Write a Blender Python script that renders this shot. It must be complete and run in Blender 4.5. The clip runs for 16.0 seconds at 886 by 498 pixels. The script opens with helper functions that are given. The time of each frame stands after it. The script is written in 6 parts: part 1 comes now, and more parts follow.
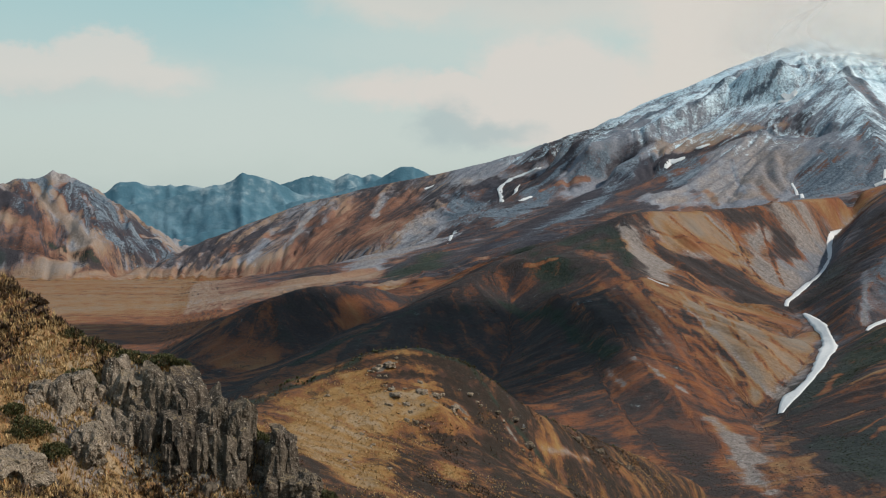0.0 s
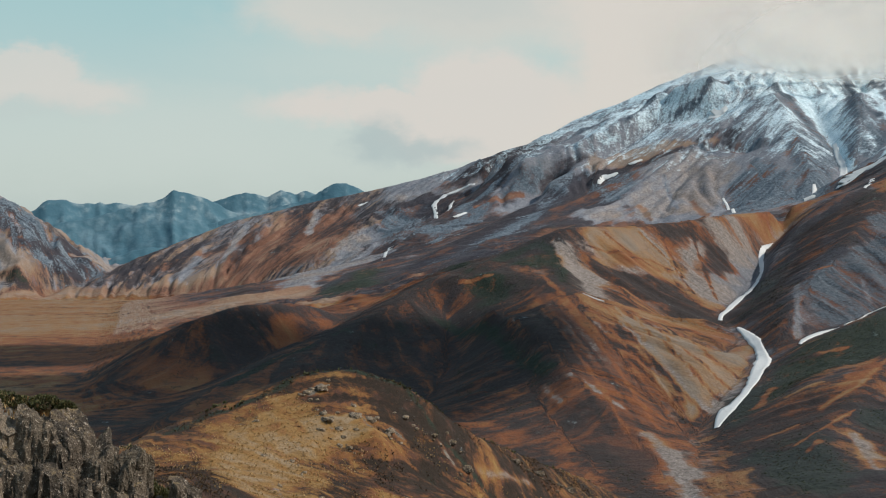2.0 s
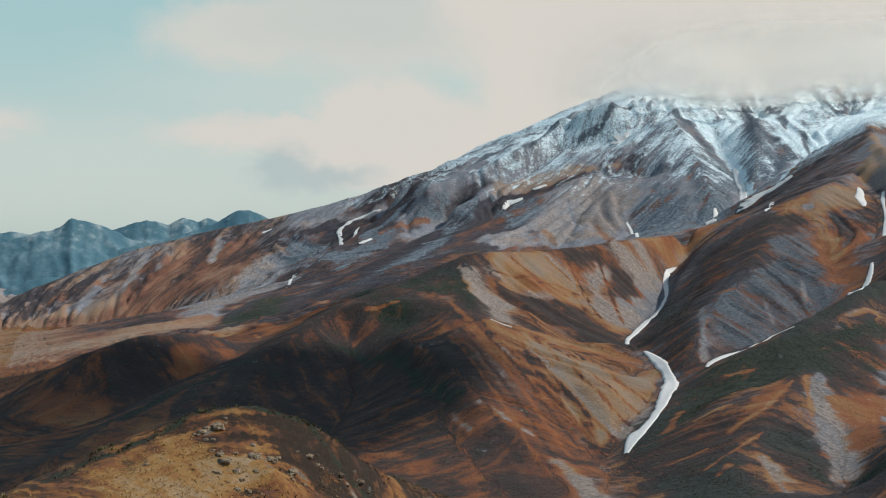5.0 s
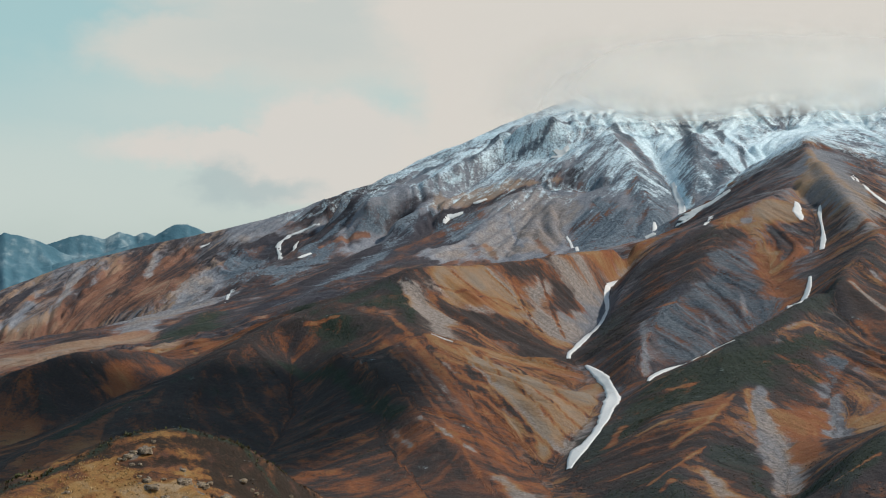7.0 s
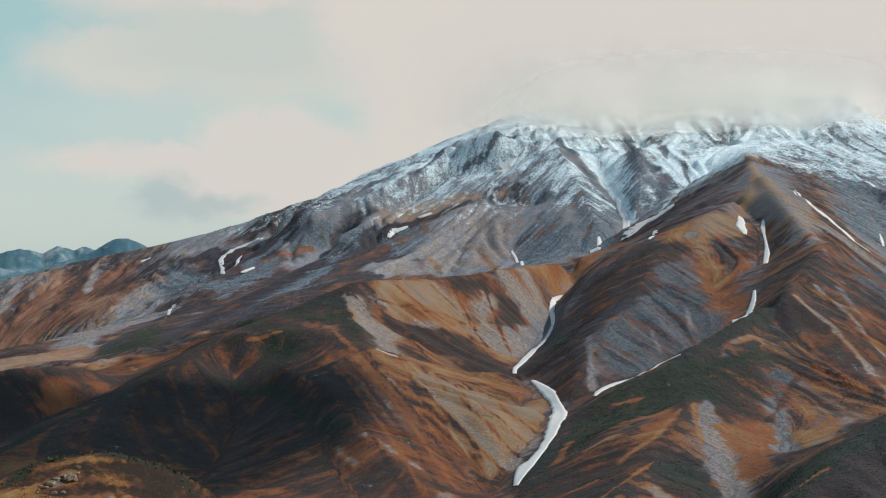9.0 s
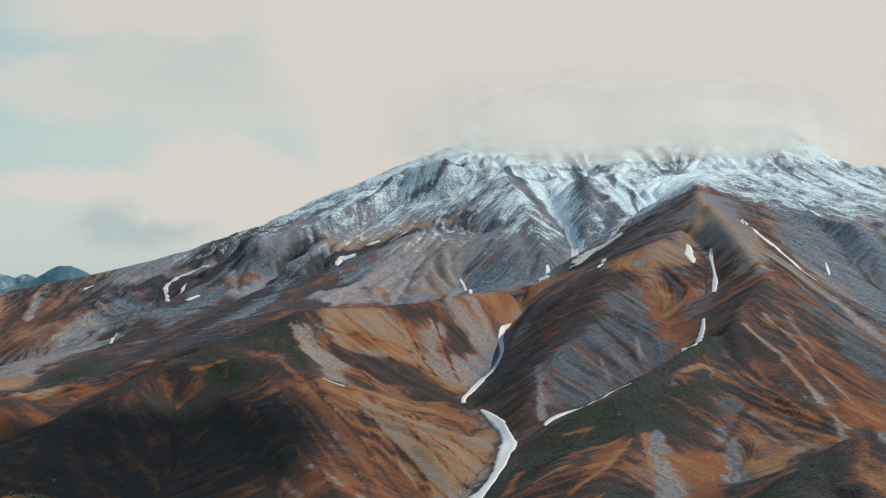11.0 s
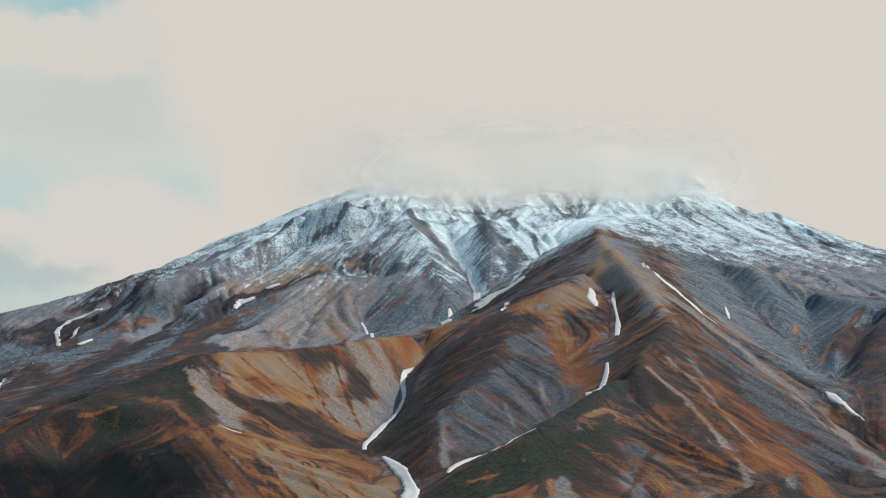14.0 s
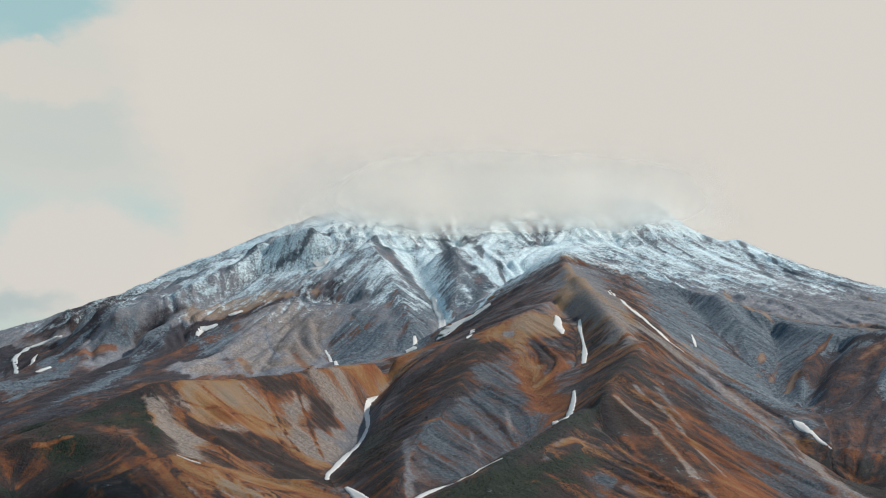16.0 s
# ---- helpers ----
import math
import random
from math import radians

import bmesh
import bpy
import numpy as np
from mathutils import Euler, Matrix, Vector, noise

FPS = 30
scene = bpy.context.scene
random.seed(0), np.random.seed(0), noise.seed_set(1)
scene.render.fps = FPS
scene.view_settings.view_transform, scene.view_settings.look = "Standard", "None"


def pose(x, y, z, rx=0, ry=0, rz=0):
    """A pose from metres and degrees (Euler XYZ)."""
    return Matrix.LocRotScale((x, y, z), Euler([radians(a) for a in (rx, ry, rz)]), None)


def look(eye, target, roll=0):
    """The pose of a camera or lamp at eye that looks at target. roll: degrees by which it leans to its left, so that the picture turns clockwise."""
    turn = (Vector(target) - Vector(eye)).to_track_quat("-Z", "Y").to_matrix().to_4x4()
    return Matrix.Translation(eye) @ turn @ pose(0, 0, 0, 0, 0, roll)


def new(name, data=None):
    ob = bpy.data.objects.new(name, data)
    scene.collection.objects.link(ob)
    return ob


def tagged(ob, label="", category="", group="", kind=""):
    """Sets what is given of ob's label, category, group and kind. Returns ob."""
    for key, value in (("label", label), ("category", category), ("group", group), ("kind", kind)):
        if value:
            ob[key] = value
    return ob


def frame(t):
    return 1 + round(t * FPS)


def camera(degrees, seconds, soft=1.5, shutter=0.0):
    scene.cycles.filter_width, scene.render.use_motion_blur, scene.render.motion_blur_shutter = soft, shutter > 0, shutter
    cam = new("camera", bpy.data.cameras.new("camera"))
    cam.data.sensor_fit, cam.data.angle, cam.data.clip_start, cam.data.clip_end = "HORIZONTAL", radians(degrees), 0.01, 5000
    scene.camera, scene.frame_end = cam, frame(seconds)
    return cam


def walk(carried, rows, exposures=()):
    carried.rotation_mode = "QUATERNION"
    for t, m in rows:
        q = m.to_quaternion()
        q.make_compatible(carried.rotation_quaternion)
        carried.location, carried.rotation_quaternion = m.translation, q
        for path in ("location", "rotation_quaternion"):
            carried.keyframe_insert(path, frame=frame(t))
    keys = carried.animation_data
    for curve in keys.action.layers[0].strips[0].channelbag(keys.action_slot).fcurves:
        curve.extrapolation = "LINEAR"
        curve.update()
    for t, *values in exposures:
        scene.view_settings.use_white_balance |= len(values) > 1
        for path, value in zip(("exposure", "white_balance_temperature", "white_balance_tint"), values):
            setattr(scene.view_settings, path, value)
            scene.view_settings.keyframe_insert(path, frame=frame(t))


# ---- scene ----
def aim(x, y, z, up, right, lean):
    """A camera pose: degrees above the horizon, degrees turned to the right of +y, degrees of roll."""
    return pose(x, y, z, 90 + up, 0, -right) @ pose(0, 0, 0, 0, 0, lean)


cam = camera(39, 16.0, soft=1.15)
PATH = [
    (0.0, aim(0.00, 0.00, 220.00, -2.740, 0.001, 0.046)),
    (0.5, aim(0.07, 3.23, 219.92, -2.547, 0.669, -0.049)),
    (1.0, aim(0.15, 6.49, 219.82, -2.362, 1.410, -0.115)),
    (1.5, aim(0.25, 9.80, 219.71, -2.185, 2.200, -0.144)),
    (2.0, aim(0.35, 13.15, 219.59, -1.990, 2.995, -0.224)),
    (2.5, aim(0.48, 16.56, 219.46, -1.780, 3.839, -0.304)),
    (3.0, aim(0.62, 20.01, 219.33, -1.594, 4.538, -0.378)),
    (3.5, aim(0.80, 23.52, 219.18, -1.391, 5.221, -0.449)),
    (4.0, aim(1.00, 27.09, 219.03, -1.188, 5.904, -0.526)),
    (6.5, aim(2.63, 45.95, 218.17, -0.334, 9.433, -0.698)),
    (7.0, aim(3.10, 49.95, 217.99, -0.188, 10.084, -0.692)),
    (7.5, aim(3.63, 54.03, 217.80, -0.035, 10.766, -0.711)),
    (8.0, aim(4.22, 58.19, 217.61, 0.101, 11.355, -0.694)),
    (8.5, aim(4.88, 62.44, 217.43, 0.259, 12.052, -0.723)),
    (9.0, aim(5.61, 66.79, 217.24, 0.450, 12.635, -0.690)),
    (11.5, aim(10.44, 90.02, 216.34, 2.064, 15.780, -0.589)),
    (12.0, aim(11.67, 94.99, 216.17, 2.382, 16.590, -0.588)),
    (12.5, aim(13.00, 100.07, 216.00, 2.718, 17.360, -0.582)),
    (13.0, aim(14.44, 105.28, 215.85, 3.041, 18.110, -0.616)),
    (13.5, aim(15.98, 110.60, 215.70, 3.352, 18.814, -0.624)),
    (14.0, aim(17.62, 116.05, 215.56, 3.690, 19.564, -0.585)),
    (14.5, aim(19.39, 121.63, 215.43, 3.963, 20.115, -0.599)),
    (15.0, aim(21.27, 127.35, 215.31, 4.304, 20.622, -0.563)),
    (15.5, aim(23.27, 133.19, 215.20, 4.603, 20.947, -0.525)),
    (16.0, aim(25.39, 139.18, 215.10, 4.952, 21.185, -0.517)),
]
walk(cam, PATH)

# ---- node short hand ----
class Graph:
    """Short hand for node trees."""

    def __init__(self, tree):
        self.tree = tree
        tree.nodes.clear()

    def node(self, kind, **inputs):
        n = self.tree.nodes.new(kind)
        for key, value in inputs.items():
            self.plug(n.inputs[int(key[1:]) if key[0] == "i" and key[1:].isdigit() else key.replace("_", " ")], value)
        return n

    def plug(self, socket, value):
        if isinstance(value, bpy.types.NodeSocket):
            self.tree.links.new(value, socket)
        else:
            socket.default_value = value

    def math(self, op, a, b=0.0, clamp=False):
        n = self.node("ShaderNodeMath", i0=a, i1=b)
        n.operation, n.use_clamp = op, clamp
        return n.outputs[0]

    def add(self, *terms):
        total = terms[0]
        for t in terms[1:]:
            total = self.math("ADD", total, t)
        return total

    def scaled(self, a, k, shift=0.0):
        n = self.node("ShaderNodeMath", i0=a, i1=k, i2=shift)
        n.operation = "MULTIPLY_ADD"
        return n.outputs[0]

    def step(self, a, lo, hi):
        n = self.node("ShaderNodeMapRange", i0=a, i1=lo, i2=hi)
        n.interpolation_type = "SMOOTHSTEP"
        return n.outputs[0]

    def mix(self, fac, a, b):
        n = self.tree.nodes.new("ShaderNodeMix")
        n.data_type = "RGBA"
        self.plug(n.inputs[0], fac)
        self.plug(n.inputs[6], a if isinstance(a, bpy.types.NodeSocket) else (*a, 1))
        self.plug(n.inputs[7], b if isinstance(b, bpy.types.NodeSocket) else (*b, 1))
        return n.outputs[2]

    def shade(self, color, amount):
        n = self.node("ShaderNodeVectorMath", i0=color)
        n.operation = "SCALE"
        self.plug(n.inputs["Scale"], amount)
        return n.outputs[0]

    def noise(self, vec, size, detail=4.0, rough=0.55, stretch=None):
        """Noise of that size in metres, spread to about -0.5 to 0.5."""
        m = self.node("ShaderNodeMapping", Vector=vec, Scale=stretch or (1 / size, 1 / size, 1 / size))
        n = self.node("ShaderNodeTexNoise", Vector=m.outputs[0], Scale=1.0, Detail=detail, Roughness=rough)
        return self.scaled(n.outputs[0], 1.7, -0.85)

    def ramp(self, fac, *stops):
        n = self.node("ShaderNodeValToRGB", Fac=fac)
        e = n.color_ramp.elements
        while len(e) < len(stops):
            e.new(0.5)
        for k, (p, c) in enumerate(stops):
            e[k].position, e[k].color = p, (*c, 1)
        return n.outputs[0]


# ---- world and sun ----
SUN_EL, SUN_AZ = radians(42), radians(100)      # azimuth clockwise from +y
world = bpy.data.worlds.new("sky")
scene.world = world
world.use_nodes = True
wg = Graph(world.node_tree)
sky = wg.node("ShaderNodeTexSky")
sky.sky_type, sky.sun_disc = "NISHITA", False
sky.sun_elevation, sky.sun_rotation = SUN_EL, SUN_AZ
way = wg.node("ShaderNodeTexCoord").outputs["Generated"]
wx_, wy_, wz_ = wg.node("ShaderNodeSeparateXYZ", Vector=way).outputs[:3]
az_ = wg.scaled(wg.math("ARCTAN2", wx_, wy_), 57.2958)
el_ = wg.scaled(wg.math("ARCSINE", wz_), 57.2958)
flat_way = wg.node("ShaderNodeCombineXYZ", X=az_, Y=el_).outputs[0]


# clouds: the sky's directions, ruffled at two sizes
ruffle = wg.node("ShaderNodeTexNoise", Vector=wg.node("ShaderNodeMapping", Vector=flat_way, Scale=(0.28, 0.42, 1)).outputs[0], Scale=1.0, Detail=6.0, Roughness=0.62)
ruffled = wg.node("ShaderNodeVectorMath", i0=ruffle.outputs["Color"], i1=(1.6, 1.2, 0), i2=(-0.8, -0.6, 0))
ruffled.operation = "MULTIPLY_ADD"
curls = wg.node("ShaderNodeTexNoise", Vector=wg.node("ShaderNodeMapping", Vector=flat_way, Scale=(0.9, 1.3, 1)).outputs[0], Scale=1.0, Detail=5.0, Roughness=0.6)
curled = wg.node("ShaderNodeVectorMath", i0=curls.outputs["Color"], i1=(1.6, 1.1, 0), i2=(-0.8, -0.55, 0))
curled.operation = "MULTIPLY_ADD"
at_sky = wg.node("ShaderNodeVectorMath", i0=wg.node("ShaderNodeVectorMath", i0=flat_way, i1=ruffled.outputs[0]).outputs[0], i1=curled.outputs[0])
rx_, ry_ = wg.node("ShaderNodeSeparateXYZ", Vector=at_sky.outputs[0]).outputs[:2]


def puff(az, el, wide, high, soft=0.24):
    """One rounded lobe of cloud: 1 inside, fading over its rim. Degrees."""
    a, b = wg.scaled(rx_, 1 / wide, -az / wide), wg.scaled(ry_, 1 / high, -el / high)
    r = wg.math("SQRT", wg.add(wg.math("MULTIPLY", a, a), wg.math("MULTIPLY", b, b)))
    return wg.step(r, 1 + soft, 1 - soft)


def lobes(*shapes):
    total = puff(*shapes[0])
    for shape in shapes[1:]:
        total = wg.math("MAXIMUM", total, puff(*shape))
    return total


def lay(under, mask, amount, tone):
    return wg.mix(wg.math("MULTIPLY", mask, amount), under, tone)


CREAM, PINK, GREY, VEIL = (0.685, 0.648, 0.595), (0.695, 0.648, 0.6), (0.53, 0.58, 0.56), (0.575, 0.645, 0.61)
billow = wg.noise(flat_way, 1, 7, 0.55, (0.17, 0.3, 1))
soft_billow = wg.noise(flat_way, 1, 3, 0.5, (0.07, 0.16, 1))
nishita = wg.node("ShaderNodeVectorMath", i0=sky.outputs[0], i1=(0.1, 0.1, 0.1))
nishita.operation = "MULTIPLY"
air = wg.mix(wg.step(el_, 2.0, 10.0), (0.55, 0.645, 0.62), (0.4, 0.615, 0.61))
air = wg.mix(wg.step(el_, 16.0, 45.0), air, (0.25, 0.4, 0.6))
air = wg.mix(0.8, nishita.outputs[0], air)
# broken cloud all round, thinner overhead
open_sky = wg.add(wg.scaled(billow, 0.9), wg.scaled(soft_billow, 0.6), 0.1, wg.scaled(wg.step(el_, 22.0, 40.0), -0.4), wg.scaled(wg.step(az_, 12.0, 24.0), 0.3), wg.scaled(wg.step(az_, -20.0, -26.0), 0.25))
air = lay(air, wg.step(open_sky, 0.1, 0.8), 0.6, VEIL)
# pale veil low over the range, and under the high bank
air = lay(air, lobes((-2, 3.2, 16, 2.2, 0.7), (3, 6.6, 9, 1.8, 0.7)), 0.65, VEIL)
# the cumulus over the plain
air = lay(air, lobes((-18.5, 5.3, 3.6, 1.0), (-15.2, 5.9, 2.2, 1.2), (-13.2, 5.0, 2.4, 0.7, 0.6)), 0.7, PINK)
air = lay(air, lobes((-17.5, 4.3, 4.0, 0.5, 0.9),), 0.35, GREY)
# the high bank and its grey belly
air = lay(air, lobes((-1.4, 9.0, 4.2, 1.5, 0.4), (4.5, 9.8, 6.5, 2.6, 0.4), (-1.0, 12.2, 3.6, 1.8, 0.6)), 0.85, (0.655, 0.635, 0.585))
air = lay(air, lobes((3.4, 9.4, 4.4, 1.2, 0.8), (5.5, 10.6, 6.5, 1.0, 0.8)), 0.6, GREY)
air = lay(air, lobes((3.2, 12.6, 3.6, 1.3), (7.2, 13.6, 3.6, 1.7), (10.5, 12.9, 4.5, 2.2), (0.0, 12.6, 2.0, 1.4, 0.5)), 0.9, (0.665, 0.635, 0.58))
# the cumulus beside the volcano, with its grey foot
air = lay(air, lobes((4.6, 5.2, 3.4, 1.9), (7.0, 4.2, 2.4, 2.0), (-2.6, 4.5, 2.6, 0.7, 0.7), (0.6, 4.4, 2.2, 0.9), (5.0, 3.2, 4.6, 1.4)), 0.85, PINK)
air = lay(air, lobes((0.1, 2.9, 1.3, 1.0, 0.6), (1.6, 2.5, 2.4, 0.55, 0.7)), 0.85, (0.44, 0.525, 0.525))
# the overcast that hides the summit
cream = wg.add(wg.step(wg.add(rx_, wg.scaled(wg.math("ABSOLUTE", wg.scaled(ry_, 1.0, -6.8)), 0.35), wg.scaled(billow, 3.0)), 7.4, 10.4), wg.scaled(wg.step(az_, 44.0, 70.0), -0.9))
air = lay(air, wg.math("MULTIPLY", cream, wg.step(el_, 40.0, 24.0)), 0.97, CREAM)
air = wg.mix(wg.step(el_, -0.5, -4.0), air, (0.2, 0.19, 0.17))
w_bg = wg.node("ShaderNodeBackground", Color=air, Strength=1.0)
wg.node("ShaderNodeOutputWorld", Surface=w_bg.outputs[0])
sun = new("sun", bpy.data.lights.new("sun", "SUN"))
sun.data.energy, sun.data.angle, sun.data.color = 4.0, radians(1.6), (1.0, 0.95, 0.88)
sun_way = Vector((math.sin(SUN_AZ) * math.cos(SUN_EL), math.cos(SUN_AZ) * math.cos(SUN_EL), math.sin(SUN_EL)))
sun.matrix_world = look(sun_way * 2000, (0, 0, 0))


# ---- terrain: ridge and valley lines, in metres ----
SKELETON = []


def crest(landform, *places):
    SKELETON.append((landform, list(places)))


def valley(*places):
    SKELETON.append(("", list(places)))


crest("low_hill", (-336, 1530, 14), (-276, 1588, 56), (-223, 1619, 81), (-184, 1665, 90), (-141, 1689, 92), (-96, 1712, 87), (-43, 1773, 64))  # scar_hill
valley((-34, 1733, 69), (-63, 1661, 57), (-132, 1584, 37), (-189, 1464, 17), (-226, 1293, 5), (-249, 1207, 9))  # scar_foot
crest("dark_hill", (210, 1817, 164), (174, 1780, 148), (90, 1715, 129), (50, 1676, 110), (12, 1625, 88), (-59, 1551, 62), (-124, 1484, 42), (-166, 1387, 28), (-196, 1290, 18), (-221, 1202, 12))  # dark_crest
crest("dark_hill", (106, 1724, 129), (148, 1629, 99), (148, 1506, 77), (160, 1380, 48), (156, 1245, 25), (162, 1088, 10), (175, 944, -1), (181, 832, -2), (181, 736, -4))  # dark_rib
valley((87, 1652, 82), (101, 1527, 51), (85, 1425, 29), (45, 1302, 10), (-13, 1201, 4), (-69, 1055, 1))  # dark_gully
crest("orange_ridge", (210, 1817, 164), (268, 1830, 187), (306, 1855, 189), (385, 1911, 188), (448, 1959, 191), (554, 2026, 202), (657, 2152, 206), (772, 2294, 221), (833, 2357, 228))  # spur
crest("orange_ridge", (268, 1830, 185), (261, 1759, 153), (244, 1629, 121))  # spur_edge
crest("orange_ridge", (385, 1911, 187), (421, 1840, 133), (441, 1751, 90), (455, 1683, 70))  # spur_rib
crest("orange_ridge", (104, 1684, 131), (193, 1666, 130), (238, 1589, 115), (275, 1531, 101), (328, 1519, 83), (379, 1505, 60), (401, 1435, 45))  # spur_low
valley((270, 1768, 144), (269, 1624, 109), (331, 1601, 86), (397, 1635, 65))  # bowl
crest("orange_ridge", (238, 1589, 115), (255, 1420, 76), (269, 1300, 40), (285, 1189, 12), (285, 1103, 2))  # face_rib
crest("orange_ridge", (139, 1529, 106), (183, 1360, 69), (207, 1210, 42), (230, 1108, 16), (236, 1021, 4), (232, 931, -3))  # face_rib_low
valley((967, 2734, 209), (717, 2216, 154), (665, 2121, 146), (635, 2052, 123), (580, 1910, 95), (511, 1772, 76), (462, 1676, 67), (453, 1547, 56), (434, 1426, 49), (422, 1355, 44), (382, 1281, 34), (346, 1217, 24), (314, 1160, 8), (274, 1022, 4), (248, 902, 4), (216, 771, 0))  # stream
valley((431, 1352, 46), (463, 1365, 64), (495, 1408, 68), (536, 1436, 75), (586, 1472, 81), (660, 1540, 95), (748, 1608, 129), (789, 1650, 149), (825, 1705, 166), (958, 1925, 209), (1066, 2150, 270), (1108, 2350, 303))  # side_stream
crest("grey_ridge", (1128, 2340, 336), (976, 2191, 294), (871, 2128, 259), (782, 2088, 239), (707, 2051, 199), (638, 1978, 150), (565, 1811, 107), (495, 1683, 78))  # mid_left
crest("grey_ridge", (871, 2128, 259), (762, 1914, 203), (652, 1752, 156), (556, 1603, 119), (488, 1476, 87), (441, 1382, 56))  # mid_front
crest("grey_ridge", (976, 2191, 294), (875, 2018, 230), (816, 1825, 168), (768, 1659, 137))  # mid_right
crest("grey_ridge", (1128, 2340, 336), (1265, 2548, 390), (1371, 2772, 432))  # mid_top
crest("green_ridge", (308, 1131, 14), (361, 1224, 30), (417, 1310, 49), (453, 1321, 66), (506, 1341, 87), (566, 1373, 105), (634, 1433, 125), (691, 1474, 139), (753, 1523, 157), (812, 1572, 177), (863, 1636, 195), (947, 1739, 226), (1011, 1818, 248))  # near_left
crest("green_ridge", (993, 1828, 237), (1028, 1773, 198), (1062, 1705, 160), (1085, 1642, 125), (1103, 1565, 81), (1114, 1479, 39), (1126, 1360, -8))  # near_right
crest("green_ridge", (993, 1828, 237), (1083, 2084, 296), (1186, 2366, 364), (1273, 2599, 410), (1395, 2869, 473))  # near_up
crest("green_ridge", (691, 1474, 138), (610, 1365, 99), (545, 1282, 78), (466, 1170, 55), (400, 1073, 36), (346, 983, 27))  # near_rib_a
crest("green_ridge", (777, 1555, 144), (699, 1435, 111), (653, 1321, 83), (609, 1216, 56), (558, 1103, 33))  # near_rib_b
crest("green_ridge", (842, 1612, 170), (826, 1483, 131), (817, 1370, 91), (811, 1275, 57), (801, 1194, 32))  # near_rib_c
valley((698, 1437, 124), (595, 1293, 81), (518, 1146, 45), (463, 1011, 20), (421, 916, 7))  # near_gully_a
valley((910, 1610, 169), (922, 1495, 107), (924, 1394, 59), (915, 1298, 23))  # near_gully_b
crest("green_ridge", (629, 956, 107), (559, 951, 93), (517, 937, 78), (475, 912, 65), (427, 865, 48))  # knoll
valley((1193, 2262, 336), (1194, 2138, 282), (1176, 2023, 234), (1147, 1900, 154), (1157, 1821, 111), (1170, 1737, 74), (1185, 1650, 32), (1197, 1547, -17))  # behind_right
crest("blue_wall", (1547, 2906, 441), (1626, 2694, 374), (1641, 2509, 332), (1651, 2322, 277), (1630, 2152, 255), (1638, 2019, 258), (1666, 1864, 239))  # wall_crest
crest("blue_wall", (1565, 2707, 370), (1471, 2417, 279), (1381, 2179, 203), (1333, 2031, 143))  # wall_rib_a
crest("blue_wall", (1638, 2593, 366), (1549, 2356, 272), (1465, 2172, 191), (1378, 1987, 124))  # wall_rib_b
crest("blue_wall", (1635, 2198, 256), (1478, 2053, 181), (1357, 1928, 116))  # wall_rib_c
crest("blue_wall", (1635, 2072, 256), (1472, 1958, 182), (1344, 1851, 110))  # wall_rib_d
valley((1610, 2658, 345), (1487, 2337, 248), (1401, 2118, 171))  # wall_val_a
valley((1652, 2383, 260), (1508, 2179, 196), (1402, 1995, 133))  # wall_val_b
valley((1647, 2140, 239), (1475, 2017, 161), (1372, 1917, 112))  # wall_val_c
valley((223, 2286, 107), (362, 2472, 137), (533, 2646, 143), (739, 2700, 160), (814, 2627, 177))  # behind_spur
crest("volcano", (372, 4221, 369), (222, 4253, 329), (31, 4299, 284))  # cone_left
crest("volcano", (1469, 4101, 767), (1473, 4105, 767))  # cone_top
crest("flank", (31, 4299, 284), (-27, 4310, 273), (-242, 4323, 230), (-358, 4315, 200), (-473, 4294, 175), (-601, 4237, 124), (-721, 4155, 75), (-834, 4061, 27), (-888, 3976, -9), (-1020, 3857, -69))  # flank
crest("flank", (-242, 4323, 230), (-269, 4141, 155), (-330, 3964, 86), (-389, 3845, 20))  # flank_rib_a
crest("flank", (-27, 4310, 273), (-81, 4099, 174), (-165, 3895, 106), (-226, 3739, 43))  # flank_rib_b
crest("flank", (-473, 4294, 175), (-483, 4049, 83), (-548, 3855, 2))  # flank_rib_c
valley((-1020, 3794, -78), (-779, 3790, -70), (-521, 3785, -52), (-310, 3719, -34), (-135, 3552, 16), (24, 3347, 74), (73, 3497, 102), (182, 3795, 174))  # flank_foot
crest("apron", (503, 4047, 353), (387, 3980, 305), (269, 3821, 238), (105, 3518, 152), (-6, 3197, 80), (-59, 2946, 72), (-107, 2813, 48), (-140, 2709, 24))  # apron
crest("apron", (1076, 3433, 352), (980, 3534, 372), (840, 3549, 363), (728, 3545, 316), (595, 3510, 252), (450, 3370, 205), (306, 3134, 154), (204, 2891, 120), (136, 2594, 100))  # apron_low
valley((525, 3683, 245), (335, 3434, 182), (165, 3144, 121), (46, 2846, 72), (-28, 2593, 38))  # apron_gap
crest("volcano", (1039, 3841, 627), (876, 3938, 573), (801, 3989, 528), (651, 4042, 444))  # cone_ridge_a
crest("volcano", (1194, 3708, 558), (1003, 3760, 476), (855, 3849, 459), (747, 3784, 384), (602, 3669, 335), (487, 3586, 289))  # cone_ridge_b
valley((123, 2342, 77), (243, 2486, 114), (448, 2864, 147), (692, 2970, 166), (825, 2967, 185))  # apron_foot
valley((-145, 2589, 27), (-25, 2293, 49), (61, 2045, 88), (-37, 1842, 53))  # low_dip
crest("volcano", (1171, 3684, 554), (1170, 3523, 466), (1143, 3326, 375), (1111, 3149, 294), (1077, 3035, 235))  # cone_rib
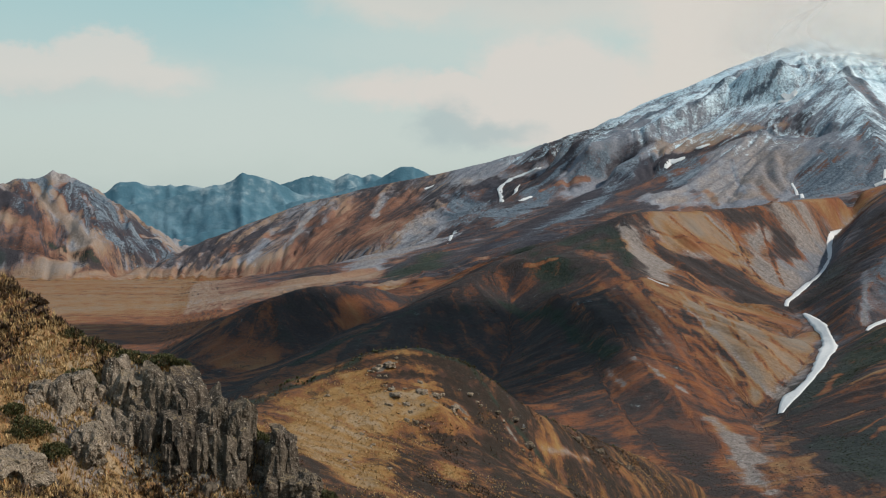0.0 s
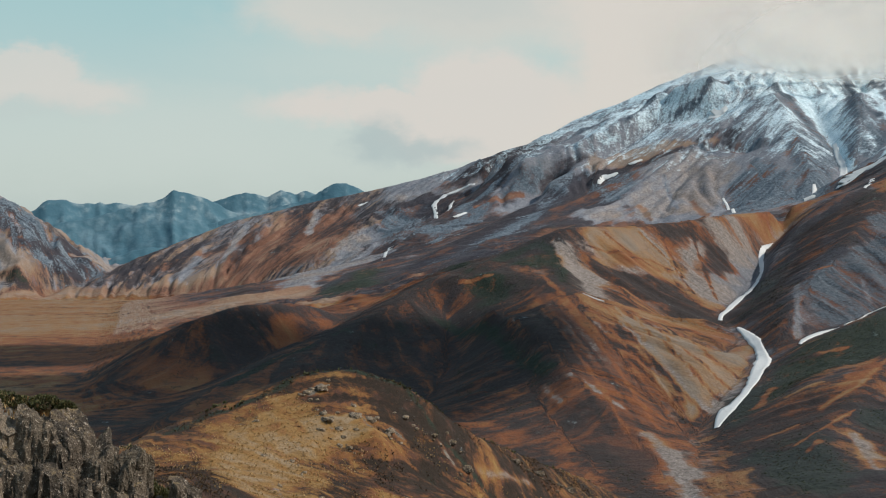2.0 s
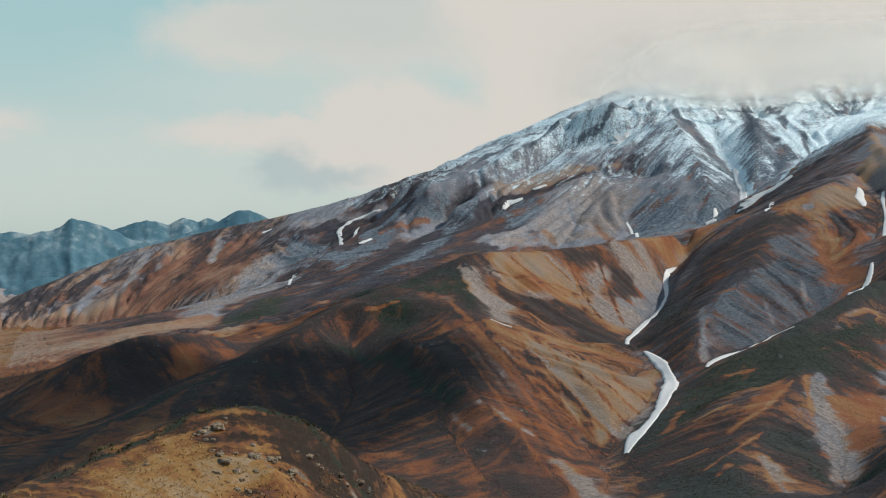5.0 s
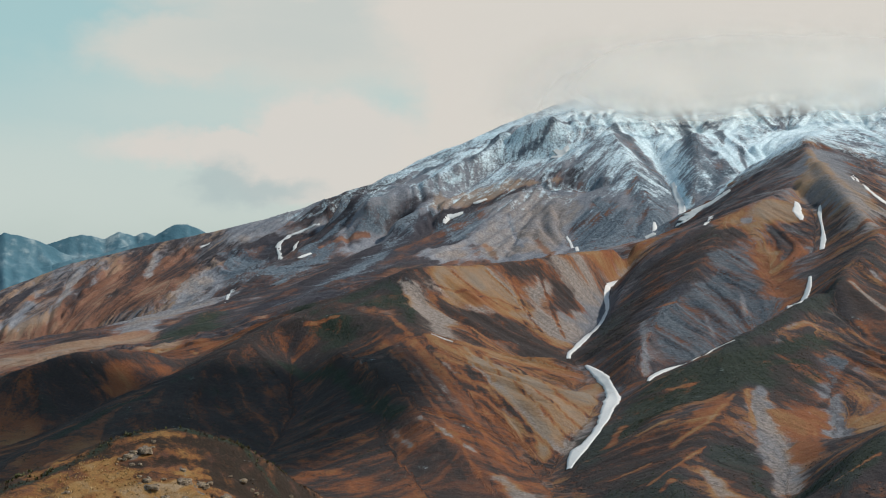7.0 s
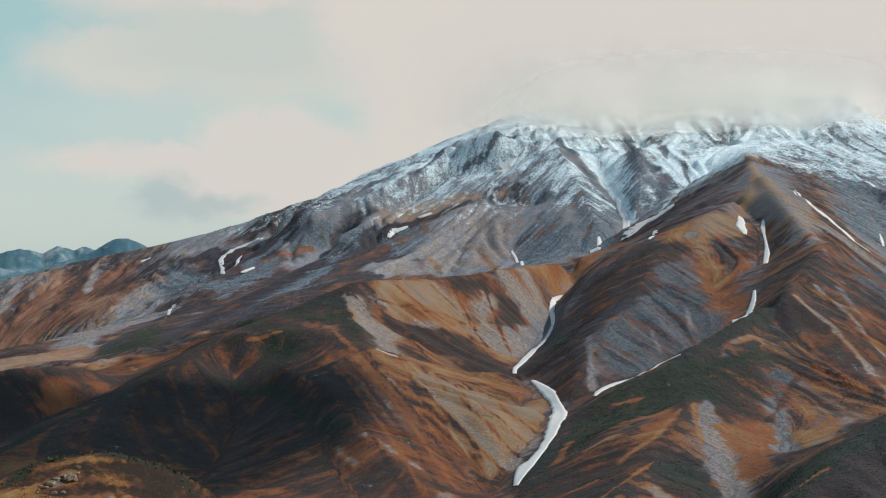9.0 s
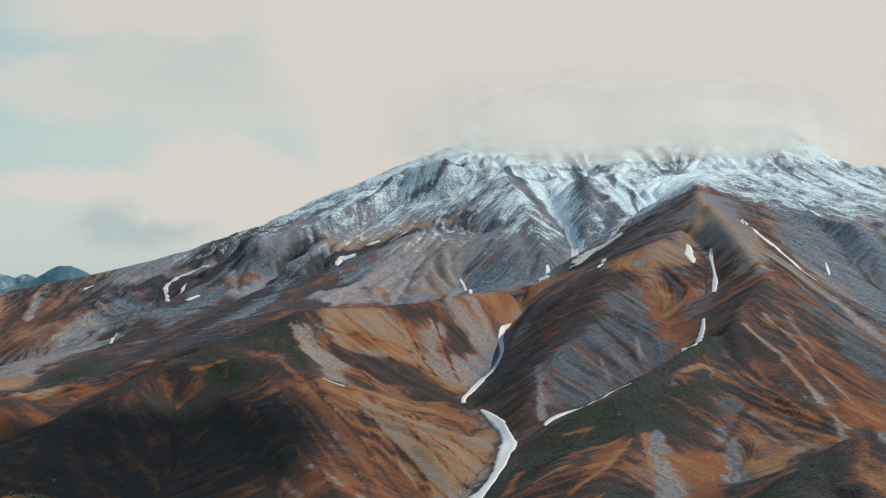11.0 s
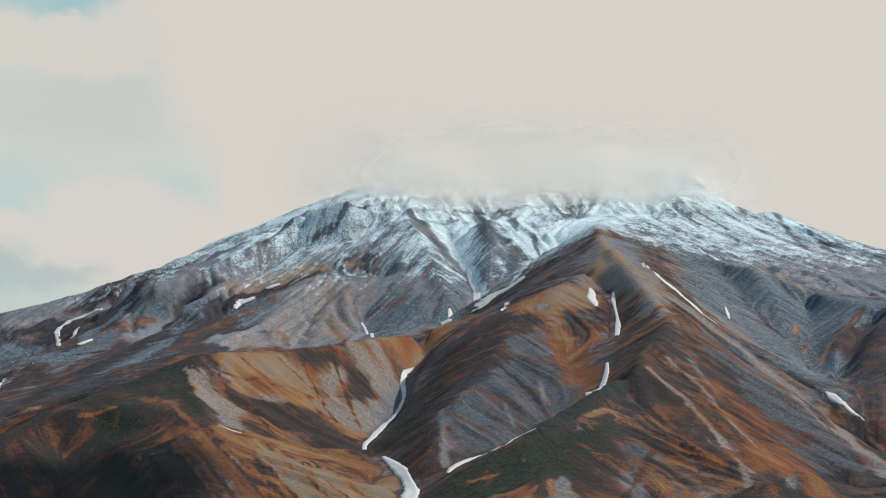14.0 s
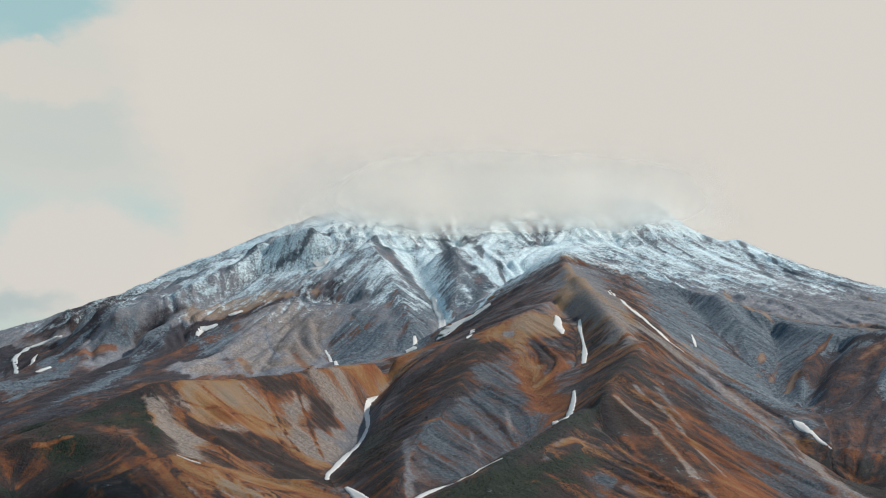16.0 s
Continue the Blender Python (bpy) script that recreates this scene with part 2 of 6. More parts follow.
crest("volcano", (1129, 3557, 468), (1045, 3400, 362), (998, 3353, 330), (1004, 3174, 273), (1030, 3030, 224))  # cone_spur
valley((983, 3522, 383), (941, 3318, 298), (891, 3198, 230), (883, 3096, 198))  # cone_hollow
valley((1283, 3671, 521), (1267, 3554, 453), (1230, 3317, 344), (1197, 3171, 291), (1083, 3053, 228), (972, 2923, 208))  # snow_valley
valley((1197, 3171, 291), (1296, 3195, 352), (1410, 3264, 397), (1531, 3339, 442))  # snow_valley_b
crest("volcano", (1385, 3556, 547), (1295, 3311, 406), (1233, 3199, 332))  # cone_mid
crest("volcano", (2250, 3588, 567), (2382, 3561, 592), (2438, 3490, 544), (2520, 3374, 483), (2586, 3277, 442), (2696, 3086, 373))  # cone_right
crest("volcano", (1736, 3421, 542), (1580, 3223, 498), (1395, 2869, 473))  # cone_shoulder
crest("volcano", (1971, 3466, 542), (1965, 3357, 499), (1967, 3068, 414), (1986, 2818, 356), (2032, 2599, 312))  # shoulder_b
valley((1733, 2922, 359), (1770, 2724, 323), (1819, 2571, 290), (1842, 2367, 272))  # wall_back
crest("left_mountain", (-1655, 3969, 201), (-1444, 4082, 228), (-1367, 4129, 251), (-1279, 4210, 276), (-1204, 4211, 232), (-1101, 4177, 172), (-1023, 4124, 108), (-981, 4102, 71), (-875, 4083, 20))  # left_mount
crest("left_mountain", (-1367, 4129, 251), (-1329, 4079, 206), (-1248, 4010, 141), (-1183, 3944, 86), (-1112, 3879, 26))  # left_rib_a
crest("left_mountain", (-1101, 4177, 172), (-1055, 4085, 114), (-1013, 4011, 65), (-971, 3948, 23))  # left_rib_b
crest("left_mountain", (-1268, 4203, 272), (-1201, 4119, 214), (-1152, 4038, 159), (-1102, 3958, 94), (-1055, 3895, 35))  # left_rib_c
valley((-1304, 4118, 225), (-1223, 4007, 152), (-1143, 3914, 78), (-1085, 3845, 16))  # left_val_a
valley((-1168, 4149, 191), (-1095, 4012, 105), (-1039, 3921, 42))  # left_val_b
valley((-1384, 4040, 201), (-1322, 3933, 118), (-1259, 3857, 57))  # left_val_c
valley((-850, 4016, 9), (-861, 4105, 8), (-881, 4234, 3), (-904, 4382, -2))  # saddle
crest("grey_ridge", (1345, 2784, 442), (1192, 2618, 367), (1089, 2512, 324), (991, 2403, 291), (893, 2281, 257), (829, 2231, 231))  # plateau_edge
crest("left_mountain", (-1498, 3748, 58), (-1352, 3813, 38), (-1215, 3816, 12), (-1098, 3829, -14))  # left_low
valley((-1502, 3589, -49), (-1301, 3666, -58), (-1151, 3716, -58), (-1031, 3771, -67), (-935, 3944, -21), (-860, 4055, 12))  # left_foot


def value_noise(x, y, seed):
    """Smooth noise from 0 to 1 on a unit lattice."""
    xi, yi = np.floor(x).astype(np.int64), np.floor(y).astype(np.int64)
    fx, fy = x - xi, y - yi
    fx, fy = fx * fx * fx * (fx * (fx * 6 - 15) + 10), fy * fy * fy * (fy * (fy * 6 - 15) + 10)

    def h(a, b):
        n = (a * 374761393 + b * 668265263 + seed * 974634777) & 0x7FFFFFFF
        n = ((n ^ (n >> 13)) * 1274126177) & 0x7FFFFFFF
        return ((n ^ (n >> 16)) & 0xFFFF) / 65535.0
    top = h(xi, yi) * (1 - fx) + h(xi + 1, yi) * fx
    low = h(xi, yi + 1) * (1 - fx) + h(xi + 1, yi + 1) * fx
    return top * (1 - fy) + low * fy


def fbm(x, y, seed, octaves=4):
    total, amp, norm = 0.0, 1.0, 0.0
    for k in range(octaves):
        total = total + amp * value_noise(x * 2 ** k + 17.3 * k, y * 2 ** k - 9.1 * k, seed + k)
        norm += amp
        amp *= 0.5
    return total / norm


def ridged(x, y, seed, octaves=3):
    total, amp, norm = 0.0, 1.0, 0.0
    for k in range(octaves):
        total = total + amp * (1 - np.abs(2 * value_noise(x * 2 ** k + 5.7 * k, y * 2 ** k + 3.3 * k, seed + k) - 1))
        norm += amp
        amp *= 0.5
    return total / norm


X0, Y0, CELL, NX, NY = -2300.0, 500.0, 8.0, 720, 576


def plain_height(x, y):
    """The valley floor, falling gently away."""
    return -0.03 * np.maximum(y - 2000, 0) + 3 * (fbm(x / 300, y / 300, 5) - 0.5)


def stretch(lines, x0, y0, cell, nx0, ny0, extra=None, rounds=160):
    """Heights stretched between ridge and valley lines, coarse to fine."""
    z = None
    for step in (16, 8, 4, 2, 1):
        nx, ny, c = nx0 // step + 1, ny0 // step + 1, cell * step
        acc, cnt = np.zeros((ny, nx)), np.zeros((ny, nx))

        def pin(px, py, pz):
            i, j = np.rint((px - x0) / c).astype(int), np.rint((py - y0) / c).astype(int)
            ok = (i >= 0) & (i < nx) & (j >= 0) & (j < ny)
            np.add.at(acc, (j[ok], i[ok]), pz[ok])
            np.add.at(cnt, (j[ok], i[ok]), 1)
        for _, line in lines:
            p = np.array(line, float)
            for a, b in zip(p[:-1], p[1:]):
                n = max(2, int(np.hypot(*(b - a)[:2]) / (c * 0.5)) + 1)
                q = a + (b - a) * np.linspace(0, 1, n)[:, None]
                pin(q[:, 0], q[:, 1], q[:, 2])
        gx, gy = np.meshgrid(x0 + c * np.arange(nx), y0 + c * np.arange(ny))
        if extra:
            extra(pin, gx, gy, c)
        fixed = cnt > 0
        val = np.where(fixed, acc / np.maximum(cnt, 1), 0)
        z = np.full((ny, nx), val[fixed].mean()) if z is None else resample(z, x0, y0, c * 2, gx, gy)
        z = np.where(fixed, val, z)
        for _ in range(rounds):
            p = np.pad(z, 1, mode="edge")
            z = np.where(fixed, val, 0.25 * (p[:-2, 1:-1] + p[2:, 1:-1] + p[1:-1, :-2] + p[1:-1, 2:]))
    return z


CONE_A, CONE_B = np.array((1420.0, 4150.0)), np.array((2130.0, 3890.0))
CONE_R, CONE_Z = (0, 120, 320, 520, 720, 920, 1120, 1520), (752, 735, 672, 594, 510, 416, 356, 264)
FRONT_R, FRONT_Z = (0, 120, 240, 500, 750, 950), (752, 715, 640, 485, 365, 285)


def valley_floor(pin, gx, gy, c):
    """Pins the open valley floor, and the edges of the sheet."""
    zone = ((gx < -0.19 * gy - 60) & (gy > 1350) & (gy < 3750) & (gx > -0.5 * gy)) | (gy < 620) & (gx < 1500)
    pin(gx[zone], gy[zone], plain_height(gx[zone], gy[zone]))
    # the snow cone: its back, its limbs and its cap
    d = CONE_B - CONE_A
    t = np.clip(((gx - CONE_A[0]) * d[0] + (gy - CONE_A[1]) * d[1]) / (d @ d), 0, 1)
    r = np.hypot(gx - CONE_A[0] - t * d[0], gy - CONE_A[1] - t * d[1])
    cap_zone = r < 150
    pin(gx[cap_zone], gy[cap_zone], np.interp(r, CONE_R, CONE_Z)[cap_zone])
    q = np.arange(0, 1100, c * 0.5)
    for deg in range(90, 206, 5):
        w = np.interp(deg, (190, 255), (1, 0))
        pin(CONE_A[0] + q * math.cos(radians(deg)), CONE_A[1] + q * math.sin(radians(deg)),
            w * np.interp(q, CONE_R, CONE_Z) + (1 - w) * np.interp(q, FRONT_R, FRONT_Z))
    for k in (0.25, 0.6, 0.9):
        o = CONE_A + k * d
        q2 = q[q < 420]
        pin(o[0] - q2 * 0.34, o[1] - q2 * 0.94, np.interp(q2, FRONT_R, FRONT_Z))
    edge = (gx < X0 + c * 0.5) | (gy > gy.max() - c * 0.5)
    pin(gx[edge], gy[edge], plain_height(gx[edge], gy[edge]) - 40)


def soften(z, rounds):
    for _ in range(rounds):
        p = np.pad(z, 1, mode="edge")
        z = 0.5 * z + 0.125 * (p[:-2, 1:-1] + p[2:, 1:-1] + p[1:-1, :-2] + p[1:-1, 2:])
    return z


def resample(g, x0, y0, c, x, y):
    fx, fy = np.clip((x - x0) / c, 0, g.shape[1] - 1.001), np.clip((y - y0) / c, 0, g.shape[0] - 1.001)
    i, j = fx.astype(int), fy.astype(int)
    fx, fy = fx - i, fy - j
    return (g[j, i] * (1 - fx) + g[j, i + 1] * fx) * (1 - fy) + (g[j + 1, i] * (1 - fx) + g[j + 1, i + 1] * fx) * fy


def uphill_origin(grid, x0, y0, c, x, y, step, count, hold=None):
    """Where each place's fall line starts: the place reached by climbing from it, up to the crest."""
    gy, gx = np.gradient(soften(grid, 3), c)
    px, py = x.copy(), y.copy()
    for _ in range(count):
        dx, dy = resample(gx, x0, y0, c, px, py), resample(gy, x0, y0, c, px, py)
        k = step / np.maximum(np.hypot(dx, dy), 0.12)
        if hold is not None:
            k = k * resample(hold, x0, y0, c, px, py)
        px, py = px + k * dx, py + k * dy
    return px, py


BASE = soften(stretch(SKELETON, X0, Y0, CELL, NX, NY, valley_floor), 3)
LABELS = ["ground"] + sorted({n for n, _ in SKELETON if n})


def nearest_crest(x, y):
    """For each place the landform it belongs to, and the metres to its crest."""
    best, lab = np.full(x.shape, 1e9), np.zeros(x.shape, int)
    for name, line in SKELETON:
        if not name:
            continue
        p = np.array(line, float)[:, :2]
        for a, b in zip(p[:-1], p[1:]):
            d = b - a
            t = np.clip(((x - a[0]) * d[0] + (y - a[1]) * d[1]) / (d @ d), 0, 1)
            r = np.hypot(x - a[0] - t * d[0], y - a[1] - t * d[1])
            m = r < best
            best, lab = np.where(m, r, best), np.where(m, LABELS.index(name), lab)
    return lab, best


def to_line(x, y, line):
    best = np.full(x.shape, 1e9)
    p = np.array(line, float)
    if len(p) == 1:
        return np.hypot(x - p[0, 0], y - p[0, 1])
    for a, b in zip(p[:-1], p[1:]):
        d = b - a
        t = np.clip(((x - a[0]) * d[0] + (y - a[1]) * d[1]) / max(d @ d, 1e-6), 0, 1)
        best = np.minimum(best, np.hypot(x - a[0] - t * d[0], y - a[1] - t * d[1]))
    return best


def nearest_valley(x, y):
    best = np.full(x.shape, 1e9)
    for name, line in SKELETON:
        if not name:
            best = np.minimum(best, to_line(x, y, [q[:2] for q in line]))
    return best


BED = np.clip(nearest_valley(*np.meshgrid(X0 + CELL * np.arange(NX + 1), Y0 + CELL * np.arange(NY + 1))) / 60, 0.12, 1)
HOLD = np.clip((640 - BASE) / 50, 0, 1) * np.clip((nearest_crest(*np.meshgrid(X0 + CELL * np.arange(NX + 1), Y0 + CELL * np.arange(NY + 1)))[1] - 8) / 8, 0, 1)


def runoff(z):
    """How many cells drain through each cell, as a power of two."""
    ny, nx = z.shape
    p = np.pad(z, 1, mode="edge")
    best, way = np.zeros_like(z), np.zeros(z.shape, int)
    for dj in (-1, 0, 1):
        for di in (-1, 0, 1):
            fall = (z - p[1 + dj:1 + dj + ny, 1 + di:1 + di + nx]) / max(1.0, math.hypot(di, dj))
            m = fall > best
            best[m], way[m] = fall[m], dj * nx + di
    to = (np.arange(z.size) + way.ravel()).tolist()
    area = [1.0] * z.size
    for k in np.argsort(-z.ravel()).tolist():
        if to[k] != k:
            area[to[k]] += area[k]
    return np.log2(np.array(area)).reshape(z.shape)


# water has cut branching gullies into the slopes
ggx, ggy = np.meshgrid(X0 + CELL * np.arange(NX + 1), Y0 + CELL * np.arange(NY + 1))
g_steep = np.clip(np.hypot(*np.gradient(soften(BASE, 4), CELL)) / 0.4, 0, 1)
g_far = np.clip((ggy - 2300) / 900, 0, 1)
g_edge = np.clip(nearest_crest(ggx, ggy)[1] / 45, 0.08, 1) * BED
GULLY = 7.0 * (fbm(ggx / 75, ggy / 75, 31, 4) - 0.5) * g_steep
for _ in range(3):
    wash = soften(np.clip(runoff(BASE + GULLY), 0, 8), 1)
    WASH = wash - soften(wash, 30)
    GULLY = GULLY - (0.7 + 0.8 * g_far) * WASH * g_steep
GULLY = soften(GULLY, 1) * g_edge


def terrain(x, y):
    """Height, landform, the fall line's start, metres to the crest."""
    z = resample(BASE, X0, Y0, CELL, x, y)
    wx, wy = x + 18 * (fbm(x / 90, y / 90, 41, 3) - 0.5), y + 18 * (fbm(x / 90, y / 90, 42, 3) - 0.5)
    lab, v = nearest_crest(wx, wy)
    above = z - plain_height(x, y)
    lab = np.where((above < 3) & (v > 60) & (x < -0.03 * y), 0, lab)
    far = np.clip((y - 2300) / 1500, 0, 1)
    ox, oy = uphill_origin(BASE, X0, Y0, CELL, wx, wy, 11 + 9 * far, 46, HOLD)
    flatness = np.clip(above / 14, 0, 1)
    ox, oy = x + (ox - x) * flatness, y + (oy - y) * flatness
    amp = np.clip(v / 70, 0, 1) * np.clip(above / 40, 0.05, 1) * resample(BED, X0, Y0, CELL, x, y) * np.clip((720 - z) / 160, 0.25, 1)
    z = z + resample(GULLY, X0, Y0, CELL, x, y)
    z = z + amp * (20 - 4 * far) * (ridged(ox / 90, oy / 90, 11, 3) - 0.6)
    z = z + amp * (13 - 4 * far) * (ridged(ox / 42, oy / 42, 12, 3) - 0.55)
    z = z + amp * (4 - far) * (ridged(ox / 17, oy / 17, 13, 2) - 0.55)
    z = z + far * np.clip(v / 90, 0, 1) * np.clip(above / 40, 0, 1) * np.clip((700 - z) / 200, 0.2, 1) * 15 * (ridged(wx / 120, wy / 120, 14, 4) - 0.55)
    z = z + np.clip((-850 - x) / 100, 0, 1) * np.clip((y - 3700) / 150, 0, 1) * np.clip(above / 80, 0, 1) * np.clip(v / 14, 0.3, 1) * 58 * (ridged(wx / 70, wy / 110, 15, 4) - 0.5)
    z = z + (0.3 + 3.2 * np.clip(above / 30, 0, 1)) * resample(BED, X0, Y0, CELL, x, y) * (fbm(x / 30, y / 30, 21, 4) - 0.5)
    return z, lab, ox, oy, v


def mesh_object(name, verts, faces, material, parent=None, uv=None, covers=(), smooth=True):
    me = bpy.data.meshes.new(name)
    me.vertices.add(len(verts))
    me.vertices.foreach_set("co", np.asarray(verts, np.float32).ravel())
    faces = np.asarray(faces, np.int32)
    k = faces.shape[1]
    me.loops.add(faces.size)
    me.loops.foreach_set("vertex_index", faces.ravel())
    me.polygons.add(len(faces))
    me.polygons.foreach_set("loop_start", np.arange(0, faces.size, k, dtype=np.int32))
    me.polygons.foreach_set("use_smooth", np.full(len(faces), smooth))
    for key, data in covers:
        at = me.attributes.new(key, "FLOAT_COLOR", "POINT")
        at.data.foreach_set("color", np.asarray(data, np.float32).ravel())
    me.update(calc_edges=True)
    me.validate()
    me.materials.append(material)
    ob = new(name, me)
    ob.parent = parent
    return ob


# ---- materials ----
def material(name):
    m = bpy.data.materials.new(name)
    m.use_nodes = True
    return m, Graph(m.node_tree)


def finish(g, color, rough, height=None, distance=1.0, strength=0.6):
    b = g.node("ShaderNodeBsdfPrincipled", Base_Color=color, Roughness=rough)
    b.inputs["Specular IOR Level"].default_value = 0.25
    if height is not None:
        bump = g.node("ShaderNodeBump", Height=height, Strength=strength, Distance=distance)
        g.tree.links.new(bump.outputs[0], b.inputs["Normal"])
    out = g.node("ShaderNodeOutputMaterial")
    g.tree.links.new(b.outputs[0], out.inputs[0])


def slope_material(name, s=1.0, pale=(0.25, 0.19, 0.14), gold=(0.28, 0.148, 0.062), rust=(0.225, 0.075, 0.028), crag_tones=((0.035, 0.047, 0.06), (0.12, 0.138, 0.155)), spread=0.45, scrub=(0.036, 0.026, 0.022), dims=((0.098, 0.102, 0.118), (0.222, 0.217, 0.224)), glare=(0.42, 1.16)):
    """Mountain ground: dry grass, heath, scree, shrubs, rock and snow by the cover the mesh carries. s: size of the grain."""
    m, g = material(name)
    pos = g.node("ShaderNodeNewGeometry").outputs["Position"]
    flow = g.node("ShaderNodeAttribute")
    flow.attribute_name = "flow"
    one, two = g.node("ShaderNodeAttribute"), g.node("ShaderNodeAttribute")
    one.attribute_name, two.attribute_name = "cover", "cover_more"
    c1, c2 = g.node("ShaderNodeSeparateColor", Color=one.outputs["Color"]), g.node("ShaderNodeSeparateColor", Color=two.outputs["Color"])
    hue, scree, shrub, snow = c1.outputs[0], c1.outputs[1], c1.outputs[2], one.outputs["Alpha"]
    rock, purple, green = c2.outputs[0], c2.outputs[1], c2.outputs[2]
    fl = flow.outputs["Vector"]
    along = g.node("ShaderNodeMix")
    along.data_type = "VECTOR"
    for sock, val in ((along.inputs[0], 0.5), (along.inputs[4], fl), (along.inputs[5], pos)):
        g.plug(sock, val)
    al = along.outputs[1]
    big, mid, fine = g.noise(pos, 130 * s, 3), g.noise(al, 32 * s, 6, 0.62), g.noise(pos, 4 * s, 5, 0.65)
    clump = g.noise(al, 14 * s, 6, 0.7)
    streak, thin = g.noise(fl, 30 * s, 3, 0.55), g.noise(fl, 12 * s, 3, 0.6)
    h = g.add(hue, g.scaled(mid, spread), g.scaled(streak, 0.5), g.scaled(thin, 0.12), g.scaled(big, 0.25), g.scaled(fine, 0.2))
    grass = g.ramp(h, (0.0, pale), (0.3, gold), (0.55, rust), (0.8, (0.105, 0.045, 0.029)), (1.0, (0.06, 0.034, 0.028)))
    grass = g.mix(g.step(fine, -0.1, 0.5), grass, g.mix(0.5, grass, (0.1, 0.06, 0.03)))
    stone = g.mix(g.step(g.add(fine, g.scaled(thin, 0.6)), -0.4, 0.4), (0.165, 0.134, 0.117), (0.29, 0.24, 0.207))
    dim = g.mix(g.step(g.add(g.scaled(thin, 0.5), g.scaled(mid, 0.5), g.scaled(fine, 0.5)), -0.4, 0.4), *dims)
    stone = g.mix(g.step(g.add(purple, g.scaled(mid, 0.5)), 0.3, 0.7), stone, dim)
    col = g.mix(g.step(g.add(scree, g.scaled(streak, 0.4), g.scaled(thin, 0.2), g.scaled(mid, 0.5), g.scaled(fine, 0.22)), 0.28, 0.66), grass, stone)
    brush = g.mix(g.step(g.add(green, g.scaled(mid, 0.8), g.scaled(big, 0.4)), 0.4, 0.75), scrub, (0.022, 0.031, 0.02))
    brush = g.mix(g.step(fine, 0.05, 0.5), brush, g.mix(0.35, brush, (0.11, 0.06, 0.03)))
    brush = g.mix(g.scaled(purple, 0.5), brush, (0.045, 0.046, 0.06))
    col = g.mix(g.step(g.add(shrub, g.scaled(clump, 0.6), g.scaled(streak, 0.5), g.scaled(thin, 0.12), g.scaled(big, 0.3), g.scaled(fine, 0.3)), 0.33, 0.64), col, brush)
    crag = g.mix(g.step(g.add(thin, fine), -0.4, 0.5), *crag_tones)
    col = g.mix(g.step(g.add(rock, g.scaled(thin, 0.35), g.scaled(mid, 0.6), g.scaled(fine, 0.3)), 0.46, 0.66), col, crag)
    speck = g.noise(al, 9 * s, 6, 0.75)
    white = g.mix(g.step(g.add(fine, g.scaled(mid, 0.7)), -0.5, 0.5), (0.39, 0.525, 0.565), (0.65, 0.725, 0.745))
    col = g.mix(g.step(g.add(snow, g.scaled(thin, 0.45), g.scaled(streak, 0.3), g.scaled(fine, 0.3), g.scaled(speck, 0.75), g.scaled(mid, 0.25)), 0.27, 0.7), col, white)
    grit = g.noise(pos, 1.7 * s, 4, 0.7)
    col = g.shade(col, g.node("ShaderNodeMapRange", i0=g.add(g.scaled(grit, 0.7), g.scaled(fine, 0.5)), i1=-0.4, i2=0.4, i3=glare[0], i4=glare[1]).outputs[0])
    relief = g.add(g.scaled(thin, 0.6), g.scaled(fine, 0.6), g.scaled(clump, 1.7))
    finish(g, col, 0.93, relief, 1.5 * s, 0.7)
    return m


def snow_material():
    m, g = material("old_snow")
    pos = g.node("ShaderNodeNewGeometry").outputs["Position"]
    n, d = g.noise(pos, 14, 5), g.noise(pos, 3, 4)
    col = g.mix(g.step(g.add(n, d), 0.2, 0.75), (0.6, 0.585, 0.555), (0.36, 0.33, 0.29))
    finish(g, col, 0.75, g.add(n, d), 0.6, 0.5)
    return m


def far_material():
    """Far dark heath and rock of the coast range, blue haze painted into it."""
    m, g = material("far_range")
    pos = g.node("ShaderNodeNewGeometry").outputs["Position"]
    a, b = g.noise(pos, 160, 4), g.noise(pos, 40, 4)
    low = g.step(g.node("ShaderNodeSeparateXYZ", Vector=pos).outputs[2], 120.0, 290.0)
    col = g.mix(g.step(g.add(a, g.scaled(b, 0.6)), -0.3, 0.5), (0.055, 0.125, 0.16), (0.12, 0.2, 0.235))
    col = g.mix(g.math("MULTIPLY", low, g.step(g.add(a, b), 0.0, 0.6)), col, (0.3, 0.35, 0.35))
    finish(g, col, 0.95, g.add(a, b), 6.0, 0.4)
    return m


WARM_CRAG = ((0.05, 0.043, 0.036), (0.22, 0.19, 0.155))
# The far slopes' paler, bluer tones have distance haze painted in.
SLOPE, HAZY_SLOPE, SNOW_MAT, FAR_MAT = slope_material("mountain_slope"), slope_material("hazy_far_slope", 1.6, (0.25, 0.2, 0.165), (0.25, 0.16, 0.105), (0.19, 0.09, 0.058), ((0.05, 0.07, 0.09), (0.165, 0.19, 0.21)), dims=((0.118, 0.124, 0.143), (0.25, 0.246, 0.255)), glare=(0.66, 1.34)), snow_material(), far_material()
NEAR_SLOPE = slope_material("hill_slope", 0.16, (0.3, 0.21, 0.125), (0.275, 0.15, 0.048), (0.2, 0.08, 0.026), WARM_CRAG, 0.9, (0.026, 0.017, 0.011))
CRAG_SLOPE = slope_material("bank_slope", 0.05, (0.4, 0.29, 0.18), (0.36, 0.21, 0.085), (0.2, 0.088, 0.04), WARM_CRAG, 0.9, (0.026, 0.017, 0.011))

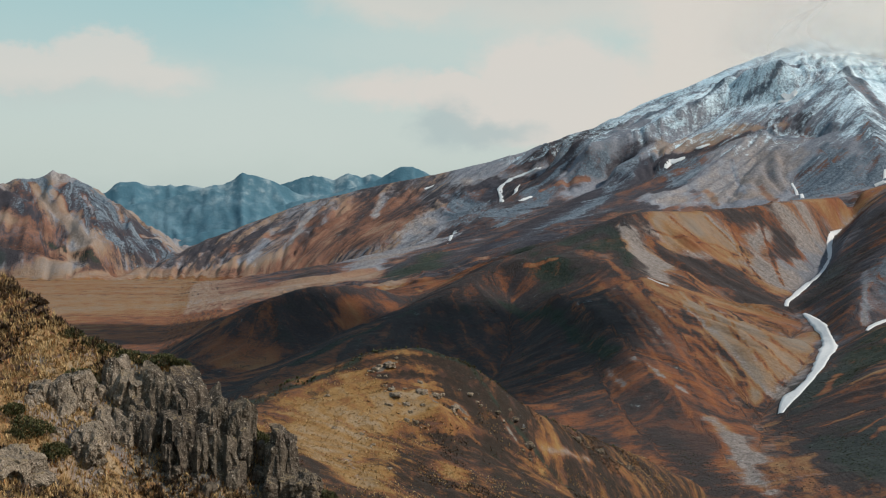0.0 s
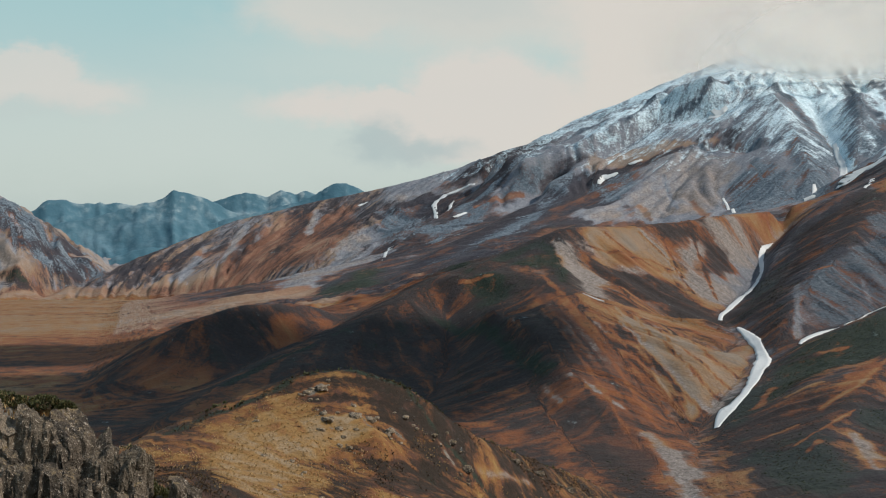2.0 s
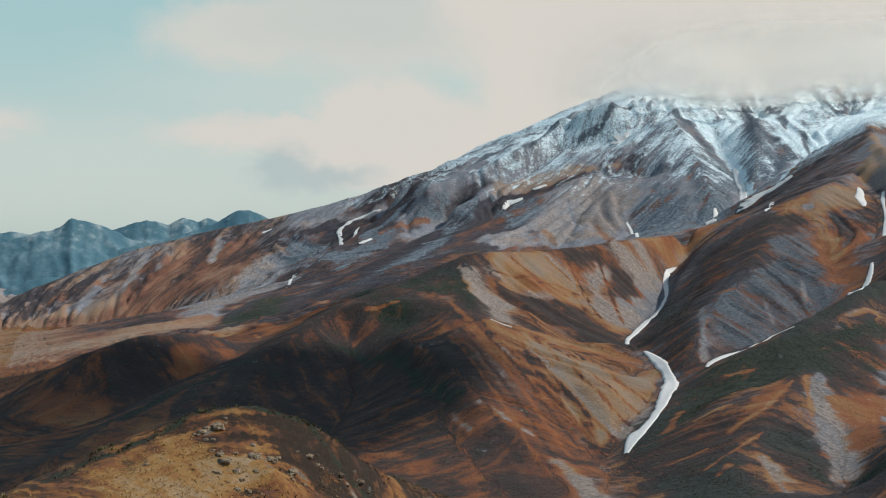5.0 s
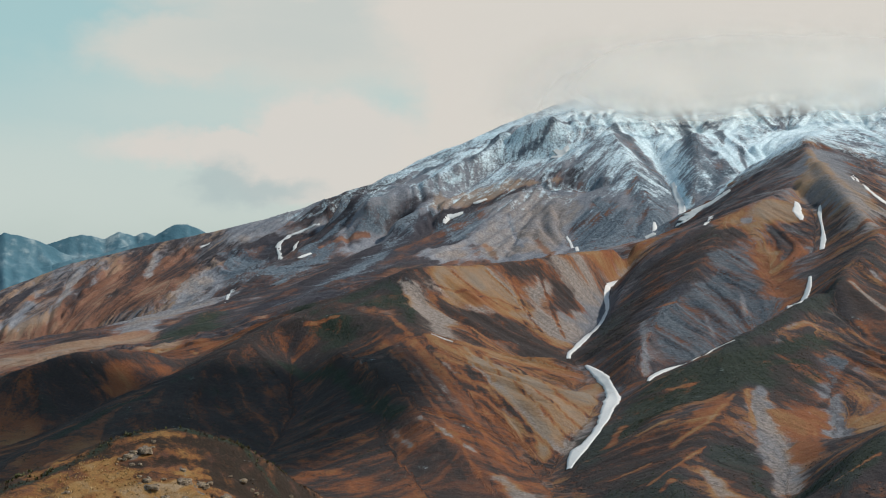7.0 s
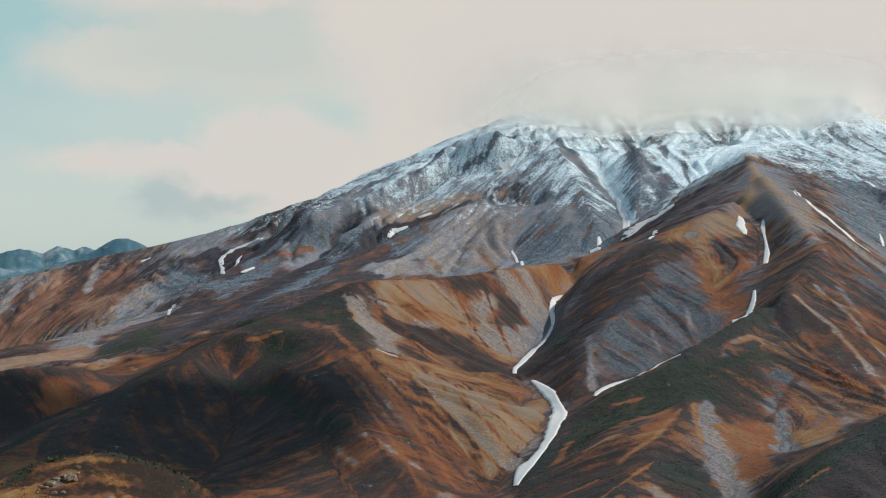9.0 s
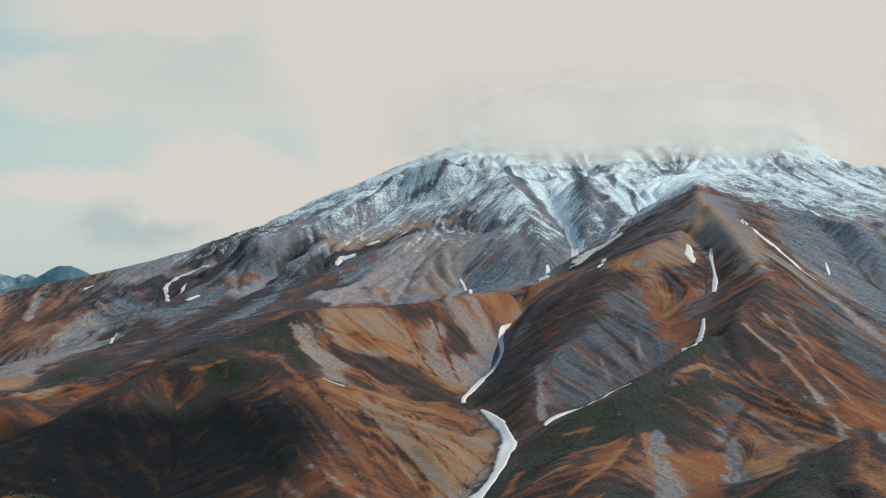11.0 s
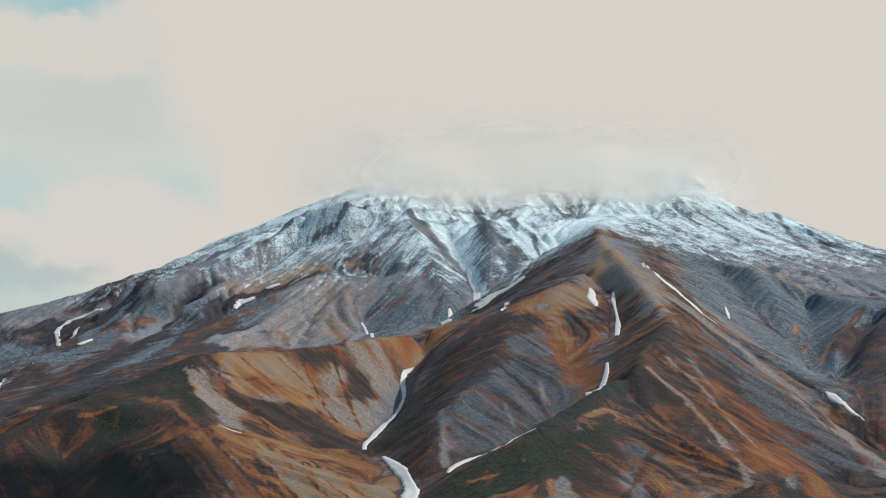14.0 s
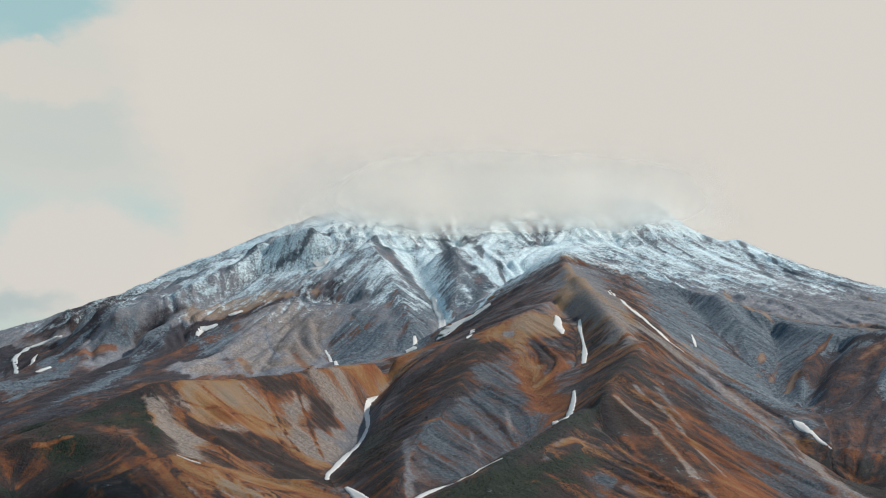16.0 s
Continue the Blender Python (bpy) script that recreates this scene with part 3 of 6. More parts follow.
# ---- the large landforms ----
CHANNELS = ("hue", "scree", "shrub", "snow", "rock", "purple", "green")
# Far landforms get extra purple: blue haze painted into their cover.
COVER = {"ground": (0.3, 0.0, 0.2, 0, 0, 0, 0.2), "low_hill": (0.68, 0.1, 0.46, 0, 0, 0.2, 0.2), "dark_hill": (0.68, 0.05, 0.52, 0, 0, 0.1, 0.3),
         "orange_ridge": (0.52, 0.32, 0.44, 0, 0, 0.1, 0.15), "grey_ridge": (0.78, 0.5, 0.52, 0, 0.05, 0.95, 0.3), "green_ridge": (0.55, 0.34, 0.56, 0, 0, 0.55, 0.4),
         "blue_wall": (0.5, 0.4, 0.45, 0, 0.55, 1.0, 0.2), "volcano": (0.4, 0.8, 0.2, 0, 0.36, 0.9, 0.1), "flank": (0.45, 0.5, 0.5, 0, 0.2, 0.7, 0.15),
         "apron": (0.8, 0.36, 0.56, 0, 0.2, 0.9, 0.2), "left_mountain": (0.14, 0.5, 0.34, 0, 0.38, 0.6, 0.3)}
# patches and streaks of cover: what changes, width in metres, where
STROKES, PATCHES, SNOW = [], [], []


def stroke(store, width, change, *places):
    store.append((change, width, list(places)))


stroke(STROKES, 34, {'shrub': 0.2, 'hue': 0.25}, (91, 1674), (165, 1657), (226, 1585))
stroke(STROKES, 6, {'hue': 0.3, 'shrub': 0.15, 'scree': -0.2}, (337, 1470), (343, 1337), (342, 1221))
stroke(STROKES, 5, {'hue': 0.3, 'shrub': 0.2, 'scree': -0.2}, (290, 1435), (299, 1301), (294, 1186))
stroke(STROKES, 4, {'scree': 0.3, 'shrub': -0.2}, (358, 1502), (353, 1305), (357, 1256))
stroke(STROKES, 4, {'scree': 0.3, 'shrub': -0.2}, (278, 1513), (294, 1363), (302, 1241))
stroke(STROKES, 73, {'scree': 0.35, 'shrub': -0.4, 'purple': -0.5, 'rock': -0.3}, (1022, 3312), (891, 3285), (756, 3102))
stroke(STROKES, 49, {'rock': 0.4, 'shrub': 0.3, 'scree': -0.4}, (1023, 3266), (960, 3115), (1016, 3063))
stroke(STROKES, 41, {'shrub': 0.45, 'hue': 0.3, 'scree': -0.3}, (820, 3557), (607, 3585), (393, 3410), (178, 2933))
stroke(STROKES, 35, {'shrub': 0.35, 'hue': 0.2, 'scree': -0.2}, (629, 3721), (450, 3656), (177, 3427))
stroke(STROKES, 63, {'shrub': 0.3, 'purple': 0.4, 'hue': 0.3}, (107, 2791), (208, 2706), (235, 1813))
stroke(STROKES, 66, {'rock': 0.7, 'scree': -0.3}, (-1345, 4117), (-1279, 4147), (-1181, 4130), (-1075, 4075))
stroke(STROKES, 45, {'rock': 0.7, 'scree': -0.3}, (-1134, 4093), (-999, 4064), (-897, 4019))
stroke(STROKES, 47, {'scree': 0.4, 'rock': -0.5, 'hue': -0.2}, (-1320, 3822), (-1216, 3878), (-1072, 3860))
stroke(STROKES, 34, {'scree': 0.35, 'rock': -0.4, 'hue': -0.1}, (-1243, 4028), (-1138, 3910))
stroke(STROKES, 20, {'hue': 0.5, 'shrub': 0.1}, (-667, 2439), (-478, 2435))
stroke(STROKES, 13, {'hue': 0.25}, (-733, 3092), (-375, 2726))
stroke(STROKES, 33, {'hue': 0.25, 'shrub': -0.3, 'rock': -0.3}, (-341, 4108), (-383, 3962), (-428, 3879))
stroke(STROKES, 29, {'hue': 0.25, 'shrub': -0.3, 'rock': -0.3}, (-176, 4148), (-203, 3945), (-318, 3834))
stroke(STROKES, 25, {'shrub': 0.4, 'rock': 0.2}, (-270, 4166), (-310, 3953), (-355, 3859))
stroke(STROKES, 22, {'shrub': 0.4, 'rock': 0.2}, (-120, 4158), (-112, 3885))
stroke(STROKES, 27, {'scree': 0.5, 'shrub': -0.4}, (-42, 3894), (9, 3678), (-71, 3611))
stroke(STROKES, 22, {'scree': 0.4, 'shrub': -0.3}, (-564, 4111), (-567, 3996), (-604, 3883))
stroke(STROKES, 20, {'scree': 0.5}, (259, 1788), (262, 1701), (268, 1618), (290, 1597))
stroke(STROKES, 30, {'scree': 0.35, 'shrub': -0.2}, (322, 1847), (359, 1782), (381, 1735))
stroke(STROKES, 33, {'scree': 0.5, 'shrub': -0.3}, (589, 2052), (608, 2020), (541, 1850))
stroke(STROKES, 27, {'hue': 0.3, 'shrub': 0.15}, (451, 1935), (520, 1967), (530, 1904))
stroke(STROKES, 8, {'shrub': 0.35}, (307, 1759), (388, 1729), (433, 1691), (440, 1630))
stroke(STROKES, 7, {'scree': 0.5, 'shrub': -0.4}, (236, 1104), (243, 1012), (235, 887))
stroke(STROKES, 8, {'scree': 0.2, 'shrub': -0.2}, (299, 1387), (318, 1284), (322, 1209))
stroke(STROKES, 10, {'scree': 0.2, 'shrub': -0.2}, (362, 1413), (390, 1353), (362, 1254))
stroke(STROKES, 16, {'hue': -0.12, 'shrub': -0.55}, (-146, 1629), (-106, 1631), (-71, 1670))
stroke(STROKES, 6, {'scree': 0.35, 'shrub': -0.4}, (-123, 1660), (-71, 1687))
stroke(STROKES, 18, {'shrub': 0.2, 'green': 0.35}, (107, 2466), (119, 1593), (165, 1372), (170, 1221))
stroke(STROKES, 17, {'shrub': 0.3, 'green': 0.6}, (172, 1765), (233, 1808), (254, 1735), (237, 1631))
stroke(STROKES, 10, {'shrub': 0.4, 'green': 0.5}, (11, 1618), (-58, 1538), (-122, 1467), (-164, 1372))
stroke(STROKES, 10, {'hue': 0.35, 'shrub': -0.35}, (192, 1658), (214, 1499), (242, 1315), (257, 1188))
stroke(STROKES, 21, {'hue': 0.45, 'shrub': -0.15}, (182, 1271), (200, 1111), (212, 1020))
stroke(STROKES, 19, {'shrub': 0.35, 'green': 0.6}, (522, 1303), (605, 1356), (647, 1345))
stroke(STROKES, 12, {'shrub': 0.3, 'green': 0.4}, (450, 1312), (539, 1341), (674, 1455), (795, 1557))
stroke(STROKES, 7, {'scree': 0.5, 'shrub': -0.4, 'purple': 0.3}, (546, 1257), (502, 1131), (461, 1007))
stroke(STROKES, 5, {'hue': -0.4, 'shrub': -0.7}, (652, 1411), (702, 1445))
stroke(STROKES, 20, {'hue': 0.3, 'shrub': -0.45}, (577, 1219), (532, 1112))
stroke(STROKES, 13, {'hue': -0.2, 'shrub': -0.5}, (611, 1148), (659, 1178))
stroke(STROKES, 9, {'hue': 0, 'shrub': -0.5}, (453, 1180), (490, 1228))
stroke(STROKES, 18, {'scree': 0.5, 'purple': 0.5, 'shrub': -0.2}, (661, 1365), (613, 1241), (561, 1119))
stroke(STROKES, 13, {'shrub': 0.4, 'green': 0.6}, (430, 873), (482, 909), (545, 935))
stroke(STROKES, 6, {'scree': 0.6, 'shrub': -0.4}, (806, 1534), (822, 1390), (594, 943))
stroke(STROKES, 12, {'hue': 0.35, 'shrub': -0.4}, (778, 1470), (784, 1331), (764, 1236))
stroke(STROKES, 10, {'scree': 0.5, 'shrub': -0.3}, (906, 1611), (885, 1489), (885, 1415))
stroke(STROKES, 12, {'hue': -0.1, 'shrub': -0.5, 'scree': -0.2}, (811, 1328), (828, 1280), (612, 934))
stroke(STROKES, 14, {'scree': 0.55, 'shrub': -0.5}, (1051, 1689), (1070, 1621), (1054, 1501), (989, 1324))
stroke(STROKES, 30, {'shrub': 0.3, 'purple': 0.6}, (964, 1598), (953, 1456), (938, 1348))
stroke(STROKES, 27, {'hue': 0, 'shrub': -0.7, 'scree': -0.3}, (860, 1984), (833, 1842), (784, 1701))
stroke(STROKES, 44, {'scree': 0.4, 'purple': 0.5, 'shrub': -0.3}, (560, 1576), (607, 1558), (671, 1619))
stroke(STROKES, 22, {'shrub': 0.3, 'green': 0.3}, (481, 1613), (593, 1832), (688, 1971))
stroke(STROKES, 25, {'scree': -0.4, 'hue': -0.2, 'green': 0.5, 'shrub': -0.1}, (871, 2127), (968, 2176))
stroke(STROKES, 41, {'hue': -0.1, 'scree': 0.1, 'shrub': -0.3, 'rock': -0.3}, (1065, 2284), (1207, 2448), (1340, 2683))
stroke(STROKES, 19, {'hue': 0.3, 'shrub': -0.3, 'scree': -0.3}, (789, 3039), (893, 2964), (919, 2749))
stroke(STROKES, 47, {'shrub': 0.35, 'rock': 0.3, 'purple': 0.4}, (480, 3369), (302, 3096), (144, 2745))
stroke(STROKES, 33, {'shrub': 0.3, 'green': 0.5}, (-105, 2784), (-50, 2871), (7, 2864))
stroke(STROKES, 37, {'rock': 0.4, 'shrub': 0.2}, (469, 3776), (362, 3729), (238, 3616))
stroke(STROKES, 31, {'scree': 0.5, 'shrub': -0.4}, (-210, 3240), (-106, 3675), (23, 3257))
stroke(STROKES, 19, {'hue': -0.2, 'shrub': -0.4}, (-181, 2780), (-73, 2532), (12, 1735))
stroke(STROKES, 55, {'hue': 0.3, 'shrub': -0.3}, (-455, 3967), (-322, 4098))
stroke(STROKES, 47, {'hue': 0.3, 'shrub': -0.3}, (-165, 3894), (-100, 4138))
stroke(STROKES, 30, {'shrub': 0.4, 'rock': 0.2, 'purple': 0.3}, (-234, 4032), (-275, 4238))
stroke(STROKES, 43, {'shrub': 0.4, 'rock': 0.2, 'purple': 0.3}, (131, 3825), (154, 3988), (28, 3975))
stroke(STROKES, 30, {'shrub': 0.4, 'purple': 0.3}, (-787, 4010), (-663, 4034), (-564, 4111))
stroke(STROKES, 35, {'scree': -0.3, 'shrub': -0.4, 'hue': -0.2}, (-672, 3870), (-530, 3861), (-466, 3911))
stroke(STROKES, 38, {'rock': 0.5, 'purple': 0.6}, (-1364, 4010), (-1310, 3925))
stroke(STROKES, 42, {'rock': 0.6, 'purple': 0.6}, (-1257, 4074), (-1206, 4022))
stroke(STROKES, 41, {'rock': 0.6, 'purple': 0.6}, (-1135, 4063), (-1078, 3986), (-1047, 3969))
stroke(STROKES, 33, {'rock': 0.5, 'purple': 0.5, 'green': 0.4, 'shrub': 0.3}, (-1019, 3963), (-965, 4000))
stroke(STROKES, 26, {'scree': 0.4, 'shrub': -0.3}, (-1267, 4075), (-1178, 3988), (-1087, 3853))
stroke(STROKES, 19, {'scree': 0.5, 'shrub': -0.3}, (-991, 4070), (-889, 4063))
stroke(STROKES, 29, {'shrub': 0.4, 'green': 0.3, 'purple': 0.3}, (-1347, 3799), (-1222, 3841), (-1082, 3836))
stroke(STROKES, 14, {'shrub': 0.45, 'hue': 0.5}, (-637, 2219), (-502, 2290), (-341, 2131))
stroke(STROKES, 18, {'shrub': 0.5, 'purple': 0.3, 'hue': 0.3}, (-478, 1804), (-373, 1772))
stroke(STROKES, 12, {'shrub': 0.3, 'hue': 0.4}, (-816, 2634), (-663, 2742), (-428, 2599))
stroke(STROKES, 20, {'shrub': 0.3, 'hue': 0.1, 'purple': -0.3, 'rock': -0.3}, (1547, 2117), (1614, 2100), (1617, 2008))
stroke(STROKES, 8, {'scree': 0.3, 'hue': 0, 'shrub': -0.4, 'purple': -0.5}, (1488, 2195), (1439, 2146))
stroke(STROKES, 9, {'scree': 0.3, 'hue': 0, 'shrub': -0.4, 'purple': -0.5}, (1389, 2147), (1444, 2207))
stroke(STROKES, 8, {'scree': 0.3, 'hue': 0, 'shrub': -0.4, 'purple': -0.5}, (1464, 2084), (1520, 2132))
stroke(STROKES, 5, {'shrub': 0.35}, (279, 1453), (270, 1289), (292, 1185))
stroke(STROKES, 5, {'shrub': 0.3}, (346, 1525), (351, 1418), (355, 1328))
stroke(STROKES, 7, {'scree': 0.45, 'shrub': -0.3}, (301, 1359), (314, 1218))
stroke(STROKES, 6, {'scree': 0.45, 'shrub': -0.3}, (251, 1459), (260, 1309), (280, 1240))
stroke(STROKES, 22, {'hue': 0.4, 'scree': -0.4, 'shrub': -0.1}, (219, 1175), (217, 1042))
stroke(STROKES, 14, {'hue': 0.3, 'scree': -0.3}, (197, 1451), (209, 1291), (226, 1195))
stroke(STROKES, 9, {'scree': 0.8, 'shrub': -0.6}, (241, 1110), (248, 1061), (253, 991))
stroke(STROKES, 24, {'shrub': 0.4, 'green': 0.5}, (366, 1222), (419, 1241), (483, 1271))
stroke(STROKES, 4, {'hue': -0.1, 'shrub': -0.7}, (455, 1186), (396, 1106))
stroke(STROKES, 7, {'hue': 0, 'shrub': -0.6}, (488, 1217), (434, 1132))
stroke(STROKES, 11, {'scree': 0.6, 'shrub': -0.6}, (532, 1230), (488, 1108), (456, 1004))
stroke(STROKES, 5, {'scree': 0.6, 'shrub': -0.6}, (392, 1024), (374, 924))
stroke(STROKES, 20, {'shrub': 0.4, 'green': 0.4}, (434, 1078), (424, 986))
stroke(STROKES, 39, {'shrub': 0.4, 'purple': 0.4, 'rock': 0.2}, (780, 3462), (644, 3410), (503, 3110))
stroke(STROKES, 59, {'shrub': 0.4, 'purple': 0.5, 'rock': 0.3}, (262, 2970), (448, 3418), (550, 3588))
stroke(STROKES, 24, {'hue': 0.1, 'shrub': -0.4, 'rock': -0.4, 'scree': -0.2}, (793, 3032), (668, 2177), (934, 2768))
stroke(STROKES, 20, {'hue': 0.1, 'rock': -0.3, 'shrub': -0.3}, (640, 3741), (795, 3830), (951, 3748))
stroke(STROKES, 40, {'shrub': 0.3, 'green': 0.4}, (351, 1177), (331, 1029), (313, 896))
stroke(STROKES, 24, {'shrub': 0.25, 'hue': 0.3}, (180, 1178), (196, 1035), (204, 903))
stroke(STROKES, 31, {'shrub': 0.2, 'green': 0.3}, (561, 1836), (503, 1551), (464, 1494))
stroke(STROKES, 18, {'scree': 0.5, 'shrub': -0.3, 'purple': -0.2}, (339, 1369), (355, 1291), (327, 1208))
stroke(STROKES, 102, {'purple': 0.8, 'shrub': 0.35, 'rock': 0.25, 'hue': 0.2, 'scree': 0.1}, (1561, 2478), (1577, 2318), (1508, 2051), (1403, 1790))
stroke(STROKES, 75, {'purple': 0.8, 'shrub': 0.3, 'rock': 0.3}, (1568, 2675), (1580, 2422), (1613, 2182))
stroke(STROKES, 47, {'scree': 0.5, 'shrub': -0.3, 'purple': 0.2, 'hue': -0.2}, (1209, 2489), (1377, 2706), (1106, 2149))
stroke(STROKES, 29, {'scree': 0.3, 'shrub': -0.3, 'hue': -0.1, 'purple': -0.2}, (972, 2176), (902, 2095), (852, 2077))
stroke(STROKES, 32, {'shrub': 0.3, 'purple': 0.6}, (766, 1944), (671, 1775), (581, 1628))
stroke(STROKES, 31, {'shrub': 0.3, 'purple': 0.6, 'scree': 0.3}, (799, 1909), (725, 1704), (641, 1586))
# kinds of ground, as full sets of the channels above, and the patches and streaks that they form
# blue: blue-grey scree with the slopes' shade painted into its dark tone
KINDS = {"gold": (0.22, 0.0, 0.0, 0, 0, 0, 0.1), "orange": (0.46, 0.1, 0.14, 0, 0, 0, 0), "rust": (0.67, 0.18, 0.4, 0, 0, 0.1, 0.1), "tan": (0.1, 0.3, 0.08, 0, 0, 0.1, 0),
         "pale": (0.05, 0.72, -0.1, 0, 0, -0.2, 0), "grey": (0.4, 0.8, 0.08, 0, 0, 0.4, 0), "blue": (0.92, 0.5, 0.4, 0, 0.7, 1.1, 0.3), "blueheath": (0.8, 0.3, 0.5, 0, 0.3, 1.0, 0.2),
         "heath": (0.75, 0.18, 0.5, 0, 0.05, 0.5, 0.1), "dark": (0.74, 0.0, 0.62, 0, 0, 0.15, 0.3), "green": (0.66, 0.0, 0.7, 0, 0, 0.0, 0.9), "mossy": (0.35, 0.05, 0.25, 0, 0, 0.0, 0.9),
         "cliff": (0.9, 0.1, 0.75, 0, 0.45, 1.2, 0.2), "tanplain": (0.16, 0.0, 0.05, 0, 0, 0, 0), "rustplain": (0.62, 0.0, 0.3, 0, 0, 0.1, 0), "hill_gold": (0.36, 0.03, 0.26, 0, 0, 0, 0.1), "hill_pale": (0.2, 0.18, 0.2, 0, 0, 0, 0), "hill_orange": (0.45, 0.0, 0.1, 0, 0, 0, 0), "hill_brown": (0.6, 0.15, 0.42, 0, 0, 0, 0.2),
         "hill_dark": (0.78, 0.05, 0.58, 0, 0.05, 0, 0.3), "hill_green": (0.7, 0.0, 0.75, 0, 0, 0, 0.9), "hill_rock": (0.5, 0.3, 0.1, 0, 0.9, 0, 0), "hill_scree": (0.4, 0.62, 0.25, 0, 0.3, 0.1, 0), "snow": (0.4, 0.5, 0.2, 0.9, 0.3, 0.8, 0), "bare": (0.95, 0.6, 0.2, 0.05, 0.75, 1.0, 0)}


def patch(ground, *places, store=PATCHES):
    store.append((ground, 0.0, list(places)))


def streak(ground, width, *places, store=PATCHES):
    store.append((ground, width, list(places)))


patch("rust", (-622, 3815), (-389, 3847), (-145, 4305), (-70, 4194), (-64, 3788), (-224, 3759), (-466, 3803), (-628, 3834))
patch("heath", (-659, 4036), (-412, 4071), (-377, 4240), (-497, 4059), (-655, 4006))
streak("grey", 25.9, (-434, 4239), (-456, 4123), (-475, 3942))
patch("heath", (-419, 4127), (-368, 4044), (-381, 3907), (-437, 3823), (-467, 3881), (-445, 3972))
patch("orange", (-359, 4138), (-314, 4165), (-300, 4035), (-348, 3900), (-372, 3903), (-366, 4019))
patch("heath", (-285, 4074), (-252, 4252), (-207, 4260), (-217, 4081), (-248, 3884), (-281, 3932))
streak("grey", 22.2, (-206, 4220), (-220, 4045))
patch("heath", (-157, 4132), (-69, 4127), (-84, 3968), (-150, 3913), (-202, 3956))
patch("grey", (-99, 3895), (-15, 3867), (-7, 3739), (-78, 3669), (-127, 3722))
patch("grey", (-238, 3211), (-94, 3693), (60, 3368), (-65, 3073), (-188, 2770))
patch("grey", (-52, 4230), (111, 4126), (230, 3995), (358, 3837), (228, 3963), (91, 4044))
patch("blue", (20, 4025), (155, 3897), (136, 3439), (48, 3616), (-15, 3824))
patch("orange", (-538, 3869), (-477, 3895), (-452, 3818), (-533, 3830))
patch("orange", (-202, 3956), (-117, 3927), (-145, 3777), (-211, 3816))
patch("gold", (-442, 2722), (-188, 2770), (-62, 2935), (-105, 2757), (-217, 2568), (-322, 2338), (-383, 2361))
patch("green", (-136, 2679), (-49, 2931), (13, 2864), (17, 2520), (-64, 2520))
patch("dark", (-384, 3308), (-386, 3796), (-293, 3220), (-318, 2900))
patch("gold", (-132, 2242), (-64, 2520), (-54, 2153), (-116, 2127))
patch("blueheath", (128, 2659), (467, 3385), (741, 3579), (740, 3496), (443, 3022), (246, 2664), (146, 3047))
patch("blue", (136, 3439), (376, 3685), (498, 3717), (546, 3701), (328, 3532), (157, 3242))
streak("orange", 14.5, (286, 3599), (368, 3606), (417, 3613))
patch("tan", (397, 3578), (647, 3701), (859, 3724), (932, 3598), (743, 3586), (598, 3614), (468, 3630))
patch("grey", (735, 3550), (903, 3555), (1004, 3438), (926, 3285), (872, 3202), (843, 2997), (628, 3045), (642, 3254))
streak("orange", 14.2, (680, 3219), (667, 3032))
streak("orange", 17.1, (808, 3191), (796, 3008))
streak("blue", 6, (786, 3412), (748, 3100))
patch("blue", (904, 3235), (1035, 3379), (1050, 3278), (765, 2268), (872, 2950), (860, 3055))
patch("grey", (425, 3090), (535, 3243), (642, 3254), (615, 3053), (475, 3048))
patch("blue", (616, 3528), (737, 3558), (704, 3366), (642, 3254), (569, 3352))
patch("blue", (1083, 3329), (1237, 3530), (1217, 3296), (1035, 2784), (810, 2300), (996, 3068))
patch("blue", (1234, 3236), (1370, 3349), (1402, 3288), (1280, 3212), (1219, 3178))
patch("mossy", (397, 2983), (470, 3018), (436, 2886), (320, 2901), (346, 2898))
patch("green", (158, 1722), (254, 1776), (261, 1716), (248, 1636), (222, 1688), (187, 1710))
patch("tan", (284, 1807), (391, 1910), (431, 1893), (455, 1818), (474, 1735), (437, 1717), (404, 1781), (316, 1747), (293, 1792))
patch("pale", (253, 1796), (272, 1788), (285, 1745), (301, 1703), (299, 1543), (335, 1576), (281, 1555), (252, 1614), (259, 1690))
patch("orange", (313, 1817), (392, 1834), (439, 1822), (407, 1791), (336, 1763))
streak("dark", 4.1, (303, 1806), (352, 1804), (398, 1825), (430, 1819))
streak("pale", 5.1, (400, 1910), (427, 1875), (444, 1792))
patch("dark", (309, 1748), (355, 1741), (427, 1772), (455, 1695), (458, 1600), (417, 1643), (363, 1673), (317, 1666))
patch("rust", (447, 1925), (541, 2005), (557, 1994), (495, 1936), (449, 1896))
patch("grey", (451, 1885), (502, 1947), (483, 1860), (471, 1754), (448, 1793))
patch("dark", (548, 1997), (569, 1974), (518, 1860), (514, 1923))
patch("grey", (539, 2013), (641, 1988), (729, 2224), (653, 2106), (613, 1994), (558, 1906), (553, 1982))
streak("orange", 11.8, (619, 2105), (678, 2151))
streak("orange", 8.3, (657, 2164), (785, 2277))
patch("grey", (490, 1837), (558, 1906), (563, 1877), (499, 1764), (471, 1754))
patch("gold", (324, 1597), (408, 1606), (420, 1543), (389, 1536), (312, 1506))
patch("rust", (149, 1266), (182, 1261), (288, 1423), (288, 1171), (286, 1068), (98, 1097), (132, 1180), (187, 1304))
patch("tan", (306, 1477), (373, 1401), (437, 1460), (403, 1340), (325, 1207), (293, 1172), (289, 1217), (292, 1356))
streak("dark", 6.1, (319, 1505), (386, 1523), (409, 1482))
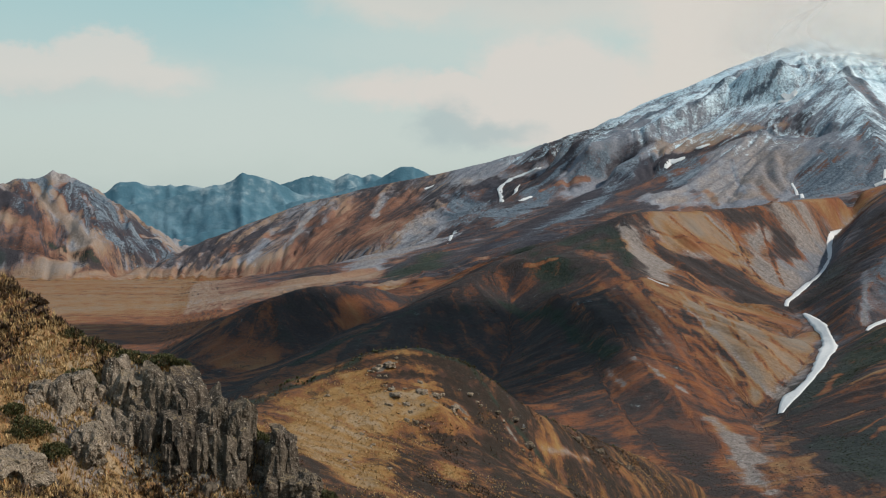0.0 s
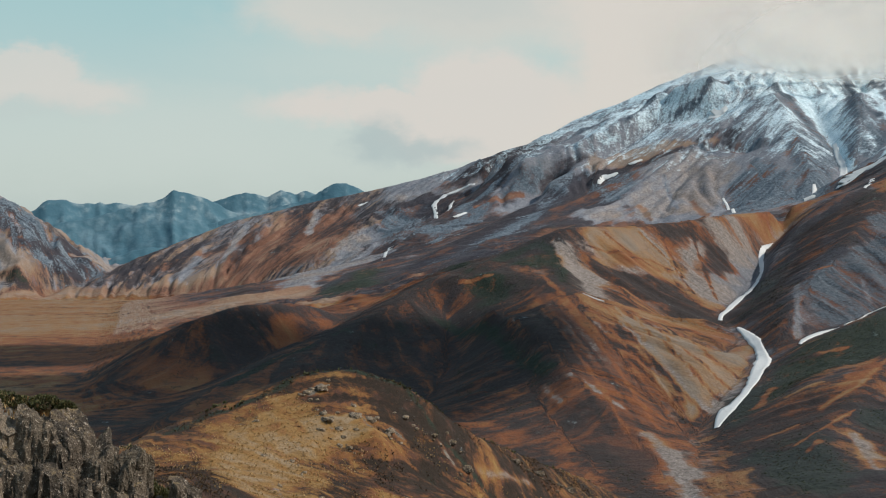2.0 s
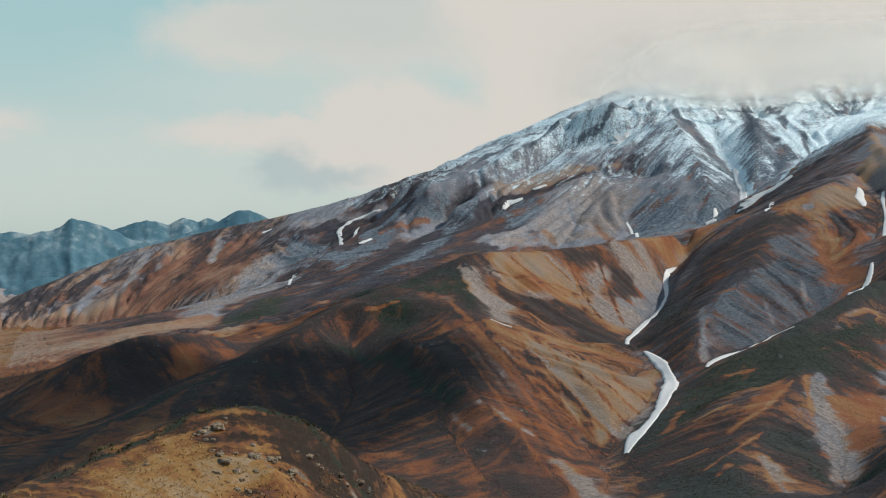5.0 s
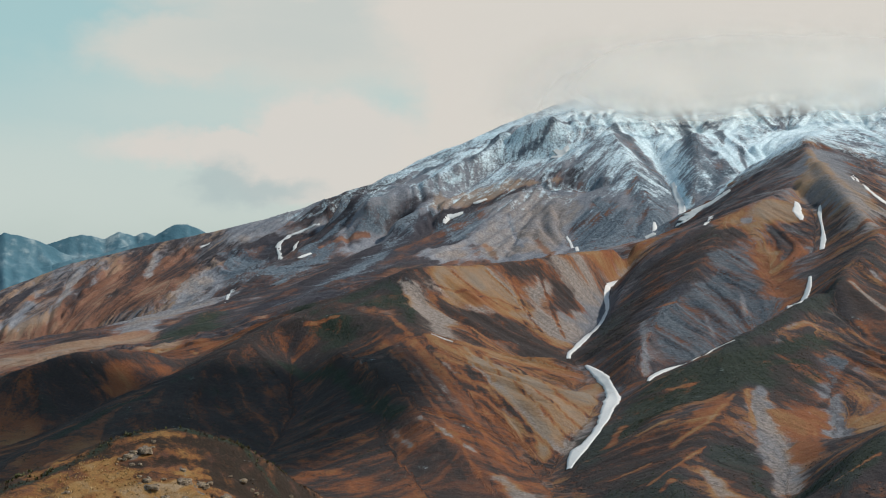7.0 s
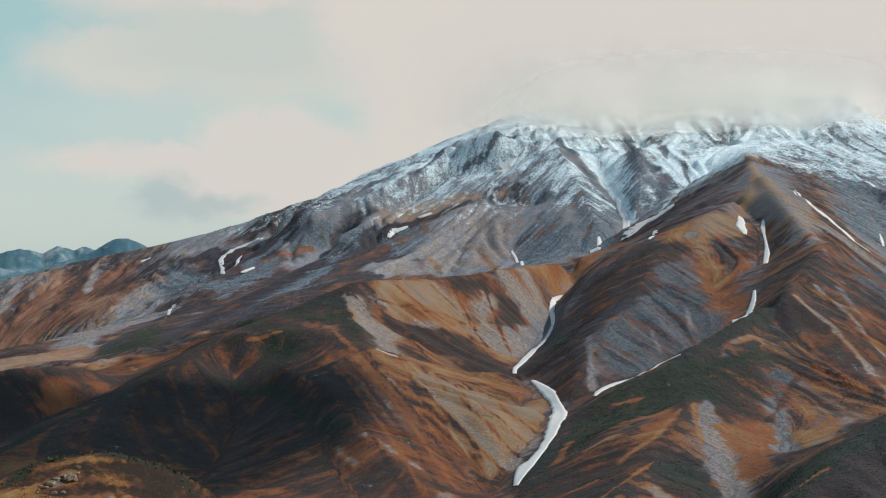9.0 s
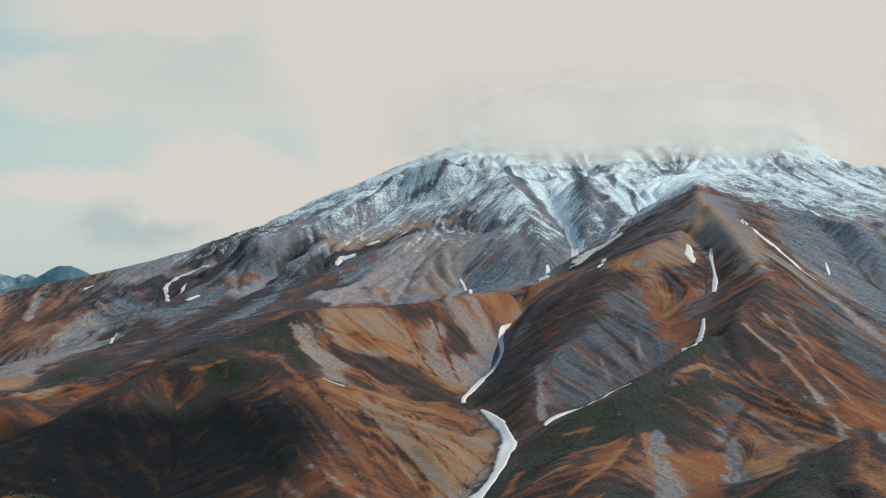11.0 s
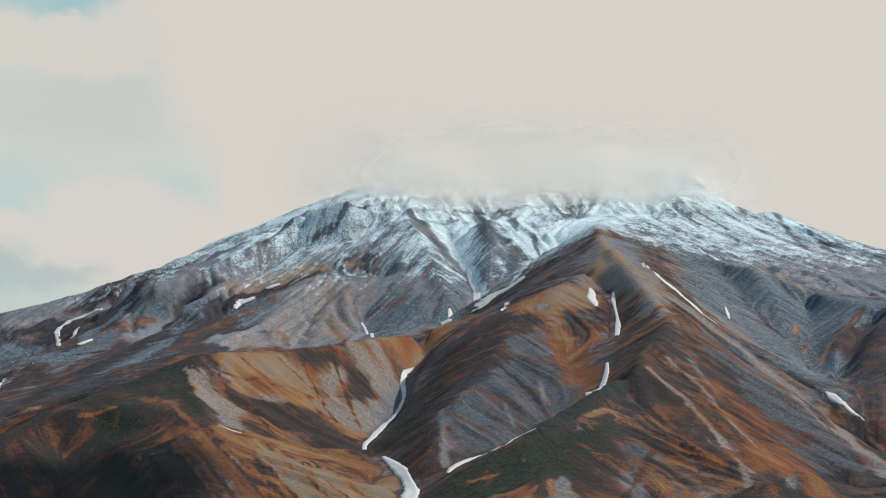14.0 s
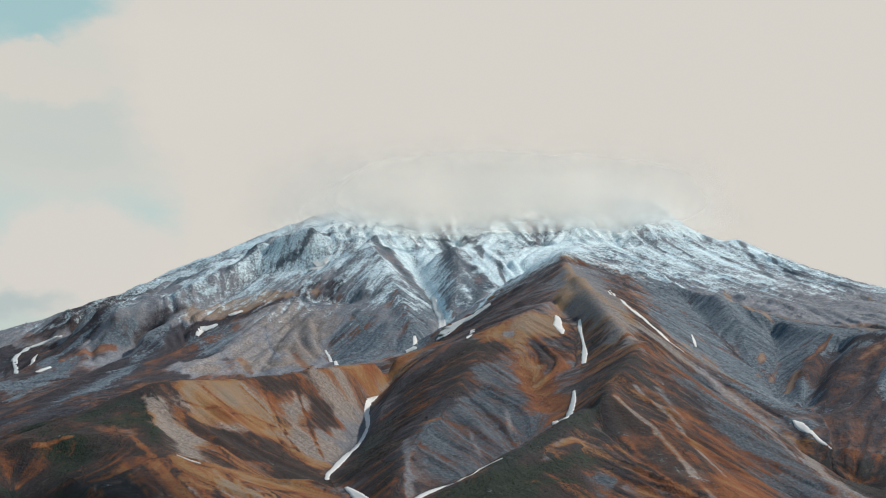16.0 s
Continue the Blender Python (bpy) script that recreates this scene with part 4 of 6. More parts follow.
streak("pale", 5.3, (301, 1394), (311, 1306), (316, 1215))
streak("rust", 5.9, (246, 1369), (278, 1319), (296, 1215))
streak("dark", 4.1, (288, 1394), (303, 1297), (302, 1227))
streak("orange", 8.7, (367, 1392), (367, 1344))
streak("pale", 5.1, (284, 1469), (297, 1376))
streak("dark", 7.8, (226, 1660), (248, 1525), (278, 1378), (287, 1279))
streak("orange", 5.8, (218, 1658), (243, 1459), (272, 1318))
streak("dark", 8.5, (197, 1453), (203, 1369), (224, 1284))
patch("grey", (149, 1494), (160, 1470), (171, 1383), (159, 1410), (149, 1460))
streak("grey", 5.4, (194, 1261), (211, 1211), (230, 1174))
patch("pale", (240, 1113), (247, 1100), (258, 1065), (243, 1063))
streak("grey", 5.5, (166, 1278), (176, 1200))
patch("dark", (-64, 1710), (72, 1811), (158, 1721), (191, 1674), (205, 1560), (172, 1461), (192, 1334), (174, 1294), (127, 1183), (51, 1315), (-52, 1407))
streak("green", 14.3, (77, 1617), (134, 1476), (175, 1304))
patch("heath", (80, 1664), (112, 1654), (98, 1613), (77, 1617))
streak("heath", 9.1, (63, 1535), (43, 1424))
streak("heath", 6.4, (110, 1497), (66, 1390))
patch("green", (128, 1721), (182, 1663), (187, 1590), (145, 1586))
patch("grey", (150, 1489), (160, 1470), (170, 1386), (160, 1410))
patch("dark", (-260, 1624), (-195, 1634), (-133, 1692), (-63, 1689), (-38, 1549), (-88, 1515), (-238, 1487))
patch("heath", (-139, 1678), (-116, 2127), (-71, 1702), (-130, 1655))
patch("orange", (-143, 1644), (-103, 1659), (-90, 1546), (-127, 1610))
patch("heath", (-96, 1652), (-73, 1665), (-74, 1585), (-92, 1639))
patch("dark", (477, 1692), (540, 1737), (682, 1971), (744, 2009), (628, 1747), (556, 1662), (483, 1451), (465, 1376), (436, 1376), (456, 1493))
patch("blue", (549, 1619), (644, 1744), (738, 1807), (734, 1699), (747, 1623), (580, 1398), (534, 1438), (499, 1437))
streak("grey", 6.1, (548, 1622), (496, 1465), (476, 1405))
streak("grey", 3.7, (634, 1617), (609, 1528))
streak("grey", 4.9, (745, 1801), (723, 1706), (681, 1600))
patch("dark", (751, 2026), (826, 2088), (894, 2056), (803, 1938), (685, 1763), (662, 1770))
patch("mossy", (852, 2128), (925, 2148), (915, 2104), (843, 2056))
# shade between the ribs, painted as blue ground
patch("blue", (752, 1907), (850, 1958), (753, 1685), (702, 1702))
patch("orange", (845, 1946), (870, 1968), (811, 1699), (782, 1674), (760, 1690))
patch("tan", (883, 2101), (906, 2059), (861, 1909), (848, 1942))
patch("heath", (896, 1973), (943, 2009), (951, 1963), (901, 1882), (880, 1897))
patch("tan", (937, 2151), (1062, 2255), (1240, 2517), (1232, 2427), (983, 2092), (906, 2059))
patch("grey", (1174, 2387), (1231, 2355), (1125, 2040), (961, 1749), (1008, 1976), (1108, 2210))
streak("heath", 12.9, (597, 1858), (701, 1972), (806, 2066))
patch("green", (456, 1373), (514, 1336), (577, 1360), (684, 1399), (591, 1227), (537, 1256), (444, 1219), (353, 1153), (353, 1187))
patch("dark", (309, 1112), (350, 1177), (426, 1174), (505, 1226), (415, 1076), (330, 982), (293, 1058))
streak("gold", 4.3, (398, 1114), (443, 1145), (505, 1226))
streak("gold", 3, (340, 1009), (394, 1062), (420, 1088))
streak("orange", 8.9, (440, 1158), (490, 1210))
streak("orange", 4.8, (456, 1293), (492, 1297))
patch("grey", (540, 1255), (549, 1256), (519, 1153), (459, 984), (441, 977), (467, 1075), (497, 1161))
patch("orange", (526, 1179), (577, 1199), (505, 1046), (486, 1040), (509, 1121))
patch("dark", (577, 1303), (663, 1372), (582, 1211), (540, 1210))
patch("blue", (642, 1323), (683, 1332), (631, 1246), (598, 1229))
streak("gold", 6.2, (659, 1412), (692, 1429))
streak("orange", 12.5, (735, 1429), (740, 1359))
patch("pale", (393, 1034), (397, 1026), (393, 966), (378, 962))
patch("dark", (408, 1047), (446, 1041), (415, 967), (398, 966))
patch("green", (447, 969), (468, 946), (491, 913), (449, 838))
patch("gold", (606, 1155), (628, 1154), (504, 935), (596, 1125))
streak("heath", 9.3, (905, 1798), (1065, 1934))
patch("rust", (806, 1548), (833, 1533), (869, 1512), (985, 1590), (914, 1350), (706, 1253), (731, 1388))
streak("pale", 6.2, (806, 1548), (814, 1478), (800, 1393), (769, 1263))
streak("grey", 5, (864, 1605), (872, 1534), (846, 1418), (832, 1309))
streak("orange", 9.9, (762, 1455), (754, 1391), (728, 1255))
streak("heath", 12.2, (974, 1761), (905, 1574), (879, 1420))
streak("dark", 6.3, (865, 1578), (840, 1444), (804, 1298))
streak("orange", 8.3, (855, 1506), (854, 1418), (852, 1326))
patch("orange", (788, 1328), (848, 1363), (850, 1292), (752, 1247))
patch("blue", (1134, 1962), (1183, 1937), (1195, 1874), (1069, 1607), (1003, 1382), (980, 1334), (914, 1350), (926, 1489), (928, 1583))
streak("grey", 24, (1134, 2054), (1198, 1960), (1205, 1843), (1209, 1748), (1030, 1416), (1019, 1341))
streak("heath", 6.4, (1067, 1643), (1071, 1560), (1017, 1420))
patch("blue", (1492, 2570), (1401, 2190), (1654, 2341), (1601, 2130), (1305, 1832), (1247, 1887), (1337, 2156), (1221, 2105))
patch("blueheath", (1536, 2114), (1602, 1990), (1267, 1606), (1247, 1729))
streak("orange", 10.3, (1531, 2108), (1626, 2161))
streak("orange", 7.6, (1539, 1974), (1589, 1985))
streak("tan", 9.1, (1427, 2129), (1516, 2234))
streak("tan", 10.1, (1435, 2098), (1512, 2179))
streak("tan", 10.8, (1422, 2030), (1484, 2088))
streak("tan", 11.5, (1888, 2912), (1641, 2462), (1649, 2393))
patch("blueheath", (-1418, 4009), (-1336, 4090), (-1126, 3868), (-984, 3924), (-1232, 3759), (-1332, 3754))
patch("tan", (-1249, 3813), (-985, 3929), (-1232, 3760), (-1286, 3769))
patch("tan", (-1390, 3979), (-1337, 3952), (-1334, 3915), (-1381, 3926))
patch("cliff", (-1326, 4117), (-1260, 4145), (-1138, 4175), (-1015, 4131), (-915, 4014), (-942, 3974), (-1051, 3984), (-1129, 3942), (-1223, 4020))
streak("grey", 9.5, (-1179, 4122), (-1118, 4001))
streak("grey", 9.6, (-1087, 4160), (-1050, 4083))
patch("cliff", (-1419, 4011), (-1362, 4113), (-1308, 4059), (-1247, 3920), (-1345, 3949), (-1410, 3983))
patch("grey", (-1336, 4150), (-1275, 4195), (-1211, 4168), (-1269, 4114))
streak("tan", 17, (-1345, 4118), (-1283, 4036), (-1191, 3969), (-1135, 3897))
streak("tan", 18.9, (-1267, 4075), (-1201, 4005), (-1093, 3873))
streak("heath", 23.7, (-1359, 3833), (-1253, 3826), (-1165, 3821))
streak("green", 19.9, (-1233, 3873), (-1102, 3842), (-1051, 3847))
streak("heath", 16.2, (-1131, 3765), (-1023, 3871))
patch("cliff", (-1042, 3946), (-1010, 4227), (-931, 4022), (-970, 3941))
streak("pale", 13.3, (-988, 4095), (-883, 4119))
patch("tanplain", (-800, 2407), (-277, 2729), (-278, 2519), (-434, 2495), (-733, 2366))
patch("rustplain", (-658, 2219), (-389, 2234), (-335, 1624), (-486, 1836))
patch("dark", (-478, 1802), (-303, 1573), (-316, 1501))
streak("snow", 28.4, (1288, 3819), (1262, 3601), (1260, 3431), (1218, 3256))
streak("snow", 24, (1315, 3672), (1308, 3534))
streak("snow", 25.2, (1573, 3710), (1480, 3526), (1398, 3424), (1407, 3299))
streak("snow", 13.5, (1169, 2866), (1444, 3309))
streak("bare", 18.6, (1209, 3786), (1217, 3572), (1230, 3351))
streak("bare", 20.2, (1449, 3800), (1357, 3505), (1376, 3396))
streak("bare", 15.7, (1505, 3752), (1443, 3434))
streak("bare", 16.2, (1066, 3480), (961, 3463), (925, 3575))
streak("bare", 15.9, (799, 3932), (647, 3894), (513, 3824))
streak("snow", 17.5, (1020, 3761), (1056, 3762))
patch("snow", (1457, 3357), (1671, 3593), (1795, 3621), (1382, 2800), (1338, 2887))
patch("blue", (1118, 3499), (1223, 3553), (1222, 3287), (1167, 3183), (1088, 3310))
patch("blue", (934, 3264), (1062, 3282), (1087, 3162), (986, 2779), (869, 3004))
streak("tan", 22.9, (717, 3707), (850, 3626), (973, 3581))
streak("bare", 21.4, (1205, 3763), (1197, 3632), (1239, 3443), (1215, 3231))
streak("bare", 27.7, (1430, 3764), (1342, 3452), (1333, 3248))
streak("bare", 18.8, (1519, 3715), (1425, 3433))
streak("bare", 12.6, (1460, 3397), (1386, 3163))
streak("snow", 17.7, (1238, 3637), (1270, 3525), (1249, 3355), (1222, 3186))
streak("snow", 31.9, (1324, 3664), (1284, 3493))
streak("snow", 21.1, (1532, 3635), (1418, 3394), (1417, 3295))
streak("bare", 17.6, (941, 4006), (846, 3910), (762, 3845))
streak("bare", 15.7, (1095, 3883), (985, 3815), (903, 3846))
patch("blue", (1567, 2731), (1437, 2213), (1560, 2125), (1556, 2124), (1465, 2126), (1364, 2156), (1352, 2229), (1294, 2309))
streak("snow", 11.3, (1915, 3608), (1830, 3263), (1827, 3085), (1939, 2999))
streak("snow", 10.4, (1959, 3513), (1932, 3305))
streak("snow", 28.1, (2155, 3480), (2157, 3210))
streak("bare", 18, (2045, 3619), (2022, 3438))
streak("bare", 14.2, (2085, 3538), (2073, 3340))
streak("bare", 16.1, (2374, 3539), (2181, 3116))
streak("bare", 16, (2406, 3457), (2242, 3074))
streak("tan", 11.2, (1896, 2923), (1653, 2405))
streak("tan", 17.7, (1304, 2664), (1155, 2270), (1121, 2058))
streak("orange", 7.2, (358, 1170), (388, 1225))
streak("gold", 2.7, (384, 1165), (421, 1173))
streak("gold", 2.5, (327, 1071), (364, 1077))
streak("gold", 4.8, (476, 989), (494, 985), (513, 975))
streak("gold", 2.6, (431, 875), (477, 894))
streak("orange", 4.4, (575, 1197), (504, 1047))
streak("dark", 7.3, (438, 1117), (461, 1086))
streak("dark", 6, (412, 1299), (459, 1292))
streak("green", 12.6, (534, 1308), (629, 1318))
streak("dark", 5.5, (689, 1329), (627, 1248), (585, 1198))
streak("gold", 2.8, (523, 1238), (483, 1128))
streak("orange", 4.6, (357, 1004), (340, 982))
streak("heath", 7.2, (648, 1876), (729, 1970))
streak("orange", 5.4, (582, 1657), (612, 1672))
streak("gold", 4.4, (110, 1673), (154, 1673))
streak("gold", 7.8, (12, 2492), (89, 2530))
streak("gold", 4.9, (-41, 1953), (24, 1735))
streak("rust", 5.8, (80, 1658), (91, 1618))
# brush, tan and orange streaks that also paint gully shade and lit ribs
streak("dark", 3.6, (275, 1523), (298, 1328), (315, 1202))
streak("dark", 3.1, (303, 1519), (323, 1354), (338, 1231))
streak("dark", 3.1, (324, 1496), (340, 1350), (358, 1263))
streak("dark", 3.1, (358, 1497), (368, 1383), (378, 1300))
streak("tan", 3.6, (291, 1527), (310, 1339), (326, 1215))
streak("tan", 3.7, (312, 1506), (331, 1349), (348, 1247))
streak("tan", 3.7, (344, 1493), (351, 1355), (369, 1281))
streak("dark", 4.2, (237, 1545), (265, 1343), (276, 1166))
streak("dark", 4.1, (211, 1559), (234, 1308), (239, 1118))
streak("orange", 4.1, (224, 1547), (250, 1328), (256, 1138))
streak("orange", 3.6, (250, 1530), (282, 1339), (295, 1188))
streak("dark", 4.6, (187, 1531), (197, 1294), (207, 1109))
streak("orange", 3.5, (197, 1507), (215, 1299), (222, 1109))
streak("dark", 3.3, (337, 1856), (372, 1823), (409, 1801))
streak("dark", 3.4, (400, 1902), (434, 1852), (448, 1759))
streak("dark", 3.4, (436, 1909), (444, 1810))
streak("dark", 3, (298, 1776), (322, 1657), (335, 1620))
streak("dark", 4.2, (496, 1970), (488, 1861), (481, 1759))


# old snow: the landform it lies on, then places and widths along its middle
def snow_field(landform, *places):
    SNOW.append((landform, list(places)))


snow_field("grey_ridge", (672, 2118, 9.3), (650, 2094, 9.2), (632, 2046, 7.8), (604, 1950, 6.6), (574, 1879, 9.1), (550, 1834, 9.4), (523, 1794, 9.2), (493, 1737, 8.6), (464, 1680, 7.3), (452, 1641, 4.6))
snow_field("grey_ridge", (459, 1584, 4.4), (454, 1524, 10.6), (446, 1468, 12.2), (437, 1421, 9.9), (427, 1376, 16), (419, 1354, 18.7), (404, 1321, 14.6), (383, 1272, 10.9), (365, 1237, 8.7), (347, 1210, 9), (336, 1199, 14.2), (325, 1180, 11.8), (313, 1154, 4.7))
snow_field("grey_ridge", (465, 1368, 3.8), (480, 1395, 8.4), (498, 1413, 9.2), (514, 1423, 6.7), (527, 1427, 3.3), (511, 1353, 1.3), (548, 1388, 2), (574, 1384, 1.3))
snow_field("grey_ridge", (827, 1708, 4.2), (795, 1648, 8.1), (768, 1605, 9.4), (702, 1490, 10.1), (748, 1609, 7))
snow_field("grey_ridge", (1050, 2208, 7.6), (1036, 2176, 13.9), (1023, 2152, 16.9), (1009, 2112, 13.5), (999, 2084, 5.1))
snow_field("grey_ridge", (1077, 2170, 4.3), (1055, 2128, 8.4), (1029, 2072, 4.1), (999, 2006, 5), (972, 1952, 9.6), (936, 1887, 6.5))
snow_field("green_ridge", (1279, 2423, 3.7), (1192, 2207, 6.7), (1185, 2166, 7.7), (1187, 2136, 6.5))
snow_field("grey_ridge", (916, 2288, 9.8), (840, 2122, 9.1), (826, 2098, 4))
snow_field("volcano", (1249, 3381, 12.9), (1232, 3306, 14.2), (1217, 3232, 18.5), (1065, 2775, 39.6), (1042, 2757, 31.4), (1029, 2770, 10.5))
snow_field("volcano", (1069, 2776, 21.2), (1096, 2773, 15.9), (1118, 2761, 29.1), (1138, 2757, 23.9), (1154, 2756, 8))
snow_field("volcano", (1096, 3105, 7.3), (1088, 3079, 13.1), (981, 2785, 11.8), (960, 2787, 10.5))
snow_field("volcano", (1005, 3766, 17.4), (1017, 3750, 48.6), (1038, 3761, 41.9), (1059, 3764, 14))
snow_field("apron", (627, 3534, 9.6), (644, 3566, 25.8), (665, 3570, 32.4), (689, 3567, 13))
snow_field("apron", (726, 3603, 8.2), (742, 3599, 22.9), (766, 3602, 9.9))
snow_field("flank", (306, 3920, 7), (262, 3948, 17.6), (219, 3954, 19.4), (187, 3916, 17.5), (176, 3891, 15.6), (178, 3831, 12), (171, 3593, 6.4))
snow_field("flank", (214, 3536, 7.9), (232, 3545, 22.1), (252, 3569, 9.6))
snow_field("flank", (205, 3684, 6.6), (223, 3816, 10.2), (234, 3828, 5.1))
snow_field("apron", (893, 3207, 5.9), (885, 3134, 7.2), (859, 2993, 9.7))
snow_field("orange_ridge", (257, 1565, 2.1), (267, 1548, 3.4), (279, 1540, 2.1))
snow_field("flank", (-62, 4197, 9.4), (-48, 4205, 16.9), (-30, 4202, 7.5))
snow_field("flank", (48, 3560, 14.3), (35, 3575, 12.7), (12, 3072, 5.5))
snow_field("green_ridge", (1250, 2376, 3.5), (1188, 2198, 7.5), (1192, 2153, 7.4), (1187, 2096, 9.3), (1185, 2045, 9.1), (1208, 2031, 4))
snow_field("blue_wall", (1396, 2300, 3.5), (1363, 2241, 6.8), (1347, 2210, 3.3))
snow_field("blue_wall", (1253, 1789, 4.7), (1254, 1779, 14.9), (1248, 1754, 12.9), (1247, 1722, 7.3), (1248, 1692, 2.7))


cgx, cgy = np.meshgrid(X0 + CELL * np.arange(NX + 1), Y0 + CELL * np.arange(NY + 1))
c_lab = terrain(cgx, cgy)[1]
COVER_GRID = [soften(np.array([COVER[n][k] for n in LABELS])[c_lab], 24) for k in range(7)]


def add_strokes(strokes, x, y, ch):
    for change, width, line in strokes:
        box = np.array(line, float)
        lo, hi = box.min(0) - 2.2 * width, box.max(0) + 2.2 * width
        m = (x > lo[0]) & (x < hi[0]) & (y > lo[1]) & (y < hi[1])
        if m.any():
            w = np.exp(-(to_line(x[m], y[m], line) / (0.75 * width)) ** 2)
            for key, amount in change.items():
                ch[CHANNELS.index(key)][m] += (0.75 if key == "scree" else 1.0) * amount * w


def inside(x, y, line):
    """Whether each place lies within the closed line."""
    k = np.zeros(x.shape, bool)
    for (ax, ay), (bx, by) in zip(line, line[1:] + line[:1]):
        if ay != by:
            k ^= ((ay > y) != (by > y)) & (x < (bx - ax) * (y - ay) / (by - ay) + ax)
    return k


def add_patches(store, x, y, ch):
    """Lays each patch and streak of ground over what is there, with a ragged edge."""
    for ground, width, line in store:
        box = np.array(line, float)
        far = float(np.hypot(*box.mean(0)))
        soft = min(0.0045 * far, 0.6 * width) if width else (0.009 if far > 600 else 0.012) * far
        lo, hi = box.min(0) - width - 2 * soft, box.max(0) + width + 2 * soft
        m = (x > lo[0]) & (x < hi[0]) & (y > lo[1]) & (y < hi[1])
        if not m.any():
            continue
        px, py = x[m], y[m]
        d = 0.5 * width - to_line(px, py, line) if width else np.where(inside(px, py, line), 1, -1) * to_line(px, py, line + line[:1])
        d = d + (0.5 * width if width else 2.4 * soft) * 2 * (fbm(px / (4 * soft), py / (4 * soft), 63, 5) - 0.5)
        w = np.clip(0.5 + 0.5 * d / soft, 0, 1)
        w = w * w * (3 - 2 * w) * 0.85
        for k in range(7):
            if ground in ("snow", "bare") or k != 3:
                ch[k][m] = ch[k][m] * (1 - w) + KINDS[ground][k] * w


def cover_of(x, y, z, lab):
    ch = [resample(g, X0, Y0, CELL, x, y) for g in COVER_GRID]
    add_strokes(STROKES, x, y, ch)
    high = np.interp(z + 50 * (fbm(x / 200, y / 200, 61, 3) - 0.5), [290, 350, 420, 510, 640], [0.02, 0.28, 0.45, 0.55, 0.63])
    ch[3] = ch[3] + high * np.clip((y - 2600) / 300, 0, 1) * (lab != LABELS.index("left_mountain"))
    w = resample(WASH, X0, Y0, CELL, x, y)
    ch[3] = ch[3] + (0.05 * w + 0.5 * (fbm(x / 60, y / 60, 62, 4) - 0.5)) * (high > 0.1)
    ch[4] = ch[4] - 0.07 * w
    ch[1] = ch[1] + 0.06 * w
    low = np.clip(1.25 - (z - plain_height(x, y)) / 28, 0, 1) * np.clip((y - 1500) / 300, 0, 1) * (x < 0.12 * y)
    ch = [c * (1 - low) + g * low for c, g in zip(ch, COVER["ground"])]
    near = low * np.clip((2250 - y) / 500, 0, 1)
    ch[0], ch[2] = ch[0] + 0.4 * near, ch[2] + 0.28 * near
    flat = np.maximum(low, (lab == 0) * np.clip((y - 1000) / 300, 0, 1))
    ch[0] = ch[0] + 0.45 * flat * (fbm(x / 420, y / 90, 151, 5) - 0.5)
    ch[2] = ch[2] + 0.7 * flat * (fbm(x / 350, y / 60, 152, 4) - 0.5)
    bare = np.clip((z - 330) / 90, 0, 1) * np.clip((y - 2900) / 250, 0, 1)
    ch[1], ch[4], ch[5] = ch[1] + 0.35 * bare, ch[4] + 0.1 * bare, ch[5] + 0.1 * bare
    add_patches(PATCHES, x, y, ch)
    return np.stack(ch, -1)


def landform_attributes(ox, oy, ch):
    flow = np.stack([ox, oy, np.zeros_like(ox)], -1)
    return [("cover", ch[..., :4].reshape(-1, 4)), ("cover_more", np.concatenate([ch[..., 4:7], np.ones_like(ch[..., :1])], -1).reshape(-1, 4))], flow.reshape(-1, 3)


def set_flow(ob, flow):
    ob.data.attributes.new("flow", "FLOAT_VECTOR", "POINT").data.foreach_set("vector", np.asarray(flow, np.float32).ravel())


def grid_quads(ny, nx):
    idx = np.arange(nx * ny).reshape(ny, nx)
    return np.stack([idx[:-1, :-1], idx[:-1, 1:], idx[1:, 1:], idx[1:, :-1]], -1).reshape(-1, 4)


def terrain_patch(xa, xb, ya, yb, c):
    gx, gy = np.meshgrid(np.arange(xa, xb + c / 2, c), np.arange(ya, yb + c / 2, c))
    z, lab, ox, oy, v = terrain(gx, gy)
    az = np.arctan2(gx, gy)
    keep = (az > radians(-27)) & (az < radians(48))
    qk = (keep[:-1, :-1] & keep[1:, 1:]).ravel()
    cov, flow = landform_attributes(ox, oy, cover_of(gx, gy, z, lab))
    return np.stack([gx, gy, z], -1).reshape(-1, 3), grid_quads(*gx.shape)[qk], lab[:-1, :-1].ravel()[qk], cov[0][1], cov[1][1], flow


NAMES = {"ground": ("ground", "open valley floor of dry ochre and russet autumn grass", "ground"),
         "low_hill": ("low_hill", "low rounded heath hill with a bare red scar", "hill"),
         "dark_hill": ("dark_hill", "broad dark hill of green shrubs and brown heath", "hill"),
         "orange_ridge": ("orange_ridge", "steep gullied ridge of orange grass and pale scree", "ridge"),
         "grey_ridge": ("grey_ridge", "grey scree ridge between two snow-filled ravines", "ridge"),
         "green_ridge": ("green_ridge", "sharp ridge with green shrubs and orange grass stripes", "ridge"),
         "blue_wall": ("valley_wall", "shaded blue-grey valley wall below the volcano", "ridge"),
         "volcano": ("volcano", "snow-dusted volcano with dark lava ribs, summit in cloud", "volcano"),
         "apron": ("volcano_apron", "dark lower slopes of the volcano with grey scree", "ridge"),
         "flank": ("volcano_flank", "long rust and grey flank ridge running down to the plain", "ridge"),
         "left_mountain": ("rocky_mountain", "rocky mountain with dark cliffs above tan slopes", "mountain")}
LAND = {}
